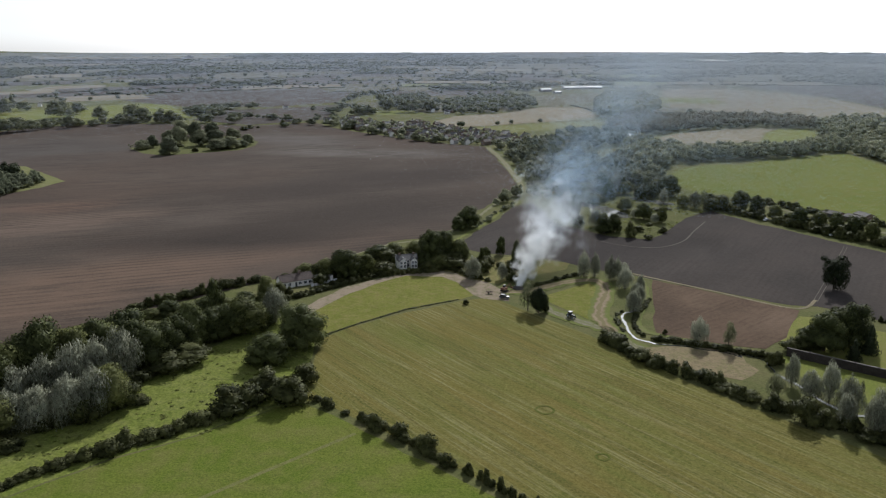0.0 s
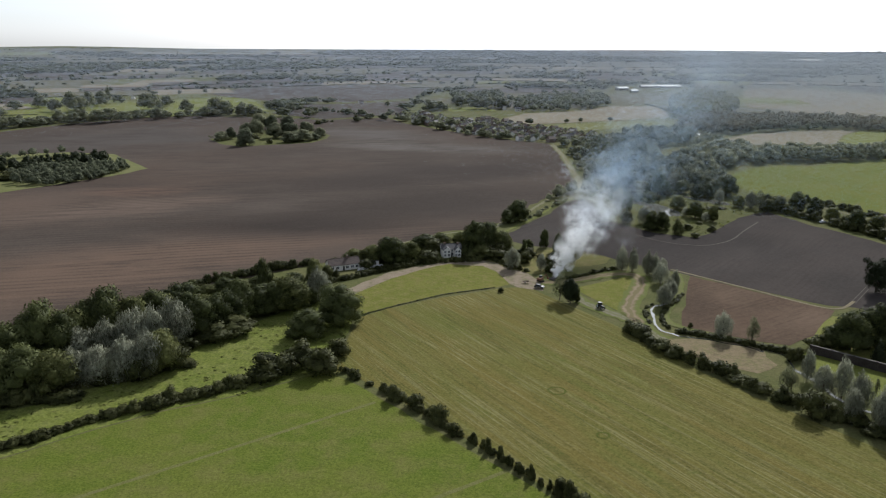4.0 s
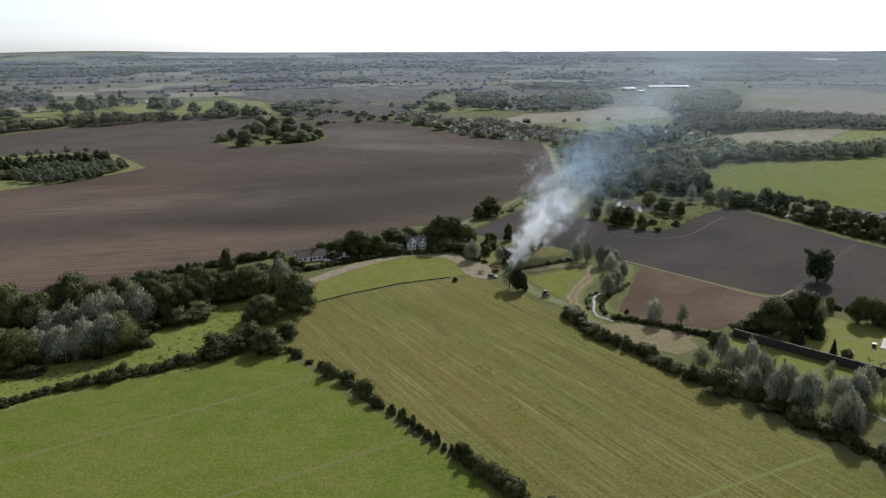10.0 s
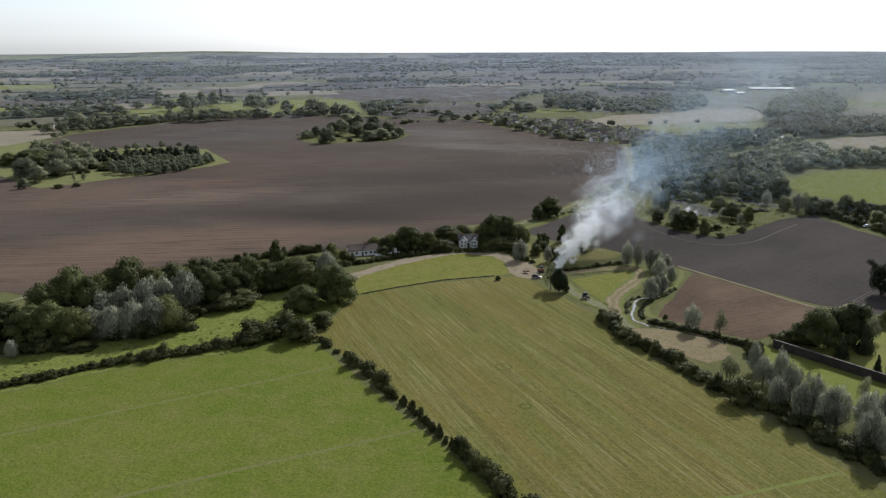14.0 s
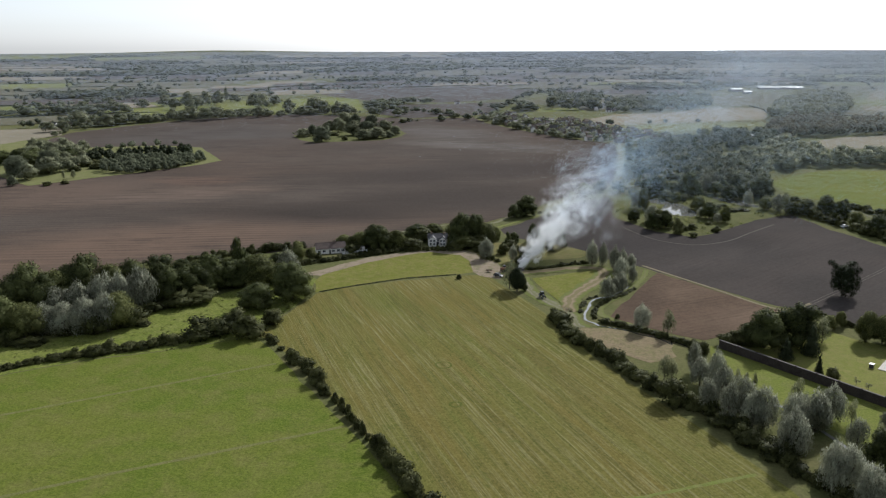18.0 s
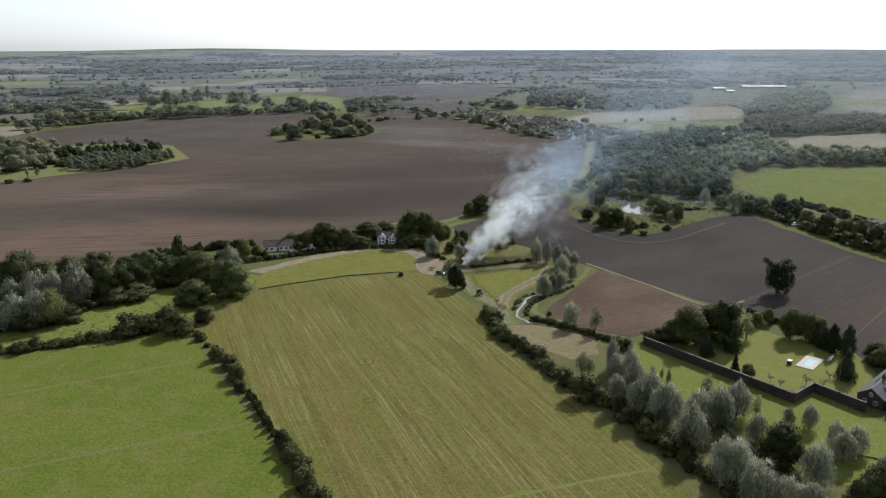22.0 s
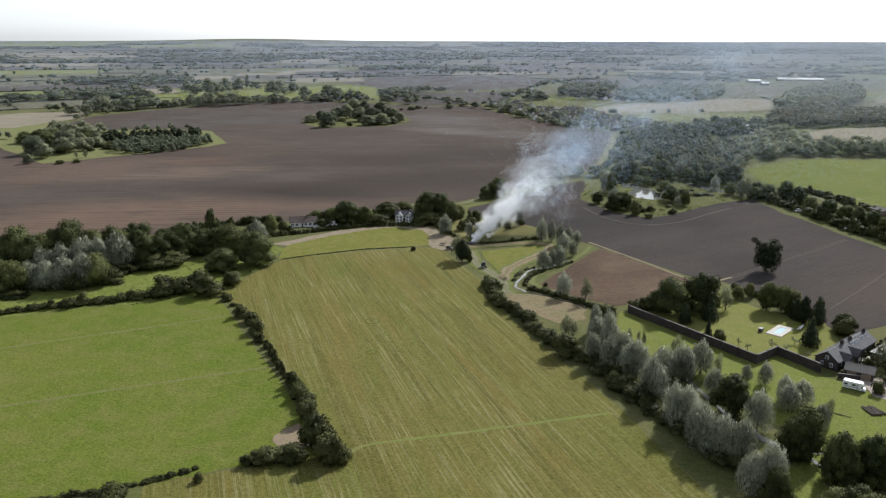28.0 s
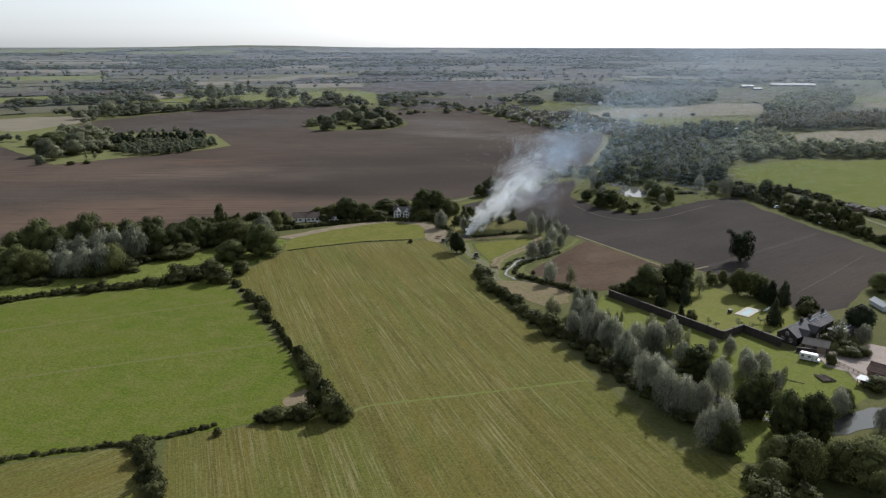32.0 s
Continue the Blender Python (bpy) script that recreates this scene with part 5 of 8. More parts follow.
POND_BANK_TREES = [
    ("willow", 77.3, 465.5, 14.8, 9.2), ("round", 81.5, 460.7, 15.4, 6.7), ("oak", 77.5, 427.6, 7.5, 6.8), ("willow", 87.5, 428.2, 11.1, 7.9),
    ("oak", 88.9, 410.5, 10.5, 8.7), ("oak", 95.4, 415.1, 10.5, 8.2), ("round", 91.2, 424.1, 9.6, 6.7), ("bush", 102.2, 404.1, 8.9, 5.4),
    ("bush", 103.2, 411.2, 6.2, 3.3), ("round", 94.7, 499.6, 7.0, 7.6), ("round", 101.3, 494.9, 6.9, 6.2), ("round", 105.5, 496.3, 4.1, 4.6),
    ("round", 114.2, 471.3, 9.4, 9.3), ("oak", 119.9, 445.8, 10.4, 10.0), ("willow", 115.2, 451.0, 5.9, 4.7), ("willow", 124.3, 437.5, 5.9, 5.5),
    ("round", 128.3, 437.7, 10.7, 5.8), ("bush", 125.6, 475.1, 3.7, 5.6), ("bush", 105.6, 413.0, 2.9, 3.8), ("bush", 109.6, 416.3, 3.8, 4.9),
    ("bush", 110.0, 398.2, 3.0, 4.0), ("bush", 122.3, 413.5, 3.4, 4.4), ("bush", 119.2, 430.6, 2.0, 3.2), ("bush", 134.3, 471.8, 2.4, 7.4),
    ("bush", 140.5, 475.6, 1.7, 7.5), ("bush", 130.6, 486.0, 1.9, 3.8), ("willow", 145.2, 494.0, 10.5, 6.5), ("oak", 155.8, 520.8, 14.9, 15.0),
    ("oak", 150.0, 540.7, 9.4, 12.7), ("round", 154.2, 482.5, 8.5, 7.6), ("willow", 161.5, 480.6, 11.2, 8.2), ("oak", 141.7, 512.8, 9.7, 8.0),
    ("oak", 134.4, 510.4, 9.7, 9.3), ("round", 126.7, 525.7, 9.6, 10.3), ("willow", 120.8, 531.2, 14.1, 6.9), ("oak", 109.3, 516.4, 17.1, 10.8),
    ("oak", 114.5, 514.5, 10.5, 8.1), ("round", 98.6, 524.0, 9.4, 12.3), ("oak", 87.8, 513.0, 13.9, 12.1), ("willow", 126.1, 548.4, 13.1, 7.9),
    ("oak", 81.0, 503.6, 12.5, 9.3), ("oak", 104.5, 533.5, 8.2, 9.8), ("bush", 168.8, 504.8, 4.4, 7.9), ("oak", 171.0, 480.7, 9.6, 8.8),
]
LONE = [
    ("lone", 37.3, 281.4, 10.6, 6.4), ("pale", 33.4, 285.1, 10.8, 6.3), ("bush", 39.9, 282.9, 6.5, 2.9),
]
FIELD_TREE = [
    ("cedar", 166.4, 310.7, 15.1, 11.6),
]
WOOD_PATCH_TREES = [
    ("far_round", -399.5, 460.6, 17.6, 16.4), ("oak", -403.1, 478.6, 17.6, 18.9), ("far_round", -385.1, 478.6, 18.8, 19.7), ("oak", -399.4, 503.8, 14.8, 17.0),
    ("far_round", -366.6, 423.0, 7.8, 7.1), ("oak", -409.5, 529.4, 13.3, 15.2), ("oak", -408.2, 545.4, 9.4, 14.3), ("bush", -343.7, 431.2, 3.5, 6.0),
    ("bush", -335.1, 439.7, 3.5, 5.0), ("bush", -363.4, 509.7, 6.9, 13.2), ("oak", -461.6, 510.4, 11.2, 15.7), ("oak", -449.8, 514.7, 13.3, 15.6),
    ("oak", -435.6, 519.9, 13.8, 15.5), ("pale", -351.5, 456.9, 7.1, 3.5), ("pale", -348.2, 463.1, 6.3, 5.3), ("bush", -372, 492, 5, 9),
    ("bush", -380, 515, 5, 10),
]
PARK_LIST = [
    ("round", -603.9, 715.6, 12.3, 16.0), ("round", -597.7, 730.6, 12.4, 13.5), ("round", -607.1, 767.9, 18.7, 21.1), ("round", -600.5, 784.4, 14.6, 17.1),
    ("round", -584.0, 790.0, 14.6, 18.6), ("round", -580.3, 805.9, 14.8, 17.4), ("round", -573.1, 823.4, 13.5, 16.2), ("round", -565.6, 841.4, 12.2, 17.9),
    ("round", -558.7, 851.7, 10.0, 12.0), ("round", -529.7, 869.5, 15.5, 16.7), ("round", -528.5, 886.3, 20.4, 20.0), ("round", -505.9, 885.7, 16.4, 19.9),
    ("round", -500.7, 904.0, 19.8, 21.8), ("round", -489.2, 916.3, 14.4, 17.2), ("round", -479.1, 937.0, 9.7, 12.7), ("round", -458.9, 943.8, 16.2, 15.9),
    ("round", -456.5, 962.4, 11.5, 12.9), ("round", -437.5, 968.7, 8.3, 14.6), ("round", -410.8, 977.5, 14.9, 16.2), ("round", -403.6, 998.2, 10.1, 18.1),
    ("round", -676.1, 843.7, 15.7, 18.5), ("round", -695.2, 937.0, 20.5, 25.1), ("round", -679.8, 942.5, 15.4, 20.1), ("round", -718.7, 1035.5, 14.8, 18.2),
    ("round", -723.7, 946.8, 14.7, 22.1), ("round", -699.2, 1066.0, 20.8, 20.4), ("round", -644.9, 1017.0, 20.7, 17.6), ("round", -613.9, 1006.4, 28.4, 19.1),
    ("round", -613.8, 1027.8, 25.2, 21.2), ("round", -617.4, 1060.0, 26.8, 19.9), ("round", -630.8, 1114.7, 24.1, 22.7), ("round", -651.6, 1172.0, 27.3, 7.9),
    ("round", -637.8, 1176.9, 15.2, 19.8), ("round", -531.4, 1056.2, 25.3, 23.1), ("round", -529.9, 1078.9, 25.8, 21.7), ("round", -530.9, 1124.9, 19.1, 18.7),
    ("round", -461.9, 1037.5, 19.3, 18.9), ("round", -412.3, 1023.9, 25.8, 25.3), ("round", -396.2, 1019.5, 22.2, 20.1), ("round", -368.6, 1009.5, 19.3, 19.8),
    ("round", -356.9, 1013.3, 16.8, 16.5), ("round", -807.0, 958.5, 11.6, 17.5), ("round", -815.4, 934.0, 10.5, 17.2), ("round", -790.1, 986.7, 12.7, 21.3),
]
VILLAGE_LIST = [
    ("round", -311.0, 1009.6, 14.9, 19.5), ("round", -316.5, 1054.8, 17.2, 20.3), ("round", -273.9, 1003.5, 13.9, 17.6), ("round", -274.7, 1039.4, 13.5, 11.6),
    ("round", -231.4, 1052.9, 10.1, 16.5), ("round", -210.2, 1041.1, 10.0, 13.0), ("round", -196.6, 961.0, 7.7, 10.6), ("round", -190.1, 1003.6, 8.0, 15.7),
    ("round", -168.4, 985.5, 9.4, 13.8), ("round", -198.9, 1185.5, 10.2, 9.1), ("round", -142.3, 977.5, 9.3, 18.2), ("round", -111.7, 948.7, 11.2, 17.6),
    ("round", -157.8, 1209.3, 14.1, 16.5), ("round", -122.5, 1114.5, 17.3, 13.6), ("round", -112.1, 1147.5, 15.1, 12.2), ("round", -82.3, 1177.0, 25.2, 15.9),
    ("round", -57.9, 1163.4, 21.3, 20.8), ("round", -41.2, 1168.2, 23.0, 20.8), ("round", -27.2, 1193.0, 19.8, 19.4), ("round", -16.2, 1175.5, 19.5, 15.6),
    ("round", -73.5, 911.0, 12.1, 15.4), ("round", -82.6, 888.6, 10.5, 15.1), ("round", -44.8, 856.5, 11.4, 13.1), ("round", -29.2, 826.9, 10.3, 12.6),
    ("round", -7.5, 811.7, 8.8, 11.1), ("round", -4.2, 892.6, 8.9, 12.1), ("round", 8.8, 872.2, 9.4, 13.1), ("round", -68.9, 939.9, 7.3, 11.5),
    ("round", -37.7, 908.3, 7.7, 11.0), ("round", -117.0, 939.8, 7.4, 13.1), ("round", -1.9, 834.9, 7.7, 7.6),
]
LANE_BUSHES = [
    ("bush", -61.9, 328.0, 6.3, 8.4), ("bush", -55.8, 328.8, 8.0, 8.4), ("bush", -50.7, 331.6, 7.5, 7.3), ("oak", -42.8, 329.5, 12.8, 11.2),
    ("round", -34.5, 333.7, 10.4, 7.3), ("bush", -27.2, 334.7, 6.3, 8.5), ("bush", -27.0, 352.6, 7.8, 11.8), ("bush", -8.5, 341.2, 4.0, 5.3),
    ("bush", -6.0, 341.7, 5.2, 6.8), ("oak", -6.6, 358.0, 15.2, 9.6), ("bush", -1.2, 344.6, 4.1, 6.3), ("oak", 0.2, 358.4, 14.2, 10.7),
    ("bush", 6.6, 347.8, 7.9, 7.5), ("bush", -52.6, 323.0, 3.9, 4.4), ("bush", -68.0, 303.3, 6.5, 5.3), ("bush", -64.4, 303.8, 3.8, 3.2),
    ("round", -72.6, 299.0, 10.6, 6.8), ("bush", -53.2, 318.9, 5.0, 6.0), ("bush", 9.1, 292.2, 2.5, 2.2),
]
SCRUB_BUSHES = [
    ("bush", 20.7, 348.6, 5.2, 6.0), ("bush", 31.0, 337.3, 4.7, 5.2), ("bush", 19.3, 338.2, 6.0, 5.3), ("bush", 7.5, 365.4, 5.1, 5.0),
    ("bush", 32.5, 345.0, 4.2, 4.7), ("round", 9.8, 363.4, 8.2, 5.0), ("bush", 45.7, 359.4, 3.7, 4.2), ("bush", 39.2, 354.7, 3.0, 4.2),
    ("bush", 30.3, 323.4, 4.6, 4.5), ("willow", 26.4, 326.6, 8.1, 4.5), ("oak", 35.1, 348.3, 12.4, 5.1), ("oak", 20.6, 358.3, 6.7, 4.8),
    ("oak", 28.6, 366.9, 9.8, 4.3), ("bush", 26.7, 344.4, 3.1, 3.6), ("bush", 41.6, 348.4, 2.1, 3.1), ("bush", 17.1, 354.9, 2.7, 4.2),
]
COPSE_TREES = [
    ("bare", -311.0, 761.6, 4.7, 5.7), ("far_oak", -297.4, 756.7, 9.6, 14.8), ("far_round", -291.6, 768.5, 12.6, 10.9), ("far_round", -258.8, 722.2, 16.8, 16.5),
    ("far_round", -269.4, 756.9, 14.1, 8.8), ("far_oak", -288.1, 804.7, 14.0, 11.7), ("far_oak", -277.6, 808.5, 17.1, 14.5), ("far_oak", -293.8, 863.5, 18.3, 19.8),
    ("far_round", -278.4, 859.5, 17.3, 14.7), ("far_oak", -248.8, 783.7, 17.1, 16.8), ("far_round", -235.6, 792.3, 16.8, 19.1), ("far_oak", -223.0, 752.7, 11.3, 16.1),
    ("far_oak", -213.7, 765.2, 12.5, 20.6), ("far_round", -265.1, 880.9, 14.2, 17.4), ("far_oak", -226.7, 826.4, 14.0, 15.1), ("far_oak", -202.2, 794.0, 11.1, 11.5),
    ("far_round", -203.1, 776.4, 7.6, 10.9), ("bush", -239.6, 739.6, 5.5, 5.6), ("bush", -270.2, 776.1, 4.7, 11.3), ("bush", -224.4, 776.6, 7.4, 13.2),
    ("bush", -250.4, 918.4, 3.4, 4.6), ("bush", -239.3, 927.5, 5.9, 10.8), ("bush", -237.2, 946.6, 4.7, 9.9), ("bush", -228.6, 952.3, 2.5, 4.2),
    ("bush", -201.3, 972.6, 8.3, 7.9),
]
HEDGE_R = [(57.2, 253.1), (60.5, 247.8), (63.2, 241.5), (66.3, 235.6), (70.1, 229.6), (76.4, 223.3), (82.3, 217.4), (87.5, 209.5), (92.6, 203.4), (98.8, 196.7)]
HEDGE_C = [(-37.0, 205.7), (-28.7, 198.0), (-14.4, 186.8), (4.4, 167.9), (18.3, 153.4), (27.3, 144.9), (38.4, 133.3), (48.0, 123.6), (57.4, 113.2)]
HEDGE_N = [(-117.2, 144.9), (-107.3, 154.4), (-98.2, 167.2), (-85.7, 176.6), (-72.6, 187.5), (-63.6, 197.6), (-54.6, 210.7)]
HEDGE_S = [(-9.5, 64.6), (1.7, 72.7), (15.6, 81.7), (21.8, 88.1), (30.6, 97.6)]
HEDGE_S2 = [(39.4, 103.0), (42.6, 106.5), (48.2, 111.9)]
HEDGE_SW = [(18.4, 81.5), (27.2, 73.3), (36.7, 63.6)]
DITCH_N = [(-42.3, 258.6), (-30.9, 270.8), (-14.3, 286.1), (6.5, 298.1)]
SCRUB_HEDGE = [(36.9, 313.3), (44.0, 319.2), (56.1, 329.2), (65.1, 334.7)]
STREAM_HEDGE = [(73.7, 253.5), (81.0, 252.2), (91.1, 246.9), (100.9, 241.3), (108.9, 237.4)]
GARDEN_HEDGE = [(152.9, 283.3), (160.9, 274.7), (174.6, 265.4), (181.7, 258.1)]
R_PASTURE_E = [(170.1, 478.5), (179.7, 460.9), (191.1, 437.9), (204.7, 416.8), (213.1, 400.4), (222.2, 386.7), (235.3, 366.3), (247.2, 348.2)]

for rows, where, group in (
    (LEFT_BELT, "in the belt along the lane", "trees in the belt"), (LEFT_BELT_END, "at the edge of the meadow", "trees in the belt"),
    (BELT_BACK, "between belt and lane", "trees in the belt"), (VILLA_TREES, "beside the white house", "trees by the lane"), (STREAM_WILLOWS, "on the stream bank", "trees by the stream"),
    (CORNER_BUSHES, "at the pasture corner", "bushes at the corner"), (EXTRA_WILLOWS, "beside the hedge and stream", "trees by the stream"), (MIDDLE_WILLOWS, "along the stream bend", "trees by the stream"), (SOUTH_WILLOWS, "beside the mown field", "trees by the stream"),
    (POND_TREES, "round the small pond", "trees by the pond"), (GARDEN_TREES, "in the walled garden", "trees in the garden"),
    (GARDEN_SMALL, "on the garden lawn", "trees in the garden"), (YARD_TREES, "near the farmyard", "trees by the yard"),
    (EAST_HEDGE_TREES, "in the far field hedge", "trees in the far hedge"), (POND_BANK_TREES, "round the fishing ponds", "trees by the fishing ponds"),
    (LONE, "at the corner of the hay field", "trees by the fire"), (FIELD_TREE, "standing alone in the plough", ""),
    (SCRUB_BUSHES, "in the rough grass by the fire", "bushes by the fire"),
    (LANE_BUSHES, "along the lane by the cottages", "trees by the lane"),
    (WOOD_PATCH_TREES, "by the far plantation", "trees of the plantation"), (COPSE_TREES, "in the copse amid the plough", "trees of the copse"),
):
    for row in rows:
        plant(row, where, group)


# ---- hedges ----
def along(pts, step, rng):
    for (x0, y0), (x1, y1) in zip(pts, pts[1:]):
        length = math.hypot(x1 - x0, y1 - y0)
        d = rng.uniform(0, step)
        while d < length:
            yield x0 + (x1 - x0) * d / length, y0 + (y1 - y0) * d / length
            d += step * rng.uniform(0.7, 1.4)


def hedge(pts, step, high, wide, label, seed, drop=0.0, spread=0.4):
    rng = random.Random(seed)
    x, y = pts[0]
    root = new("hedge")
    root.matrix_world = Matrix.Translation((x, y, ground_z(x, y)))
    for px, py in along(pts, step, rng):
        if rng.random() < drop:
            continue
        crown = tree_meshes("bush", rng.randrange(3))[1]
        h, w = high * rng.uniform(0.65, 1.3), wide * rng.uniform(0.75, 1.3)
        b = new("shrub", crown)
        b.parent = root
        b.matrix_world = Matrix.LocRotScale((px + rng.uniform(-spread, spread), py + rng.uniform(-spread, spread), ground_z(px, py) - 0.1 * h), Euler((0, 0, rng.uniform(0, 6.28))), (w, w, h))
    return tagged(root, label, "hedge", "hedges")


hedge(HEDGE_C[:4], 2.2, 2.6, 2.9, "gappy dark hawthorn hedge between pasture and hay field", 1, 0.38, 1.1)
hedge(HEDGE_C[:4], 6.0, 5.8, 4.6, "taller thorn trees in the gappy hedge", 23, 0.2, 1.4)
hedge(HEDGE_C[3:6], 1.9, 2.5, 1.8, "thin ragged stretch of the hawthorn hedge", 2, 0.12, 0.5)
hedge(HEDGE_C[3:6], 4.5, 4.2, 1.6, "upright thorn shoots in the ragged hedge", 33, 0.25, 0.5)
hedge(HEDGE_C[5:], 2.6, 4.6, 4.0, "tall overgrown corner of the hawthorn hedge", 3, 0.0, 1.0)
hedge(HEDGE_N, 1.8, 2.5, 4.2, "thick grey-green hedge on the pasture's far side", 4, 0.0, 0.7)
hedge(HEDGE_N[2:], 4.2, 4.4, 5.4, "taller rounded bushes rising from the thick hedge", 27, 0.15, 1.6)
hedge(HEDGE_S, 1.5, 1.2, 2.2, "low scrubby hedge with a wire fence line", 5, 0.05)
hedge(HEDGE_S2, 2.6, 3.4, 3.8, "row of dense bushes beside bare earth", 6)
hedge(HEDGE_SW, 2.6, 5.0, 5.0, "bushy hedge at the foot of the pasture", 7, 0, 0.8)
hedge(HEDGE_R[:3], 3.4, 6.2, 6.6, "big dark bushes at the end of the track", 8, 0, 0.6)
hedge(HEDGE_R[2:], 3.6, 4.4, 5.4, "dense dark hedge between hay field and stream", 9, 0.05, 0.9)
hedge(DITCH_N, 0.95, 0.42, 1.3, "low dark ditch-side hedge", 10, 0.0, 0.15)
hedge(SCRUB_HEDGE, 1.8, 1.8, 2.6, "low bramble hedge beside the dirt loop", 11)
hedge(STREAM_HEDGE, 2.0, 2.4, 3.2, "dark hedge along the stream bank", 12)
hedge([(84.0, 298.0), (79.5, 287.0), (74.2, 278.5), (71.6, 272.0), (70.9, 264.0), (71.6, 257.5)], 1.2, 1.3, 1.9, "low dark sedge along the stream bank", 30, 0.1, 0.5)
hedge([(70.5, 284.5), (66.2, 278.0), (65.6, 269.0), (65.8, 261.0)], 1.5, 0.9, 1.8, "low rushes on the inner bank of the stream", 31, 0.35, 0.5)
hedge(GARDEN_HEDGE, 2.4, 2.4, 2.4, "clipped dark hedge behind the garden lawn", 13)
hedge([(x + 1.5, y + 2) for x, y in R_PASTURE_E], 3.6, 6.0, 6.0, "tall hedge between plough and far pasture", 14, 0.05, 1.2)
hedge([(200.9, 507.7), (212.7, 489.9), (223.4, 471.6), (233.3, 454.7), (241.8, 441.3), (262, 410)], 4.2, 5.0, 6.0, "bushy hedge along the far side of the lane", 29, 0.15, 1.4)
hedge([(112, 186), (122, 172), (134, 158), (145, 147), (154, 134), (160, 126)], 3.2, 5.2, 5.6, "dark undergrowth below the stream willows", 15, 0.0, 1.4)
hedge([(101, 194), (107, 190), (113, 186)], 2.6, 4.6, 5.0, "dark bushes where the hedge meets the willows", 16)
hedge([(-110, 178), (-128, 172), (-150, 164)], 3.0, 4.2, 5.4, "shady undergrowth in front of the tree belt", 17)
hedge([(-88, 205), (-100, 196), (-110, 186)], 4.0, 4.0, 5.0, "low scrub under the silver willows", 18)
hedge([(-73, 328), (-62, 341), (-45, 353), (-31, 366)], 4.0, 3.0, 3.6, "roadside hedge behind the cottages", 19, 0.2)
hedge([(0, 345), (12, 330), (22, 322)], 2.6, 2.6, 3.2, "brambles at the track corner", 20, 0.2)
hedge([(-36, 327.5), (-27, 331), (-14, 335.5), (-1, 338.5)], 1.8, 2.6, 2.4, "dark clipped hedge before the white house", 22)
hedge(HEDGE_LANE, 3.0, 4.6, 4.8, "overgrown bushes between lane and tree belt", 25)
hedge(HEDGE_FRONT, 1.5, 1.7, 2.2, "low dark hedge before the bungalow", 26)
hedge([(-60.5, 299.5), (-54.3, 306.4), (-45.7, 315.0), (-35.9, 323.6), (-30.3, 329.5)], 1.8, 2.6, 2.8, "dark overgrown hedge above the pale track", 28, 0.05)
hedge(HEDGE_GAP, 2.2, 2.6, 3.0, "dark bushes along the lane beside the bungalow", 24)
hedge([(183, 205), (187, 216), (200, 238), (210, 246)], 4.0, 2.2, 2.6, "garden hedge beside the house", 21, 0.3)


# ---- woods and distance ----
def tree_templates(seed, level):
    """Simple trees one wide and one high, to be joined into woods."""
    made = []
    for k in range(6):
        rng = np.random.default_rng(seed + k)
        if level == 2:
            rows = ring_blobs(rng, 5, 0.25, 0.28, 0.58, 0.22) + ring_blobs(rng, 3, 0.12, 0.66, 0.8, 0.17) + [(0, 0, 0.45, 0.3, 0.3, 0.34)]
            made.append(leaf_mass(rng, rows, 330, 0.046, 1.1, 0.78, 0, 0.3))
        elif level == 1:
            rows = ring_blobs(rng, 2, 0.2, 0.35, 0.6, 0.32) + [(0, 0, 0.6, 0.3, 0.3, 0.34)]
            made.append(leaf_mass(rng, rows, 64, 0.085, 1.1, 0.85, 0, 0.3))
        elif level == 3:
            made.append(leaf_mass(rng, [(0, 0, 0.4, 0.45, 0.45, 0.5)], 26, 0.17, 1.3, 0, 1, 0.6))
        else:
            made.append(leaf_mass(rng, [(0, 0, 0.42, 0.46, 0.46, 0.42)], 12, 0.2, 1.0, 0.95, 0, 0.4))
    return made


TEMPLATES = {k: tree_templates(40 + k, k) for k in (0, 1, 2, 3)}


def joined_trees(name, rows, level, material, label, category="wood"):
    """Many trees (x, y, height, width) joined into one mesh."""
    rng = np.random.default_rng(len(rows))
    vs, ts, ns, at = [], [], [], 0
    for x, y, h, w in rows:
        v, t, n = TEMPLATES[level][rng.integers(6)]
        a = rng.uniform(0, 6.28)
        c, s = math.cos(a), math.sin(a)
        vs.append(np.stack([(v[:, 0] * c - v[:, 1] * s) * w + x, (v[:, 0] * s + v[:, 1] * c) * w + y, v[:, 2] * h + ground_z(x, y) - 0.04 * h], 1))
        ns.append(np.stack([n[:, 0] * c - n[:, 1] * s, n[:, 0] * s + n[:, 1] * c, n[:, 2]], 1))
        ts.append(t + at)
        at += len(v)
    ob = new(name, fast_mesh(name, np.concatenate(vs), np.concatenate(ts), material, np.concatenate(ns)))
    return tagged(ob, label, category, kind="stuff")


def inside(x, y, pts):
    odd = False
    for (x0, y0), (x1, y1) in zip(pts, pts[1:] + pts[:1]):
        if (y0 > y) != (y1 > y) and x < (x1 - x0) * (y - y0) / (y1 - y0) + x0:
            odd = not odd
    return odd


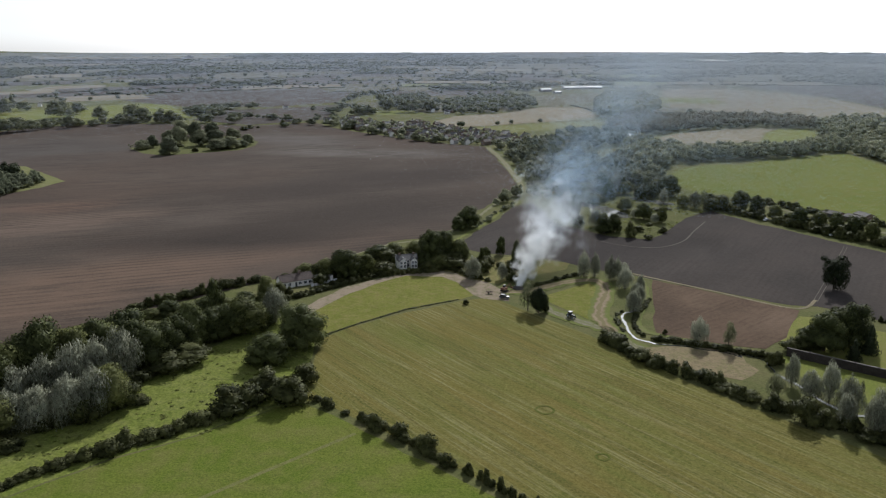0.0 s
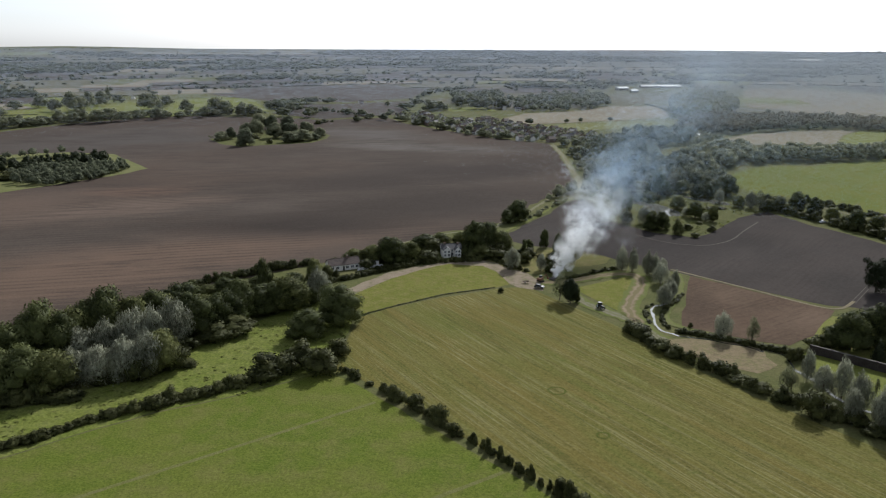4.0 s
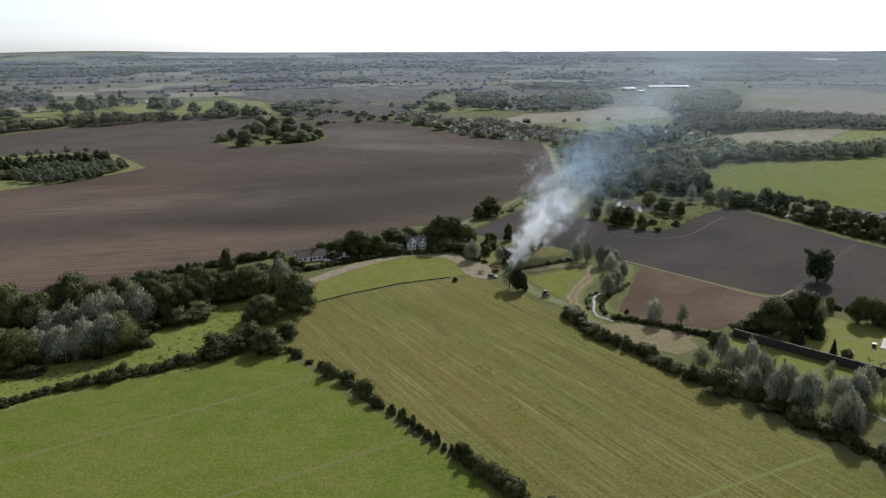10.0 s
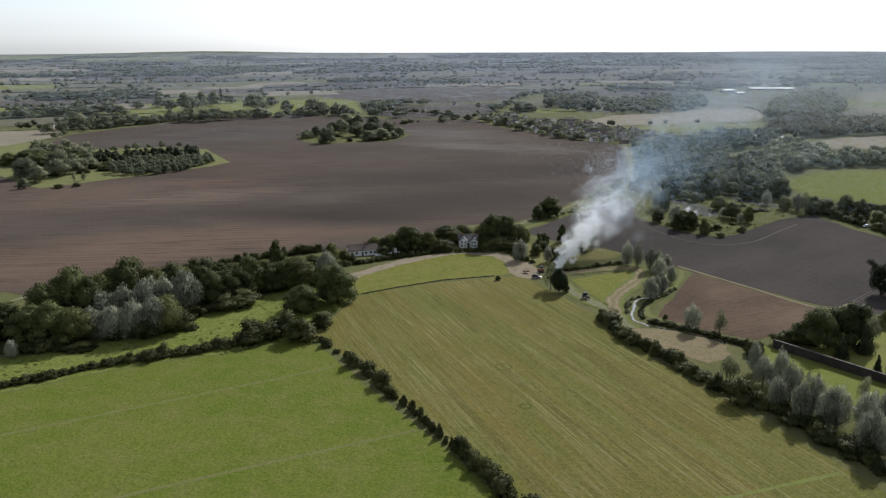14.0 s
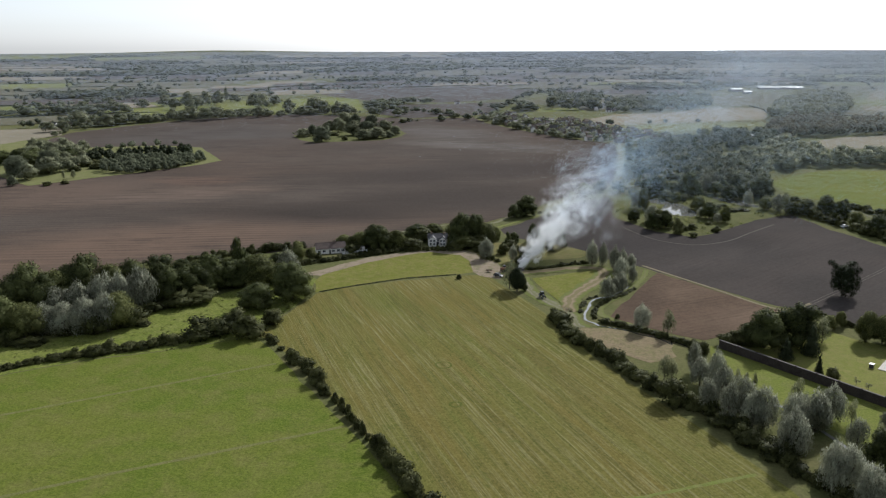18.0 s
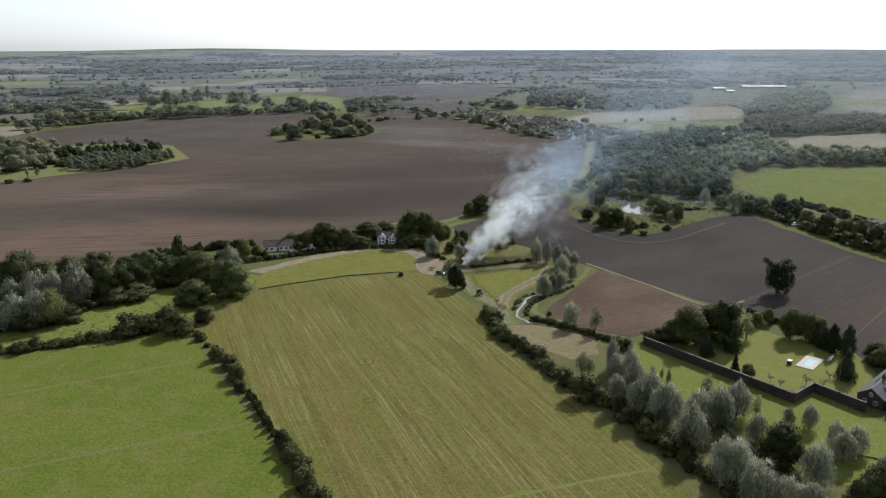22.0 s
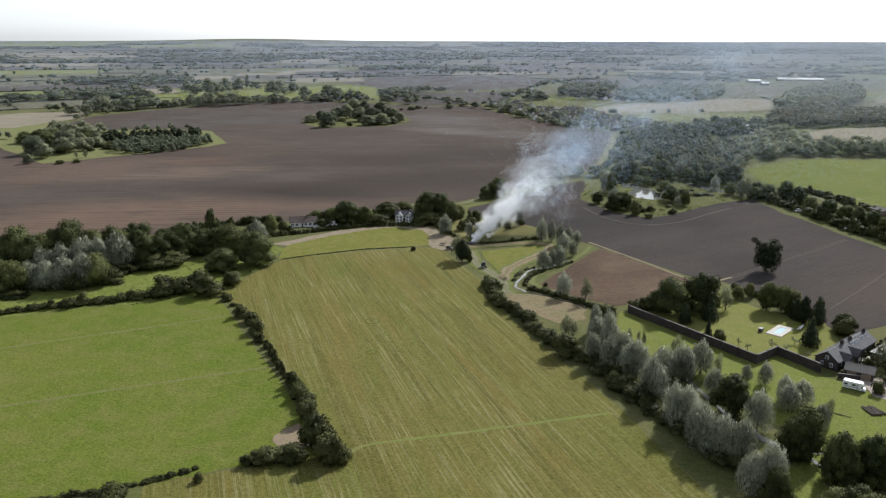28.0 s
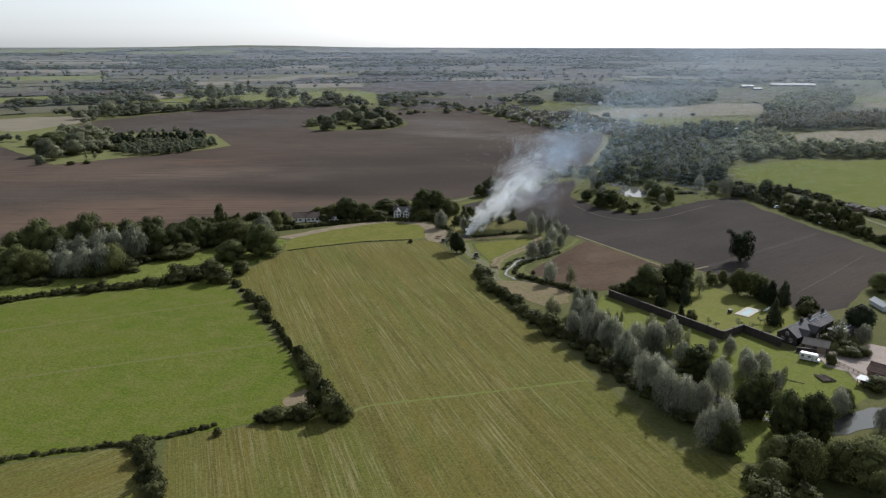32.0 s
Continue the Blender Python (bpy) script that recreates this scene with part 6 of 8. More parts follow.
def scatter(pts, spacing, high, wide, seed):
    rng = random.Random(seed)
    xs, ys = [p[0] for p in pts], [p[1] for p in pts]
    rows, y = [], min(ys)
    while y < max(ys):
        x = min(xs)
        while x < max(xs):
            px, py = x + rng.uniform(-0.5, 0.5) * spacing, y + rng.uniform(-0.5, 0.5) * spacing
            if inside(px, py, pts):
                k = rng.uniform(0.75, 1.25)
                rows.append((px, py, high * k, wide * k * rng.uniform(0.85, 1.2)))
            x += spacing
        y += spacing
    return rows


def lined(pts, step, high, wide, seed, drop=0.1):
    rng = random.Random(seed)
    return [(x + rng.uniform(-2, 2), y + rng.uniform(-2, 2), high * k, wide * k) for x, y in along(pts, step, rng) for k in (rng.uniform(0.5, 1.3),) if rng.random() > drop]


W_POND = [(74.6, 528.8), (72.5, 617.2), (66.8, 752.8), (72.2, 790.2), (101, 820), (140, 775), (138.4, 639.5), (132.0, 547.5), (114.8, 521.4), (70.4, 507.7)]
W_POND_WEST = [(66.0, 545.0), (64.5, 602.6), (60.0, 690.0), (57.0, 745.0), (56.0, 775.0), (70.0, 775.0), (72.0, 690.0), (76.0, 617.5), (78.0, 545.0)]
W_POND_EAST = [(142.8, 640.6), (152.6, 690.7), (167.2, 646.7), (166.4, 579.6), (159.2, 533.0), (144.7, 519.0), (138.1, 560.5)]
W_EAST_BELT = [(159, 612), (175, 627), (204, 662), (222, 670), (236, 663), (250, 681), (300, 690), (348, 716), (390, 731), (384, 690), (382, 656), (401, 614), (417, 598), (501, 739), (443, 765), (370, 760), (300, 738), (254, 724), (238, 729), (216, 775), (194, 795), (177, 748), (160, 681)]
W_RIGHT = [(442, 916), (482, 978), (534, 1019), (588, 1024), (644, 958), (506, 747), (448, 773), (409, 797), (406, 830)]
W_PLANTATION = [(207, 972), (245, 1058), (322, 1056), (421, 1053), (484, 1006), (445, 916), (412, 942), (362, 956), (274, 897), (210, 876), (199, 898)]
W_ROUND = [(219, 1079), (247, 1261), (298, 1455), (367, 1550), (382, 1470), (348, 1241), (296, 1095), (252, 1071)]
W_MID = [(118.3, 769.8), (124, 851), (155, 895), (196, 894), (208, 836), (177, 784), (150, 761)]
W_VILLAGE_EDGE = [(-185, 1051), (-124, 969), (-50, 857), (9.5, 797.6), (39.6, 790.7), (30.0, 827.7), (-30, 897), (-89, 985), (-140, 1070), (-183, 1106)]
W_VILLAGE_BACK = [(17, 1116), (-20, 1316), (59, 1423), (163, 1485), (152, 1262), (94, 1152), (48, 1123)]
W_BEHIND = [(-98, 1207), (-116, 1372), (-30, 1418), (-15, 1270), (-46, 1219)]
W_MANOR = [(-612, 973), (-773, 1203), (-791, 1319), (-640, 1361), (-498, 1107), (-506, 1042), (-576, 983)]
W_LEFT_PLANT = [(-343.2, 490.3), (-317.1, 490.1), (-300.2, 518.7), (-299.5, 568.5), (-314.8, 586.9), (-354.5, 564.7), (-375.6, 526.7)]
W_LEFT_PINES = [(-421.4, 528.1), (-378.2, 536.2), (-354.5, 567.7), (-319.4, 595.4), (-349.4, 617.1), (-374.8, 581.9), (-409.4, 561.1), (-447.5, 555.5)]
W_LEFT_EDGE = [(-370.6, 441.1), (-378.3, 482.2), (-373.2, 513.9), (-444, 587), (-495, 605), (-508, 576)]
R_NORTH = [(-564, 678), (-588, 729), (-578, 825), (-526, 909), (-453, 981), (-340, 1047)]
R_FAR_WEST = [(-670, 736), (-637, 772), (-650, 857)]
R_WEST_B = [(-872, 935), (-868, 1022), (-847, 1088), (-848, 1239)]
R_WEST_C = [(-1034, 1095), (-1041, 1180), (-994, 1308), (-950, 1412)]
R_MIDFAR = [(-338, 1086), (-281, 1081), (-196, 1030)]
R_BROWN = [(-597, 1475), (-501, 1698), (-385, 1770), (-254, 1798)]
R_BROWN_B = [(-180, 1331), (-156, 1480), (-99, 1627)]
R_STRIP = [(11, 946), (64, 978), (153, 1027), (212, 1047)]
R_GREEN_E = [(211, 871), (293, 927), (376, 945)]
R_BOUND_NE = [(33.0, 488.5), (42.0, 508.3), (52.6, 521.0), (60.9, 520.3), (72.0, 514.3)]
R_PARK_EDGE = [(-614.5, 742.0), (-598.7, 787.0), (-573.2, 860.0), (-530.6, 924.0), (-475.1, 978.0), (-404.2, 1011.0), (-343.9, 1033.0)]
VILLAGE_AREA = [(-161.0, 1034.3), (-100.3, 914.0), (-41.3, 833.1), (10.8, 802.5), (46.6, 792.4), (104.0, 797.0), (100.1, 838.0), (70.3, 880.7), (37.6, 903.7), (1.2, 954.1), (-32.5, 1012.2), (-75.1, 988.7), (-126.3, 1066.9)]
VILLAGE_B = [(-22, 1098), (15, 1134), (45, 1178), (31, 1258), (-28, 1223)]

for name, rows, level, leaf, label in (
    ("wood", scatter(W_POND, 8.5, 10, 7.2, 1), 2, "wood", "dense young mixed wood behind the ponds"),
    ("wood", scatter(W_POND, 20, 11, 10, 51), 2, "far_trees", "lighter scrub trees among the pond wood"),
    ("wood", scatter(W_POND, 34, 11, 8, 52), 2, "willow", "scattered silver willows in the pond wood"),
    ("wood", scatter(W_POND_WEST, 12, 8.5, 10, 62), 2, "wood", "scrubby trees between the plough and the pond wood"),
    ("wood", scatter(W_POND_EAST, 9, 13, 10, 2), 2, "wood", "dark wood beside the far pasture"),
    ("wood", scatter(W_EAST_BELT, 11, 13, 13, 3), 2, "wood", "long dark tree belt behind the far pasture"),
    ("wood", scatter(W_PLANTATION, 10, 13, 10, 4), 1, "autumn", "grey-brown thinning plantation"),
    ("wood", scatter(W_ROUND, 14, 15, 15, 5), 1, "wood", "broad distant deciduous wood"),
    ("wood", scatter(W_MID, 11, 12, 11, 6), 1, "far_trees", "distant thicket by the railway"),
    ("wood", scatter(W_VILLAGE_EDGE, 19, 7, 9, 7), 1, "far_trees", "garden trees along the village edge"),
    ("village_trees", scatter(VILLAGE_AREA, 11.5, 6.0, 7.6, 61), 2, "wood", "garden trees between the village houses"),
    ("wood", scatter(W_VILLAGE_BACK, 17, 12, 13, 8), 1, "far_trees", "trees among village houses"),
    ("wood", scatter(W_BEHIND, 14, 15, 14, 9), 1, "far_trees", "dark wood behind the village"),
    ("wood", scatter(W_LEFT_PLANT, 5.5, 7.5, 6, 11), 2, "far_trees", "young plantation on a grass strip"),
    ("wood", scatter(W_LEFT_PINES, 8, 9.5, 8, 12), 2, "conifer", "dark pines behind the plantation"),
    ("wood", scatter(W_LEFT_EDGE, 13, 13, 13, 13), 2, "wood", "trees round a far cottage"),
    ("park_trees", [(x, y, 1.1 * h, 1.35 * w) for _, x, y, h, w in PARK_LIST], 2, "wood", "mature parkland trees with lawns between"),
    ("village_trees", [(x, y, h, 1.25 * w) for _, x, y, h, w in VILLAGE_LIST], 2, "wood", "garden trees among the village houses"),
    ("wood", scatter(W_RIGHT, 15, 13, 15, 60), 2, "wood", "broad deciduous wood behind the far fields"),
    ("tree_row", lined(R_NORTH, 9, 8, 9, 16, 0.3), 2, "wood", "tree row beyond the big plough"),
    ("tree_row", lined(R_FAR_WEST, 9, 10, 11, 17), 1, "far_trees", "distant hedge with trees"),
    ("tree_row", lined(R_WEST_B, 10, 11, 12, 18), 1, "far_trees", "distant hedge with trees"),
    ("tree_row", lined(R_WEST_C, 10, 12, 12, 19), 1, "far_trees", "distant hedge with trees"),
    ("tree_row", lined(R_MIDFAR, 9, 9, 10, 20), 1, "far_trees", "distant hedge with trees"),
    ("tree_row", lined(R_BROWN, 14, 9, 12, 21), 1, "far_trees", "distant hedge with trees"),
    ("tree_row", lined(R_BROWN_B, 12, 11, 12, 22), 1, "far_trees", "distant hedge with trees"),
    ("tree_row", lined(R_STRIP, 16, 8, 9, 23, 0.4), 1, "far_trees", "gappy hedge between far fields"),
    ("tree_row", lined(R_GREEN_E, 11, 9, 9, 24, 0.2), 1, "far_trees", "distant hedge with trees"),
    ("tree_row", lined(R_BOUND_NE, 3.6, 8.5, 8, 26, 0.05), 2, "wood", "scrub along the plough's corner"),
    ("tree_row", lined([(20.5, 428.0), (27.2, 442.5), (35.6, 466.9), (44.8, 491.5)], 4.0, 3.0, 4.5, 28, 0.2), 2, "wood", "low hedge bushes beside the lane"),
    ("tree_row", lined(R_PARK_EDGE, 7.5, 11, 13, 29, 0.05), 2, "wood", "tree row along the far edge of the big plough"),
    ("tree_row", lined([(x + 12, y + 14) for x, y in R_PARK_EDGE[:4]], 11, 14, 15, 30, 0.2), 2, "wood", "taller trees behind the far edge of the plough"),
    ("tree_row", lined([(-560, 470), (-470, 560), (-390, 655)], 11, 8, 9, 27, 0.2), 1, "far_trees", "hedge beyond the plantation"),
):
    joined_trees(name, rows, level, M[leaf], label)


def tufts(name, pts, count, high, wide, material, label, seed):
    """Low clumps of rank grass, joined into one mesh."""
    rng = random.Random(seed)
    xs, ys = [p[0] for p in pts], [p[1] for p in pts]
    rows = []
    while len(rows) < count:
        x, y = rng.uniform(min(xs), max(xs)), rng.uniform(min(ys), max(ys))
        if inside(x, y, pts) and not any(inside(x, y, p) for p in (POND_A, POND_B, POND_D)) and noise.noise((x * 0.06, y * 0.06, 9.0)) > rng.uniform(-0.5, 0.35):
            k = rng.uniform(0.5, 1.5)
            rows.append((x, y, high * k, wide * k))
    joined_trees(name, rows, 3, material, label, "grass")


tufts("tussocks", ROUGH_MEADOW, 900, 0.18, 1.3, M["tussock"], "coarse tussocks of rank meadow grass", 3)
tufts("tussocks", POND_MEADOW, 220, 1.0, 2.2, M["tussock"], "rushes and weeds round the fishing ponds", 6)


def far_country():
    """Patchwork of fields, thin hedges and woods from the village out to the hills."""
    rng = random.Random(77)
    kept_clear = [PARK_GREEN, STUBBLE_EAST, GREEN_STRIP, PALE_BARN, FAR_PALE_EAST, FAR_PALE_NW, FAR_BROWN, FAR_BROWN_LOW, PLOUGH_WEST, W_MANOR, VILLAGE_GREEN, GREEN_EAST, TAN_EAST, FAR_BROWN_EAST, W_RIGHT, W_EAST_BELT, EAST_PASTURE, BARN_RISE]
    fields = {k: ([], []) for k in ("stubble", "far_brown", "far_green", "far_olive")}
    trees, rows_v, rows_f = [], [], []

    def spot(r, a):
        r, a = r * (1 + 0.05 * math.sin(2.3 * a + 0.7) + 0.022 * math.sin(9 * a + r / 700)), a + 0.06 * math.sin(r / 380)
        return 80 + r * math.sin(a), -20 + r * math.cos(a)

    def hedgerow(points, high, wide):
        at = len(rows_v)
        for i, (x, y) in enumerate(points):
            (x0, y0), (x1, y1) = points[max(0, i - 1)], points[min(len(points) - 1, i + 1)]
            d = math.hypot(x1 - x0, y1 - y0) or 1
            nx, ny = (y1 - y0) / d * wide / 2, (x0 - x1) / d * wide / 2
            z, h = ground_z(x, y), high * rng.uniform(0.2, 1.5)
            rows_v.extend([(x + nx, y + ny, z - 0.3), (x + nx * 0.7, y + ny * 0.7, z + h), (x - nx * 0.7, y - ny * 0.7, z + h * rng.uniform(0.8, 1.1)), (x - nx, y - ny, z - 0.3)])
            if i:
                for k in range(3):
                    rows_f.append((at + 4 * i - 4 + k, at + 4 * i + k, at + 4 * i + k + 1, at + 4 * i - 3 + k))

    r = 1150.0
    while r < 4700:
        deep = r * rng.uniform(0.06, 0.10)
        a = -1.35 + rng.uniform(0, 0.05)
        while a < 1.0:
            wide = rng.uniform(0.07, 0.19)
            mid_r, mid_a = r + deep / 2, a + wide / 2
            if not any(inside(*spot(mid_r, mid_a), p) for p in kept_clear):
                pick = rng.random()
                wooded = 0.19 + 0.22 * min(1.0, (r - 1150) / 2200)
                tall = 12 if r < 3600 else 7
                if pick < wooded:
                    gap = 13 + r / 190
                    part_deep = deep * rng.uniform(0.35, 1.0)
                    for _ in range(min(int(1.3 * wide * mid_r * part_deep / gap**2), 360)):
                        x, y = spot(r + rng.random() * part_deep, a + rng.random() * wide)
                        trees.append((x, y, tall * rng.uniform(0.85, 1.15), gap * rng.uniform(1.2, 1.7)))
                else:
                    share = (pick - wooded) / (1 - wooded)
                    vs, fs = fields["stubble" if share < 0.2 else "far_brown" if share < 0.42 else "far_green" if share < 0.54 else "far_olive"]
                    cut = max(1, int(wide * mid_r / 140))
                    for i in range(cut):
                        at = len(vs)
                        for rr, ii in ((r, i), (r + deep, i), (r + deep, i + 1), (r, i + 1)):
                            x, y = spot(rr, a + wide * ii / cut)
                            vs.append((x, y, ground_z(x, y) + 0.5))
                        fs.append((at, at + 3, at + 2, at + 1))
                high, thick = rng.uniform(1.2, 2.4), 3 + r / 900
                n = max(3, int(wide * mid_r / 22))
                if rng.random() < 0.55:
                    hedgerow([spot(r + 0.04 * deep * math.sin(5 * i / n), a + wide * i / n) for i in range(n + 1)], high, thick)
                n = max(3, int(deep / 22))
                if rng.random() < 0.55:
                    hedgerow([spot(r + deep * i / n, a + 0.004 * math.sin(4 * i / n)) for i in range(n + 1)], high, thick)
                for _ in range(int(wide * mid_r / rng.uniform(14, 60))):
                    x, y = spot(r, a + rng.random() * wide)
                    trees.append((x, y, tall * rng.uniform(0.4, 0.9), rng.uniform(6, 12) + r / 600))
                for _ in range(int(deep / 40)):
                    x, y = spot(r + rng.random() * deep, a)
                    trees.append((x, y, tall * rng.uniform(0.4, 0.9), rng.uniform(6, 12) + r / 600))
            a += wide
        r += deep
    for kind, (vs, fs) in fields.items():
        tagged(new("far_fields", mesh_of("far_fields", vs, fs, M[kind])), {"stubble": "patchwork of distant tan stubble fields", "far_brown": "patchwork of distant brown ploughed fields", "far_green": "patchwork of distant green pastures", "far_olive": "patchwork of distant fallow fields"}[kind], "field", kind="stuff")
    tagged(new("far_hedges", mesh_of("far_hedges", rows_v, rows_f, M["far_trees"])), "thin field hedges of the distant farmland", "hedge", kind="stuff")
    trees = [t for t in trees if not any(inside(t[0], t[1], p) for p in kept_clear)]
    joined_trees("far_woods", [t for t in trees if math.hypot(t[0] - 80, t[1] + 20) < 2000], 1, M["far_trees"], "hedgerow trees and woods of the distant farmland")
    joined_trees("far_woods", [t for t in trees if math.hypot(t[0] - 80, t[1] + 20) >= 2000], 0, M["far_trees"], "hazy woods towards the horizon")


far_country()


# ---- buildings and built things ----
def part(name, bm, material, parent, label=""):
    me = bpy.data.meshes.new(name)
    bm.to_mesh(me)
    bm.free()
    me.materials.append(material)
    ob = new(name, me)
    ob.parent = parent
    return tagged(ob, label)


def root_at(name, x, y, turn, label, category, group="", lift=0.0, kind=""):
    root = new(name)
    root.matrix_world = pose(x, y, ground_z(x, y) + lift, 0, 0, turn)
    return tagged(root, label, category, group, kind)


def box(bm, x0, x1, y0, y1, z0, z1, bevel=0.0):
    v = [bm.verts.new((x, y, z)) for z in (z0, z1) for x, y in ((x0, y0), (x1, y0), (x1, y1), (x0, y1))]
    fs = [bm.faces.new([v[i] for i in q]) for q in ((3, 2, 1, 0), (4, 5, 6, 7), (0, 1, 5, 4), (1, 2, 6, 5), (2, 3, 7, 6), (3, 0, 4, 7))]
    if bevel:
        bmesh.ops.bevel(bm, geom=list({e for f in fs for e in f.edges}), offset=bevel, segments=2, affect="EDGES")
    return bm


def boxed(*size, bevel=0.0):
    return box(bmesh.new(), *size, bevel)


def prism(bm, profile, y0, y1):
    """A profile in x and z drawn out along y."""
    a = [bm.verts.new((x, y0, z)) for x, z in profile]
    b = [bm.verts.new((x, y1, z)) for x, z in profile]
    n = len(profile)
    bm.faces.new(a)
    bm.faces.new(b[::-1])
    for i in range(n):
        bm.faces.new((a[i], b[i], b[(i + 1) % n], a[(i + 1) % n]))
    bmesh.ops.recalc_face_normals(bm, faces=bm.faces[:])
    return bm


def rod(bm, p, q, r, sides=8, r1=None):
    p, q = Vector(p), Vector(q)
    turn = (q - p).to_track_quat("Z", "Y")
    rings = [[bm.verts.new(c + turn @ Vector((rr * math.cos(2 * math.pi * k / sides), rr * math.sin(2 * math.pi * k / sides), 0))) for k in range(sides)] for c, rr in ((p, r), (q, r if r1 is None else r1))]
    for k in range(sides):
        bm.faces.new((rings[0][k], rings[0][(k + 1) % sides], rings[1][(k + 1) % sides], rings[1][k]))
    bm.faces.new(rings[0][::-1])
    bm.faces.new(rings[1])
    return bm


def window(root, x, y, z, w, h, face):
    """A window on a long side (face -1 or 1, normal along x) or on a gable (face -2 or 2, normal along y)."""
    s = 1 if face > 0 else -1
    if abs(face) == 1:
        fr = part("window", boxed(x - 0.02 * s, x + 0.06 * s, y - w / 2 - 0.08, y + w / 2 + 0.08, z - 0.08, z + h + 0.08), M["white_paint"], root)
        part("pane", boxed(x + 0.05 * s, x + 0.075 * s, y - w / 2, y - 0.04, z, z + h), M["glass"], fr)
        part("pane", boxed(x + 0.05 * s, x + 0.075 * s, y + 0.04, y + w / 2, z, z + h), M["glass"], fr)
    else:
        fr = part("window", boxed(x - w / 2 - 0.08, x + w / 2 + 0.08, y - 0.02 * s, y + 0.06 * s, z - 0.08, z + h + 0.08), M["white_paint"], root)
        part("pane", boxed(x - w / 2, x - 0.04, y + 0.05 * s, y + 0.075 * s, z, z + h), M["glass"], fr)
        part("pane", boxed(x + 0.04, x + w / 2, y + 0.05 * s, y + 0.075 * s, z, z + h), M["glass"], fr)


def range_of(root, wide, y0, y1, eaves, ridge, wall, roof, x=0.0, over=0.35):
    """Walls and a pitched roof whose ridge runs along y."""
    h = wide / 2
    part("wall", prism(bmesh.new(), [(x - h, -0.3), (x + h, -0.3), (x + h, eaves), (x, ridge), (x - h, eaves)], y0, y1), wall, root)
    slope = (ridge - eaves) / h
    for s in (-1, 1):
        lo = eaves - slope * over
        part("roof", prism(bmesh.new(), [(x, ridge + 0.05), (x + s * (h + over), lo + 0.05), (x + s * (h + over), lo + 0.22), (x, ridge + 0.24)], y0 - over, y1 + over), roof, root)
    part("ridge_tile", rod(bmesh.new(), (x, y0 - over, ridge + 0.2), (x, y1 + over, ridge + 0.2), 0.12, 6), roof, root)


def chimney(root, x, y, z0, z1, wall):
    stack = part("chimney", boxed(x - 0.4, x + 0.4, y - 0.55, y + 0.55, z0, z1, bevel=0.03), wall, root)
    for d in (-0.25, 0.25):
        part("chimney_pot", rod(bmesh.new(), (x, y + d, z1 - 0.02), (x, y + d, z1 + 0.45), 0.13, 8, 0.1), M["rust"], stack)


def white_house():
    root = root_at("house", -17.4, 347.6, -76, "white rendered house with grey gables behind hedges", "house")
    range_of(root, 5.6, -4.8, 4.8, 3.9, 5.6, M["white_render"], M["slate"])
    wing = [(-2.4, 3.6), (2.8, 3.0)]
    for y, w in wing:
        part("wall", gable_front(y, w, 5.0, 3.7, 5.1), M["white_render"], root)
        for s in (-1, 1):
            part("roof", gable_slope(y, w, s, 5.2, 3.7, 5.1), M["slate"], root)
    for y in (-3.3, -1.5, 0.35, 2.1, 3.5):
        for z in (0.7, 2.4):
            window(root, 2.8 if y == 0.35 else 5.0, y, z, 0.95, 1.1, 1)
    window(root, 0, -4.8, 2.4, 1.2, 1.0, -2)
    window(root, 0, -4.8, 0.7, 1.2, 1.1, -2)
    part("door", boxed(2.75, 2.89, -0.5, 0.5, 0, 2.05), M["dark_paint"], root, "dark front door")
    chimney(root, 0, -3.2, 4.6, 6.5, M["brick"])
    chimney(root, 0, 3.4, 4.6, 6.3, M["brick"])


def gable_front(y, w, out, eaves, ridge):
    """A gabled bay that stands out along +x."""
    bm = bmesh.new()
    a = [bm.verts.new((2.0, yy, z)) for yy, z in ((y - w / 2, -0.3), (y + w / 2, -0.3), (y + w / 2, eaves), (y, ridge), (y - w / 2, eaves))]
    b = [bm.verts.new((out, v.co.y, v.co.z)) for v in a]
    bm.faces.new(a)
    bm.faces.new(b[::-1])
    for i in range(5):
        bm.faces.new((a[i], b[i], b[(i + 1) % 5], a[(i + 1) % 5]))
    bmesh.ops.recalc_face_normals(bm, faces=bm.faces[:])
    return bm


def gable_slope(y, w, s, out, eaves, ridge):
    bm = bmesh.new()
    k = (ridge - eaves) / (w / 2)
    ring = ((y, ridge + 0.04), (y + s * (w / 2 + 0.3), eaves - 0.3 * k + 0.04), (y + s * (w / 2 + 0.3), eaves - 0.3 * k + 0.2), (y, ridge + 0.2))
    a = [bm.verts.new((0.6, yy, z)) for yy, z in ring]
    b = [bm.verts.new((out + 0.1, yy, z)) for yy, z in ring]
    bm.faces.new(a)
    bm.faces.new(b[::-1])
    for i in range(4):
        bm.faces.new((a[i], b[i], b[(i + 1) % 4], a[(i + 1) % 4]))
    bmesh.ops.recalc_face_normals(bm, faces=bm.faces[:])
    return bm


white_house()


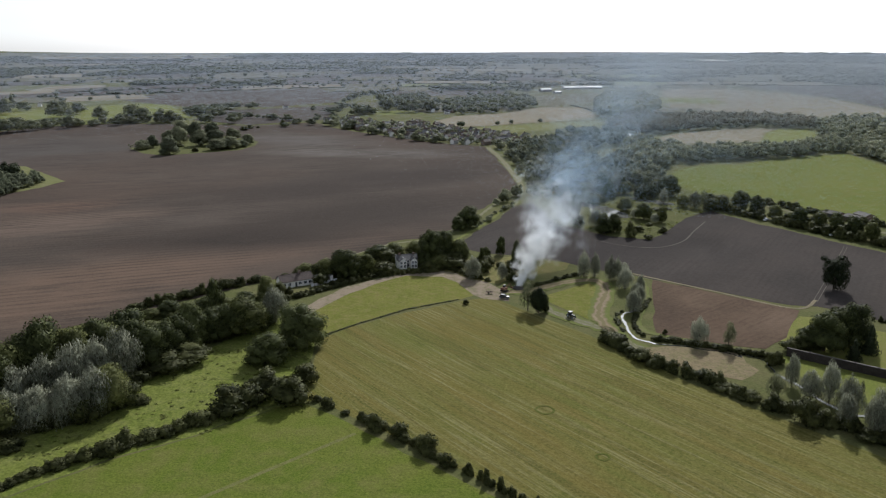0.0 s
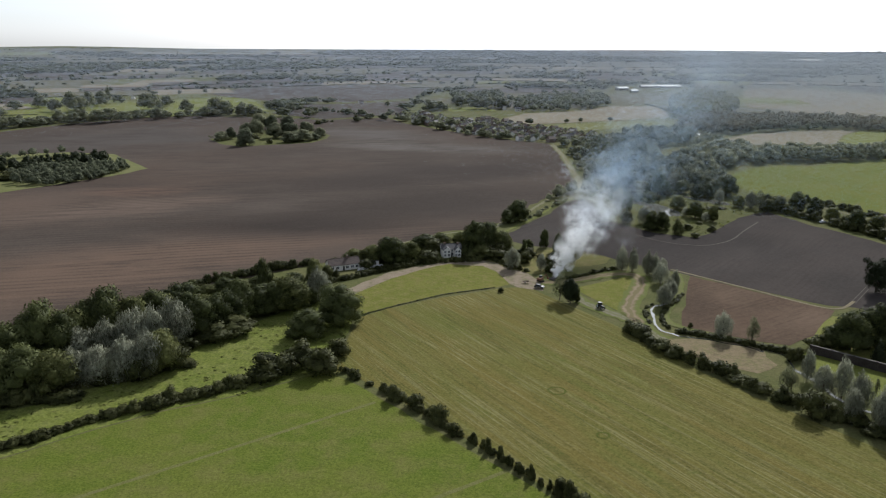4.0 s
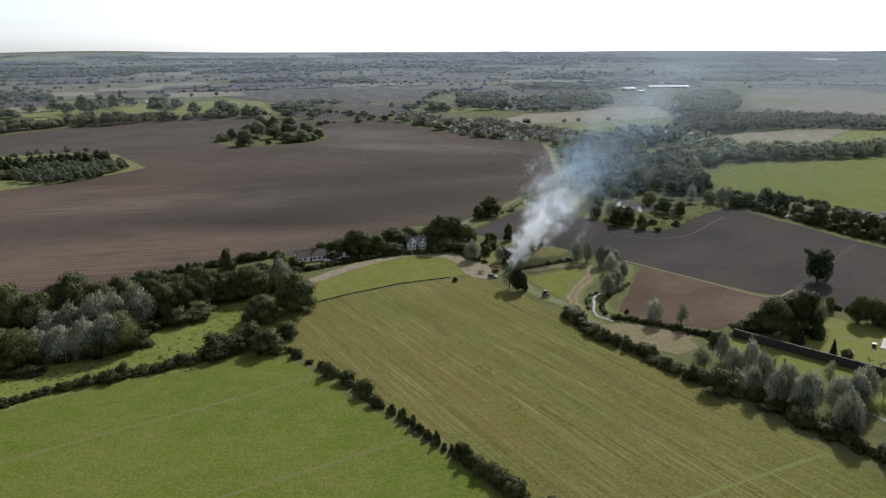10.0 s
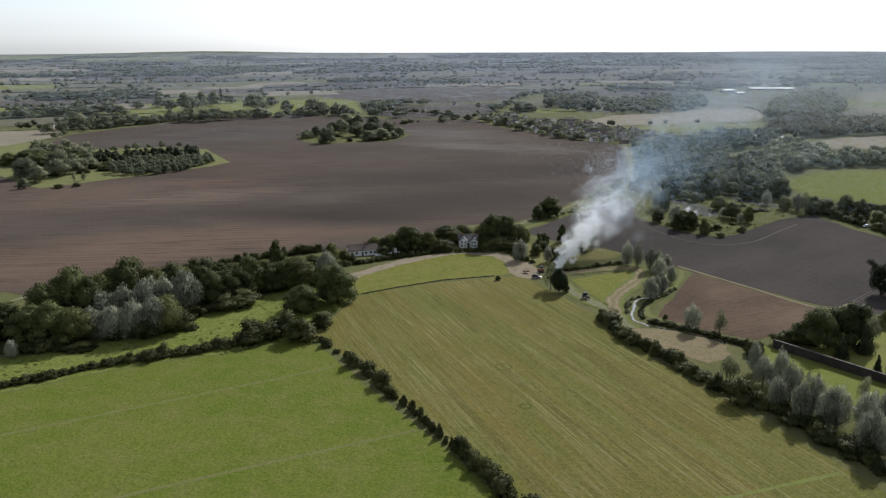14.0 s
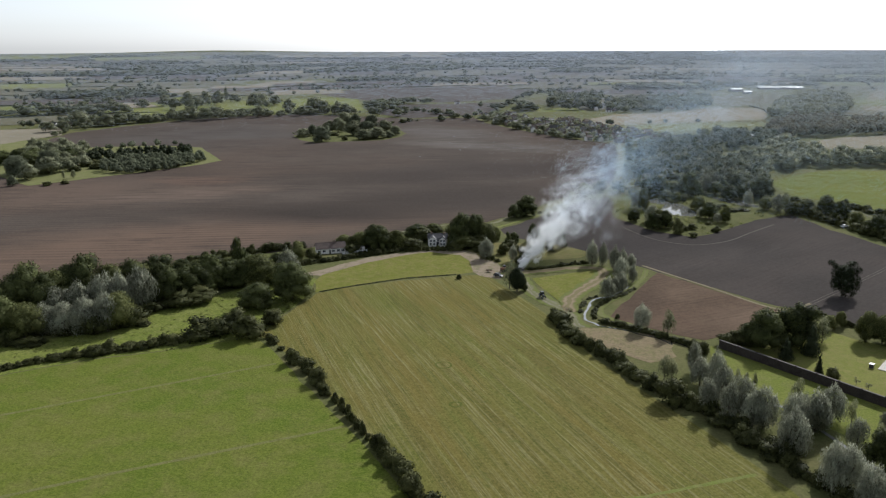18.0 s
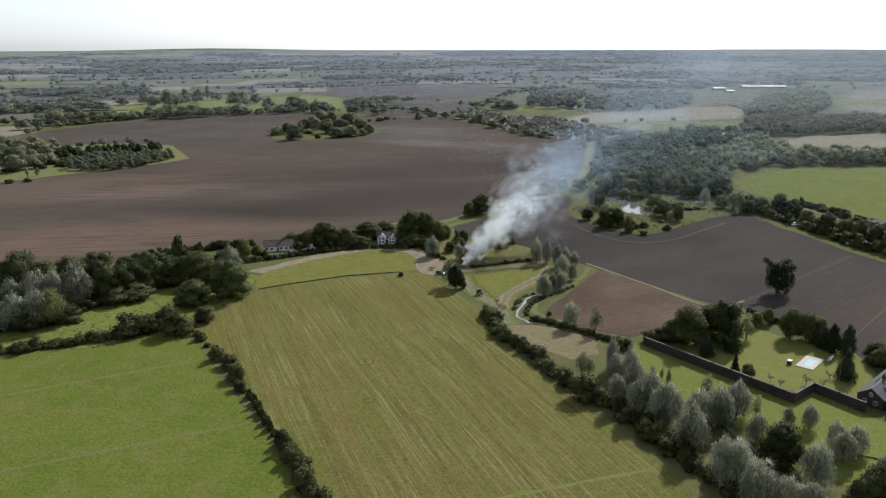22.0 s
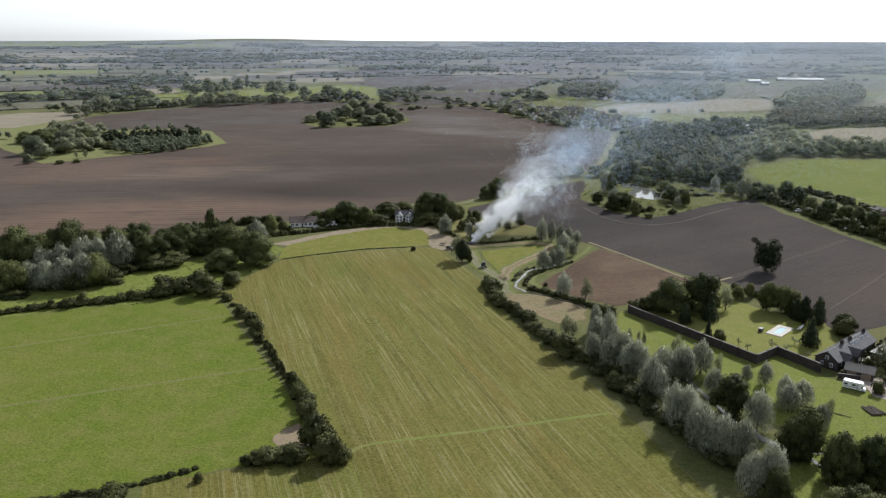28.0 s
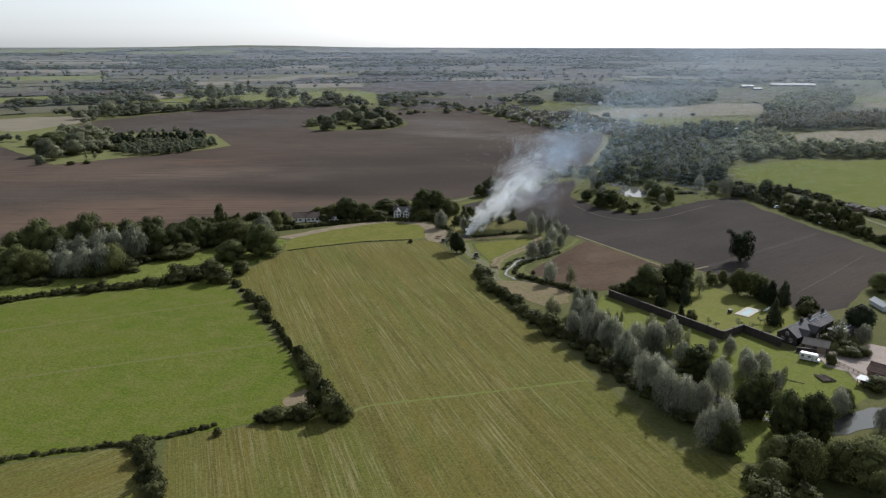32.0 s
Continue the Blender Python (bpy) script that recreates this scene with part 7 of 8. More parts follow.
def bungalow():
    root = root_at("bungalow", -64.6, 318.2, -59, "long white bungalow with a brown tiled roof", "house")
    range_of(root, 6.5, -7.2, 7.2, 2.7, 4.9, M["white_render"], M["old_tile"])
    for y in (-5.8, -3.4, 1.2, 3.6, 5.8):
        window(root, 3.25, y, 0.9, 1.3, 1.1, 1)
        window(root, -3.25, y, 0.9, 1.3, 1.1, -1)
    part("door", boxed(3.2, 3.34, -0.95, -0.05, 0, 2.05), M["dark_paint"], root, "dark front door")
    chimney(root, 0, 2.2, 4.2, 6.0, M["brick"])
    flat = root_at("outbuilding", -53.2, 324.6, -50, "low white flat-roofed outbuilding beside the bungalow", "outbuilding")
    part("wall", boxed(-2.4, 2.4, -3.6, 3.6, -0.3, 2.3), M["white_render"], flat)
    part("roof", boxed(-2.6, 2.6, -3.8, 3.8, 2.3, 2.5, bevel=0.04), M["coping"], flat)
    window(flat, 2.4, -1.2, 0.9, 1.2, 1.0, 1)
    part("door", boxed(2.36, 2.47, 1.2, 2.1, 0, 2.0), M["timber"], flat)
    fence = root_at("fence", -57.0, 315.0, 40, "white panel fence before the bungalow", "fence")
    for k in range(7):
        part("panel", boxed(k * 1.9, k * 1.9 + 1.8, -0.03, 0.03, 0.05, 1.3), M["white_paint"], fence)
        part("post", boxed(k * 1.9 - 0.08, k * 1.9 + 0.02, -0.05, 0.05, -0.2, 1.4), M["timber"], fence)


bungalow()


def stone_house():
    root = root_at("farmhouse", 187.5, 224.0, -31, "rambling stone farmhouse with slate roofs", "house")
    range_of(root, 7.0, -17.5, 10, 3.0, 5.4, M["old_brick"], M["slate"])
    for y in (-14.5, -9.5, -5.5, -1.5, 3.0, 7.0):
        window(root, -3.5, y, 0.8, 1.1, 1.4, -1)
        window(root, 3.5, y, 0.8, 1.1, 1.4, 1)
    window(root, -1.4, -17.5, 0.8, 0.9, 1.2, -2)
    window(root, 1.4, -17.5, 0.8, 0.9, 1.2, -2)
    window(root, 0, -17.5, 3.1, 0.8, 1.0, -2)
    pitch = math.atan2(2.4, 3.5)
    for side, y0, y1 in ((-1, -10.5, -5.5), (-1, -1.0, 5.0), (1, -4.0, 1.5), (1, 4.0, 8.0)):
        # rooflights let into the slope, in a pale lead frame
        light = part("rooflight", boxed(-0.55, 0.55, y0, y1, 0.0, 0.10, bevel=0.02), M["sheet"], root, "long pale-framed rooflight")
        light.matrix_local = pose(side * 1.25, 0, 5.4 - 1.25 * 2.4 / 3.5 + 0.26, 0, side * math.degrees(pitch), 0)
        for k in range(3):
            a = y0 + 0.1 + k * (y1 - y0 - 0.1) / 3
            part("pane", boxed(-0.45, 0.45, a, a + (y1 - y0) / 3 - 0.13, 0.10, 0.12), M["glass"], light)
    for y, z in ((-8.0, 6.9), (-2.0, 6.6), (8.0, 6.7)):
        chimney(root, 0, y, 4.8, z, M["old_brick"])
    part("door", boxed(-3.62, -3.48, -3.9, -2.9, 0, 2.05), M["timber"], root)
    for y in (-12.6, -6.2):
        part("wall", gable_front(y, 4.2, 5.2, 2.9, 4.6), M["old_brick"], root)
        for s in (-1, 1):
            part("roof", gable_slope(y, 4.2, s, 5.4, 2.9, 4.6), M["slate"], root)
        window(root, 5.2, y, 0.8, 1.2, 1.3, 1)
    terrace = part("terrace", boxed(3.5, 8.2, -4.0, 2.0, -0.2, 0.14), M["paving"], root, "pale paved terrace")
    side = root_at("house_extension", 197.6, 223.6, -31, "low extension with skylights and white frames", "house")
    part("wall", boxed(-2.6, 2.6, -5.5, 5.5, -0.3, 2.7), M["old_brick"], side)
    part("roof", boxed(-2.9, 2.9, -5.8, 5.8, 2.7, 2.92, bevel=0.05), M["slate"], side)
    for y in (-3.6, -0.4, 2.8):
        light = part("skylight", boxed(-1.1, 1.1, y - 1.0, y + 1.0, 2.9, 3.15, bevel=0.03), M["white_paint"], side)
        part("pane", boxed(-0.95, 0.95, y - 0.85, y + 0.85, 3.14, 3.18), M["glass"], light)
    for y in (-4.0, 0.0, 4.0):
        window(side, 2.6, y, 0.7, 1.6, 1.4, 1)
    shed = root_at("garage", 187.4, 206.2, 75, "low stone garage with a brown roof", "garage")
    range_of(shed, 5.6, -3.8, 3.8, 2.3, 3.6, M["old_brick"], M["coping"])
    for y in (-1.9, 1.9):
        part("garage_door", boxed(-2.92, -2.78, y - 1.3, y + 1.3, 0, 2.1), M["timber"], shed)
    wall = root_at("yard_wall", 181.0, 202.5, 0, "low brick yard wall beside the garage", "wall")
    part("wall_section", boxed(0, 6.0, -0.2, 0.2, -0.3, 1.5), M["old_brick"], wall)
    part("coping", boxed(-0.1, 6.1, -0.28, 0.28, 1.5, 1.62, bevel=0.03), M["coping"], wall)


stone_house()


def garden_wall():
    pts = [(115.6, 239.1), (158.2, 205.6), (164.8, 215.1), (176.5, 204.8)]
    root = new("garden_wall")
    root.matrix_world = Matrix.Translation((115.6, 239.1, ground_z(115.6, 239.1)))
    tagged(root, "tall weathered brick garden wall with stone coping", "wall")
    base = root.matrix_world.translation
    for (x0, y0), (x1, y1) in zip(pts, pts[1:]):
        length, turn = math.hypot(x1 - x0, y1 - y0), math.degrees(math.atan2(y1 - y0, x1 - x0))
        count = max(1, round(length / 7))
        for k in range(count):
            a, b = k * length / count, (k + 1) * length / count
            m = Matrix.Translation((x0 - base.x, y0 - base.y, 0)) @ pose(0, 0, 0, 0, 0, turn)
            for name, bm, mat in (("wall_section", boxed(a, b, -0.24, 0.24, -0.5, 2.85), M["old_brick"]), ("coping", boxed(a, b, -0.34, 0.34, 2.85, 3.02, bevel=0.04), M["coping"]), ("pier", boxed(a - 0.3, a + 0.3, -0.36, 0.36, -0.5, 3.1, bevel=0.03), M["old_brick"])):
                part(name, bm, mat, root).matrix_local = m


garden_wall()


def swimming_pool():
    root = root_at("swimming_pool", 167.4, 237.6, 63.5, "small turquoise swimming pool with pale paving", "pool", lift=0.16)
    part("water", boxed(-3.4, 3.4, -1.2, 1.2, 0.0, 0.06), M["pool_water"], root, "turquoise pool water")
    for k in range(11):
        for y0, y1 in ((-2.7, -1.2), (1.2, 2.7)):
            part("slab", boxed(-5.5 + k, -4.53 + k, y0 + 0.01, y1 - 0.01, -0.1, 0.12), M["paving"], root)
    for x0, x1 in ((-5.5, -3.4), (3.4, 5.5)):
        for y in (-1.2, -0.4, 0.4):
            part("slab", boxed(x0 + 0.01, x1 - 0.01, y + 0.01, y + 0.78, -0.1, 0.12), M["paving"], root)
    house = root_at("pump_house", 161.0, 235.0, 63, "small dark box beside the pool", "box")
    part("body", boxed(-0.8, 0.8, -0.6, 0.6, -0.1, 1.3, bevel=0.04), M["dark_paint"], house)
    part("lid", boxed(-0.9, 0.9, -0.7, 0.7, 1.3, 1.4, bevel=0.03), M["dark_paint"], house)
    for x, y in ((174.6, 243.4), (173.8, 241.2)):
        bed = root_at("sun_lounger", x, y, 40, "white sun lounger beside the pool", "lounger", "loungers", 0.1)
        part("seat", boxed(-0.9, 0.4, -0.33, 0.33, 0.3, 0.38, bevel=0.02), M["white_paint"], bed)
        part("backrest", prism(bmesh.new(), [(0.4, 0.3), (1.0, 0.75), (0.97, 0.82), (0.37, 0.38)], -0.33, 0.33), M["white_paint"], bed)
        for lx in (-0.8, 0.3):
            for ly in (-0.28, 0.28):
                part("leg", boxed(lx - 0.03, lx + 0.03, ly - 0.03, ly + 0.03, 0, 0.3), M["white_paint"], bed)


swimming_pool()


def wheel(root, x, y, r, wide):
    t = part("wheel", rod(bmesh.new(), (x, y - wide / 2, r), (x, y + wide / 2, r), r, 14), M["rubber"], root)
    part("rim", rod(bmesh.new(), (x, y - wide / 2 - 0.01, r), (x, y + wide / 2 + 0.01, r), r * 0.55, 10), M["sheet"], t)


def motorhome():
    root = root_at("motorhome", 184.3, 195.4, -17.5, "white coachbuilt motorhome parked on grass", "motorhome", lift=0.1)
    root.matrix_world = root.matrix_world @ Matrix.Scale(0.86, 4)
    profile = [(-3.4, 0.45), (1.7, 0.45), (1.9, 1.2), (2.75, 2.1), (2.6, 2.75), (2.2, 2.95), (-3.2, 2.95), (-3.45, 2.7)]
    part("body", prism(bmesh.new(), profile, -1.12, 1.12), M["white_paint"], root)
    part("cab", prism(bmesh.new(), [(1.7, 0.4), (3.45, 0.4), (3.5, 0.85), (3.35, 1.15), (2.7, 1.3), (2.1, 2.05), (1.7, 2.05)], -0.98, 0.98), M["white_paint"], root)
    part("windscreen", prism(bmesh.new(), [(2.68, 1.34), (2.72, 1.32), (2.22, 2.02), (2.16, 2.02)], -0.9, 0.9), M["glass"], root)
    for s in (-1, 1):
        part("cab_window", boxed(1.85, 2.5, s * 0.985, s * 1.0, 1.25, 1.85), M["glass"], root)
        part("side_window", boxed(-2.9, -1.9, s * 1.12, s * 1.14, 1.55, 2.2), M["glass"], root)
        part("side_window", boxed(-0.6, 0.5, s * 1.12, s * 1.14, 1.55, 2.2), M["glass"], root)
        part("stripe", boxed(-3.4, 1.7, s * 1.12, s * 1.13, 1.0, 1.16), M["dark_paint"], root, "dark side stripe")
        part("headlight", boxed(3.42, 3.52, s * 0.75 - 0.15, s * 0.75 + 0.15, 0.72, 0.95), M["sheet"], root)
        for x in (-1.9, 2.65):
            wheel(root, x, s * 0.92, 0.36, 0.24)
    part("entry_door", boxed(0.75, 1.4, -1.15, -1.12, 0.5, 2.4), M["sheet"], root)
    for x in (-2.3, 0.2):
        part("roof_vent", boxed(x - 0.3, x + 0.3, -0.3, 0.3, 2.94, 3.06, bevel=0.03), M["sheet"], root)
    part("bumper", boxed(3.35, 3.6, -0.95, 0.95, 0.35, 0.6, bevel=0.04), M["dark_paint"], root)


motorhome()


def yard_things():
    rng = random.Random(3)
    for k in range(6):
        x, y = 185.6 + k * 0.62, 181.2 + k * 0.28
        log = root_at("log", x, y, 118 + rng.uniform(-6, 6), "dark felled log lying on grass", "log", "felled logs", 0.1)
        part("trunk", rod(bmesh.new(), (-2.4, 0, 0.28), (2.2 + rng.uniform(0, 0.8), 0, 0.25), 0.28, 9, 0.2), M["bark"], log)
        part("cut_end", rod(bmesh.new(), (-2.42, 0, 0.28), (-2.4, 0, 0.28), 0.24, 9), M["timber"], log)
    for k in range(4):
        x, y = 171.5 + k * 2.2, 178.5 - k * 0.6
        pole = root_at("pole", x, y, -12 + rng.uniform(-8, 8), "thin fallen pole in the grass", "pole", "fallen poles", 0.1)
        part("shaft", rod(bmesh.new(), (-3, 0, 0.14), (3, 0, 0.12), 0.12, 7, 0.07), M["bark"], pole)
    shed = root_at("shed", 199.0, 180.2, -27, "open timber shed with a pale sheet roof", "shed")
    for x in (-3, 0, 3):
        for y in (-1.6, 1.6):
            part("post", boxed(x - 0.08, x + 0.08, y - 0.08, y + 0.08, -0.2, 2.2), M["timber"], shed)
    part("roof", prism(bmesh.new(), [(-3.4, 2.2), (3.4, 2.2), (3.4, 2.3), (-3.4, 2.3)], -2.1, 2.1), M["sheet"], shed, "pale corrugated roof")
    part("back_wall", boxed(-3, 3, 1.6, 1.7, 0, 2.2), M["rust"], shed)
    barn = root_at("outbuilding", 206.0, 187.0, 60, "low brick outbuilding beside the yard", "outbuilding")
    range_of(barn, 5.5, -6, 6, 2.4, 4.2, M["brick"], M["tile"])
    for y in (-3, 0, 3):
        window(barn, -2.75, y, 0.9, 1.0, 0.9, -1)
    gh = root_at("greenhouse", 215.8, 260.0, 20, "long white greenhouse on the lawn", "greenhouse")
    range_of(gh, 3.2, -4.5, 4.5, 1.7, 2.7, M["sheet"], M["sheet"])
    fence = root_at("timber_fence", 190.6, 197.4, -52, "weathered post and rail fence by the yard", "fence")
    for k in range(9):
        part("post", boxed(k * 1.8 - 0.06, k * 1.8 + 0.06, -0.06, 0.06, -0.3, 1.25), M["timber"], fence)
        if k < 8:
            for z in (0.45, 0.8, 1.12):
                part("rail", boxed(k * 1.8 + 0.06, (k + 1) * 1.8 - 0.06, -0.025, 0.025, z - 0.05, z + 0.05), M["timber"], fence)
    for x, y, t in ((243, 441, 20), (252, 447, 10), (236, 452, 30)):
        s = root_at("farm_shed", x, y, t, "pale-roofed shed beyond the far hedge", "shed", "far sheds")
        range_of(s, 7, -5, 5, 2.6, 3.8, M["brick"], M["coping"])
        part("door", boxed(-3.62, -3.48, -1.5, 1.5, 0, 2.3), M["dark_paint"], s)


yard_things()


def car(x, y, turn, paint, label):
    root = root_at("car", x, y, turn, label, "car", lift=0.24)
    bm = prism(bmesh.new(), [(-2.1, 0.3), (2.1, 0.3), (2.15, 0.7), (1.9, 0.85), (1.0, 0.95), (-1.9, 0.98), (-2.15, 0.75)], -0.86, 0.86)
    part("body", bm, paint, root)
    part("cabin", prism(bmesh.new(), [(-1.85, 0.97), (0.95, 0.95), (0.3, 1.45), (-1.5, 1.48)], -0.74, 0.74), M["glass"], root)
    part("roof", boxed(-1.45, 0.3, -0.7, 0.7, 1.46, 1.53, bevel=0.03), paint, root)
    for s in (-1, 1):
        part("headlight", boxed(2.08, 2.17, s * 0.62 - 0.15, s * 0.62 + 0.15, 0.58, 0.72), M["sheet"], root)
        for wx in (-1.3, 1.3):
            wheel(root, wx, s * 0.78, 0.31, 0.2)


def tractor(x, y, turn):
    root = root_at("tractor", x, y, turn, "small dark tractor on the stony track", "tractor", lift=0.26)
    part("bonnet", boxed(0.2, 1.9, -0.36, 0.36, 0.7, 1.35, bevel=0.06), M["dark_paint"], root)
    part("cab", prism(bmesh.new(), [(-1.2, 0.8), (0.2, 0.8), (0.1, 2.2), (-1.1, 2.25)], -0.62, 0.62), M["glass"], root)
    part("cab_roof", boxed(-1.3, 0.3, -0.72, 0.72, 2.22, 2.34, bevel=0.04), M["dark_paint"], root)
    part("exhaust", rod(bmesh.new(), (0.9, 0.3, 1.3), (0.9, 0.3, 2.1), 0.05), M["rust"], root)
    for s in (-1, 1):
        wheel(root, -0.8, s * 0.78, 0.75, 0.42)
        wheel(root, 1.5, s * 0.66, 0.45, 0.3)
        part("mudguard", boxed(-1.35, -0.2, s * 0.55, s * 0.98, 1.48, 1.56, bevel=0.03), M["dark_paint"], root)


def digger(x, y, turn):
    root = root_at("excavator", x, y, turn, "dark tracked excavator beside the fire", "excavator", lift=0.2)
    for s in (-1, 1):
        part("track", boxed(-1.5, 1.5, s * 0.95 - 0.25, s * 0.95 + 0.25, 0, 0.7, bevel=0.2), M["rubber"], root)
    part("body", boxed(-1.5, 0.9, -1.0, 1.0, 0.85, 1.75, bevel=0.1), M["rust"], root)
    cab = part("cab", boxed(-0.2, 1.1, 0.1, 1.0, 1.2, 2.6, bevel=0.06), M["dark_paint"], root)
    part("pane", boxed(1.1, 1.13, 0.2, 0.9, 1.5, 2.5), M["glass"], cab)
    part("boom", rod(bmesh.new(), (0.8, -0.2, 1.5), (2.8, -0.2, 3.0), 0.2, 6, 0.16), M["rust"], root)
    arm = part("arm", rod(bmesh.new(), (2.8, -0.2, 3.0), (4.0, -0.2, 1.3), 0.15, 6, 0.12), M["rust"], root)
    part("bucket", prism(bmesh.new(), [(3.7, 0.6), (4.3, 0.5), (4.4, 1.2), (3.9, 1.35)], -0.6, 0.2), M["rust"], arm)


def trailer(x, y, turn):
    root = root_at("trailer", x, y, turn, "small flat brown farm trailer on bare earth", "trailer", lift=0.2)
    root.matrix_world = root.matrix_world @ Matrix.Scale(0.66, 4)
    part("bed", boxed(-2.2, 2.2, -1.0, 1.0, 0.8, 0.95, bevel=0.02), M["timber"], root)
    part("drawbar", rod(bmesh.new(), (2.2, 0, 0.75), (3.6, 0, 0.5), 0.07), M["rust"], root)
    for s in (-1, 1):
        part("side_board", boxed(-2.2, 2.2, s * 1.0 - 0.03, s * 1.0 + 0.03, 0.95, 1.3), M["timber"], root)
        wheel(root, -0.5, s * 0.85, 0.4, 0.25)


car(191.6, 442.5, 40, M["white_paint"], "white van parked behind the field hedge")
car(212.3, 405.0, 15, M["white_paint"], "white car parked in the far yard")
car(215.7, 401.1, 60, M["white_paint"], "pale car parked in the far yard")
car(25.3, 299.5, -20, M["dark_paint"], "dark car parked beside the bonfire")
digger(26.0, 308.5, 40)
trailer(19.5, 305.8, 10)
tractor(48.9, 276.1, -55)


def bonfire():
    rng = np.random.default_rng(9)
    root = root_at("bonfire", 32.1, 312.7, 0, "smouldering heap of charred branches and ash", "bonfire")
    base, ft = ICO[2]
    heap = bmesh.new()
    vs = [heap.verts.new((p[0] * 2.6 * k, p[1] * 2.2 * k, max(-0.1, p[2]) * 1.3 * k)) for p, k in zip(base, rng.uniform(0.8, 1.15, len(base)))]
    for a, b, c in ft:
        heap.faces.new((vs[a], vs[b], vs[c]))
    part("ash_heap", heap, M["ash"], root)
    for _ in range(22):
        a, r, t = rng.uniform(0, 6.28), rng.uniform(0.2, 2.2), rng.uniform(0, 6.28)
        p = Vector((r * math.cos(a), r * math.sin(a), rng.uniform(0.4, 1.2)))
        part("branch", rod(bmesh.new(), p, p + Vector((1.6 * math.cos(t), 1.6 * math.sin(t), rng.uniform(-0.3, 0.6))), 0.09, 6, 0.04), M["ash"], root)


bonfire()


def village_houses():
    rng = random.Random(21)
    first = []
    for wall, roof, label, w, d in (("white_render", "slate", "white village house with a slate roof", 5.5, 4), ("brick", "old_tile", "brick village house with a brown tiled roof", 6, 4.5), ("brick", "slate", "brick village house with a grey roof", 5.5, 5), ("white_render", "old_tile", "pale rendered house with a dark tiled roof", 5.5, 3.5)):
        root = root_at("village_house", 0, 0, 0, label, "house", "village houses")
        range_of(root, w, -d, d, 3.8, 6.0, M[wall], M[roof])
        for y in (-d * 0.6, 0, d * 0.6):
            for z in (0.7, 2.5):
                part("window", boxed(-w / 2 - 0.06, -w / 2 + 0.02, y - 0.6, y + 0.6, z, z + 1.1), M["glass"], root)
        chimney(root, 0, d * 0.7, 5.2, 7.2, M["brick"])
        first.append(root)
    spots = [(x, y) for x, y, _, _ in scatter(VILLAGE_AREA, 17, 1, 1, 31)] + [(x, y) for x, y, _, _ in scatter(VILLAGE_B, 27, 1, 1, 32)]
    spots += [(60, 1340), (90, 1300), (120, 1330), (-396, 520), (-683, 1175), (-651, 1252), (-560, 1150), (-250, 1230), (-640, 760), (-625, 770), (20, 1380), (45, 1250)]
    for i, (x, y) in enumerate(spots):
        m = pose(x, y, ground_z(x, y), 0, 0, rng.choice((20, 35, 110, 125)) + rng.uniform(-8, 8))
        if i < 4:
            first[i].matrix_world = m
        else:
            copy_thing(first[rng.choice((0, 0, 0, 1, 2, 3))], m)


village_houses()


def far_barns():
    for x, y, turn, length, wide, high, label in ((308, 1733, -80, 88, 16, 3.5, "very long white-roofed barn on the far rise"), (215, 1640, -60, 26, 12, 5, "small white far barn"), (232, 1580, -60, 16, 9, 4, "small white far barn"), (190, 850, 70, 34, 9, 4, "low pale-roofed workshop by the wood"), (-1260, 3900, 20, 150, 40, 7, "long pale glasshouses near the horizon"), (1130, 3300, 60, 120, 30, 7, "long pale glasshouses near the horizon")):
        root = root_at("barn", x, y, turn, label, "barn", "far barns")
        range_of(root, wide, -length / 2, length / 2, high, high + wide * 0.16, M["coping"], M["sheet"], over=0.8)
        for k in range(3):
            part("door", boxed(-wide / 2 - 0.1, -wide / 2 + 0.05, (k - 1) * length * 0.3 - 2, (k - 1) * length * 0.3 + 2, 0, high * 0.7), M["dark_paint"], root)


far_barns()


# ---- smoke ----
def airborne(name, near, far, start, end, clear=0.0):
    """Fine drifting specks that scatter light both ways; one colour at the fire, another downwind, with the blue of
    thin smoke and haze put in.
    """
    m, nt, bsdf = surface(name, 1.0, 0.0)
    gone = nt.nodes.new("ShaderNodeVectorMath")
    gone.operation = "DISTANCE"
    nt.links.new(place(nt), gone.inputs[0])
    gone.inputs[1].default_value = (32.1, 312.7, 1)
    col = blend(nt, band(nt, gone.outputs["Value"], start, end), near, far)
    nt.links.new(col, bsdf.inputs["Base Color"])
    thin = nt.nodes.new("ShaderNodeBsdfTranslucent")
    nt.links.new(col, thin.inputs["Color"])
    mix = nt.nodes.new("ShaderNodeMixShader")
    mix.inputs[0].default_value = 0.85
    nt.links.new(bsdf.outputs[0], mix.inputs[1])
    nt.links.new(thin.outputs[0], mix.inputs[2])
    if clear:
        gap = nt.nodes.new("ShaderNodeBsdfTransparent")
        both = nt.nodes.new("ShaderNodeMixShader")
        both.inputs[0].default_value = clear
        nt.links.new(mix.outputs[0], both.inputs[1])
        nt.links.new(gap.outputs[0], both.inputs[2])
        mix = both
    nt.links.new(mix.outputs[0], nt.nodes["Material Output"].inputs["Surface"])
    return m


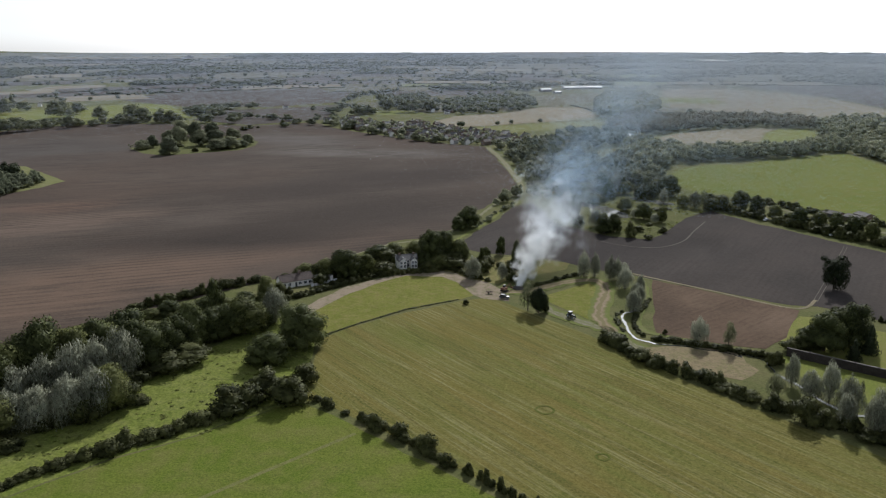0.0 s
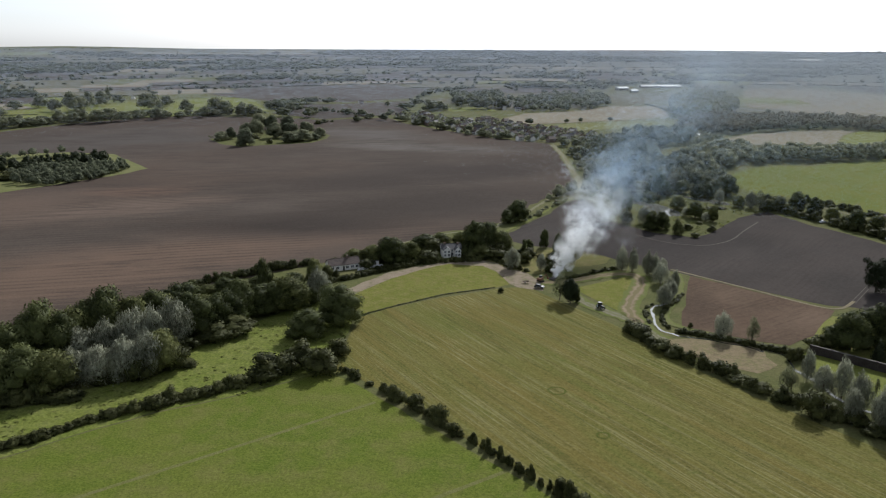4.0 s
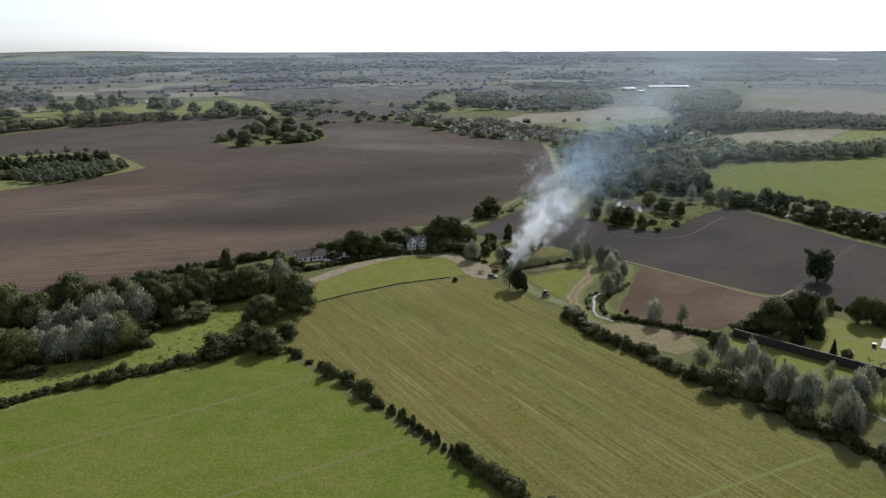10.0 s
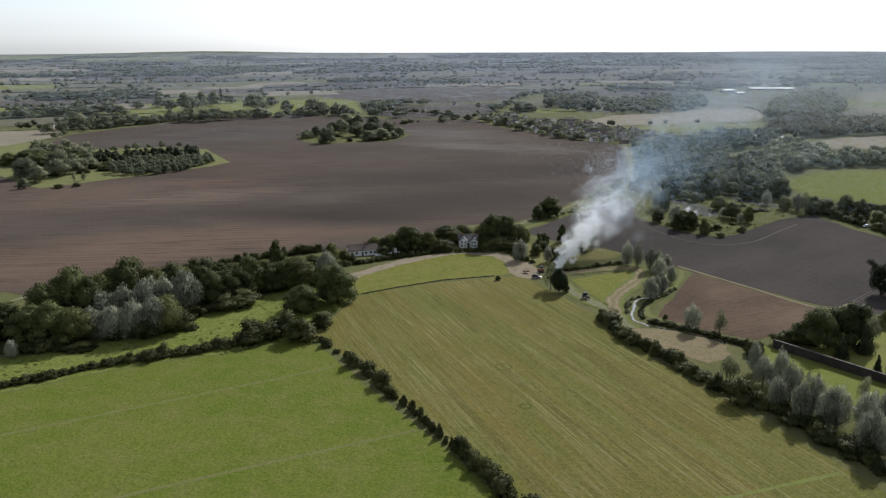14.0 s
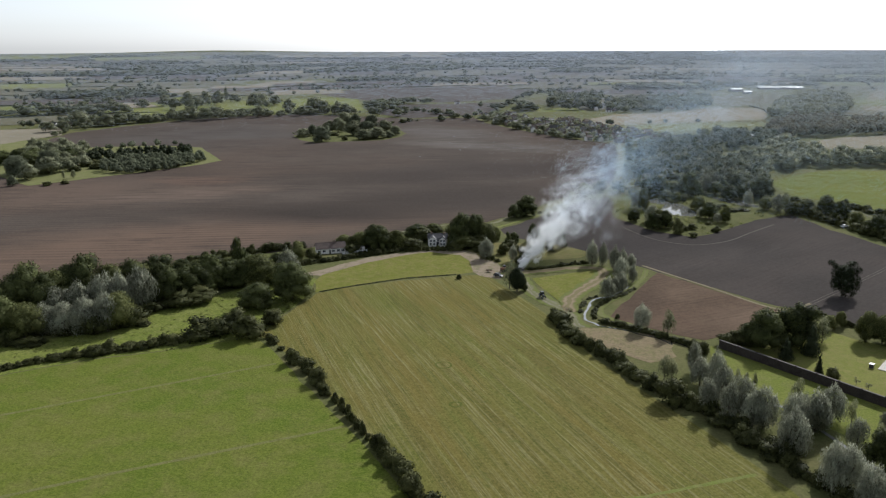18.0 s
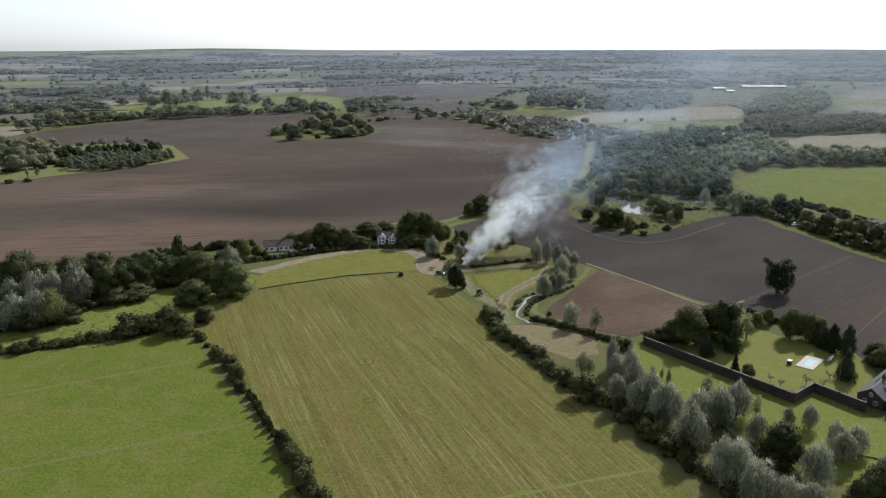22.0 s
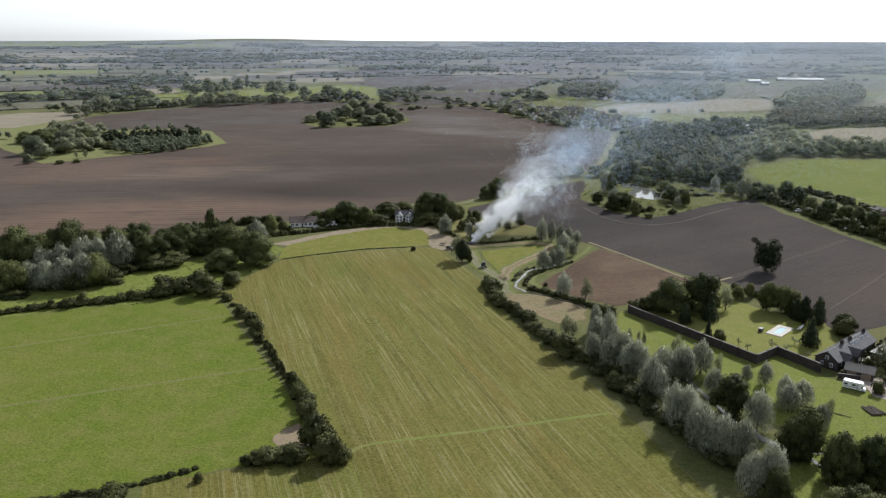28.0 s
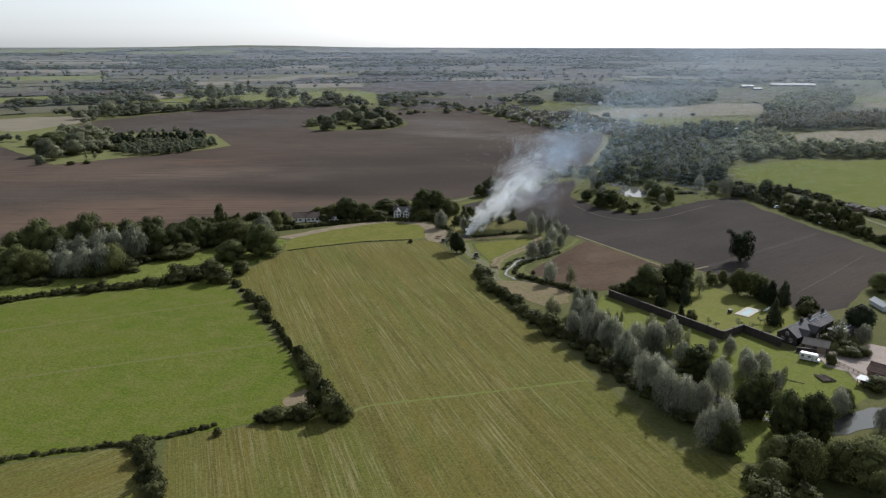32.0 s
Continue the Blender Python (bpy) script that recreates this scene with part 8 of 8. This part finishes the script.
def specks(name, p, rng, material, label, category):
    """Hair-fine shreds of smoke round points with a size each, lying every way."""
    n = len(p)
    along = unit(rng.normal(size=(n, 3)) + np.array([0.35, 0.75, 0.4])) * (3.4 * p[:, 3])[:, None]
    top = unit(np.cross(along, rng.normal(size=(n, 3)))) * (0.19 * p[:, 3])[:, None] + along * rng.uniform(-0.7, 0.7, (n, 1))
    verts = np.stack([p[:, :3] - along, p[:, :3] + along, p[:, :3] + top], 1)
    ob = new(name, fast_mesh(name, verts.reshape(-1, 3), np.arange(3 * n).reshape(-1, 3), material))
    return tagged(ob, label, category, kind="stuff")


def wisps(name, p, length, thick, lean, rng, material, label, category):
    """Hair-thin level shreds standing in for haze and thin smoke, all lit alike from above."""
    n = len(p)
    way = np.arctan2(p[:, 0] - 80, p[:, 1] + 20) + rng.normal(size=n) * 0.06
    tilt = rng.normal(size=n) * lean
    along = np.column_stack([np.cos(way), -np.sin(way), tilt]) * (length * rng.uniform(0.4, 1.6, n))[:, None] / 2
    top = along * rng.uniform(-0.7, 0.7, (n, 1)) + np.array([0, 0, 1.0]) * (thick * rng.uniform(0.6, 1.4, n))[:, None]
    verts = np.stack([p - along, p + along, p + top], 1)
    ob = new(name, fast_mesh(name, verts.reshape(-1, 3), np.arange(3 * n).reshape(-1, 3), material, np.tile(np.array([0.0, 0.0, 1.0]), (3 * n, 1))))
    return tagged(ob, label, category, kind="stuff")


# blue scatter of thin smoke is put into the downwind colours
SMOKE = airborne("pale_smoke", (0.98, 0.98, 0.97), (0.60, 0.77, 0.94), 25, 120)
# bluish tone of distance haze, put into one flat colour
HAZE, haze_nodes, haze_bsdf = surface("haze_tint", 1.0, 0.0)
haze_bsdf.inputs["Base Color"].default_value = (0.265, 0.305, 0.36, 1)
# paler far colour also carries the bright haze over the woods
VEIL = airborne("blue_smoke_and_haze", (0.52, 0.70, 0.90), (0.66, 0.74, 0.83), 60, 500, 0.3)


def smoke():
    """A drifting column of billows, dense over the fire and thinning downwind."""
    rng = np.random.default_rng(12)
    fx, fy, drift = 32.1, 312.7, radians(24)
    ahead, across = np.array([np.sin(drift), np.cos(drift)]), np.array([np.cos(drift), -np.sin(drift)])
    billows = 410
    d = np.sort(np.concatenate([rng.gamma(1.5, 28.0, 160), rng.gamma(2.4, 62.0, 160), rng.gamma(9.0, 44.0, 90)]))
    girth = 0.7 + 0.335 * d**0.87 * np.where(d > 230, 0.62, 1.0)
    side = rng.normal(size=billows) * girth * 0.55
    lift = rng.normal(size=billows) * girth * 0.5
    radius = girth * rng.uniform(0.3, 0.7, billows) + 0.5
    count = (1650 * np.exp(-d / 210) * rng.uniform(0.5, 1.5, billows)).astype(int) * np.where(d < 75, 1, 2) + 200
    rows = []
    for k in range(billows):
        n = int(count[k] * (1.45 + 0.9 * math.exp(-d[k] / 45)))
        knots = rng.normal(size=(14, 3)) * 0.42
        loose = rng.uniform(0.12, 0.34, (14, 1))
        pick = rng.integers(0, 14, n)
        at = (knots[pick] + rng.normal(size=(n, 3)) * loose[pick]) * radius[k]
        dd = d[k] + at[:, 0] + 0.5 * at[:, 2]
        xy = np.array([fx, fy]) + dd[:, None] * ahead + (side[k] + at[:, 1])[:, None] * across
        z = 95.0 * (1 - np.exp(-max(d[k], 0.3) / 175)) + 1.0 + lift[k] + at[:, 2] * 0.85
        z = np.maximum(z, 0.8 + 0.03 * np.abs(dd))
        rows.append(np.column_stack([xy, z, (0.058 + 0.00019 * d[k] + 0.022 * math.exp(-d[k] / 25)) * rng.uniform(0.7, 1.4, n)]))
    thick = [row for row, far in zip(rows, d) if far < 75]
    thin = np.concatenate([row for row, far in zip(rows, d) if far >= 75])
    thin[:, 3] *= 0.95
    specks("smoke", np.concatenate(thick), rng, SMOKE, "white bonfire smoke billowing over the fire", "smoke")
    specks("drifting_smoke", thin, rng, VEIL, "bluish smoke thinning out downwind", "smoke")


smoke()


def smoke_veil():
    """Thin smoke spread far downwind, also standing in for bright haze over the woods; sized by distance from the
    camera, held under its horizon line.
    """
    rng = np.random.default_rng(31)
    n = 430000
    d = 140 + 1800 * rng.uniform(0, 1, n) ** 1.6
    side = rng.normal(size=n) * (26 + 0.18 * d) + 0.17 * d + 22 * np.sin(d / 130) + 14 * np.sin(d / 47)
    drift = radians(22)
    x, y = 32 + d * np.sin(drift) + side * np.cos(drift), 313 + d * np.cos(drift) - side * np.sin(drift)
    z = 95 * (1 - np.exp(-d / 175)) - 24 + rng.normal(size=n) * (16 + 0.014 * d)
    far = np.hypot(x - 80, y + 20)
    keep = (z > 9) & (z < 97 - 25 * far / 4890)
    wisps("smoke_veil", np.column_stack([x, y, z])[keep], 0.0046 * far[keep], 0.000040 * far[keep], 0.4, rng, VEIL, "thin blue smoke and haze stand-in over the far woods", "smoke")


smoke_veil()


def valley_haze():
    """Haze stand-in of bluish shreds: unnoticed over the near fields, a veil towards the horizon. Sized by distance
    from the camera, held under its horizon line, denser where the sunward air looks brighter.
    """
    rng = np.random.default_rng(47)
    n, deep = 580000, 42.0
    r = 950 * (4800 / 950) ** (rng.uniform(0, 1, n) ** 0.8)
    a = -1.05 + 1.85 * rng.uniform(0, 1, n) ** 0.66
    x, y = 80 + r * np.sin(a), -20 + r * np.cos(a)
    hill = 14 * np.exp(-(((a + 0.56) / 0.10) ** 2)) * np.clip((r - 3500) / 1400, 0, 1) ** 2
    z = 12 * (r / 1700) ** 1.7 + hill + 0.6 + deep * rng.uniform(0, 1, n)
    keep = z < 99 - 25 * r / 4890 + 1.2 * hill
    wisps("haze", np.column_stack([x, y, z])[keep], 0.0085 * r[keep], 0.000028 * r[keep], 0.012, rng, HAZE, "thin bluish shreds standing in for haze over the distant farmland", "haze")


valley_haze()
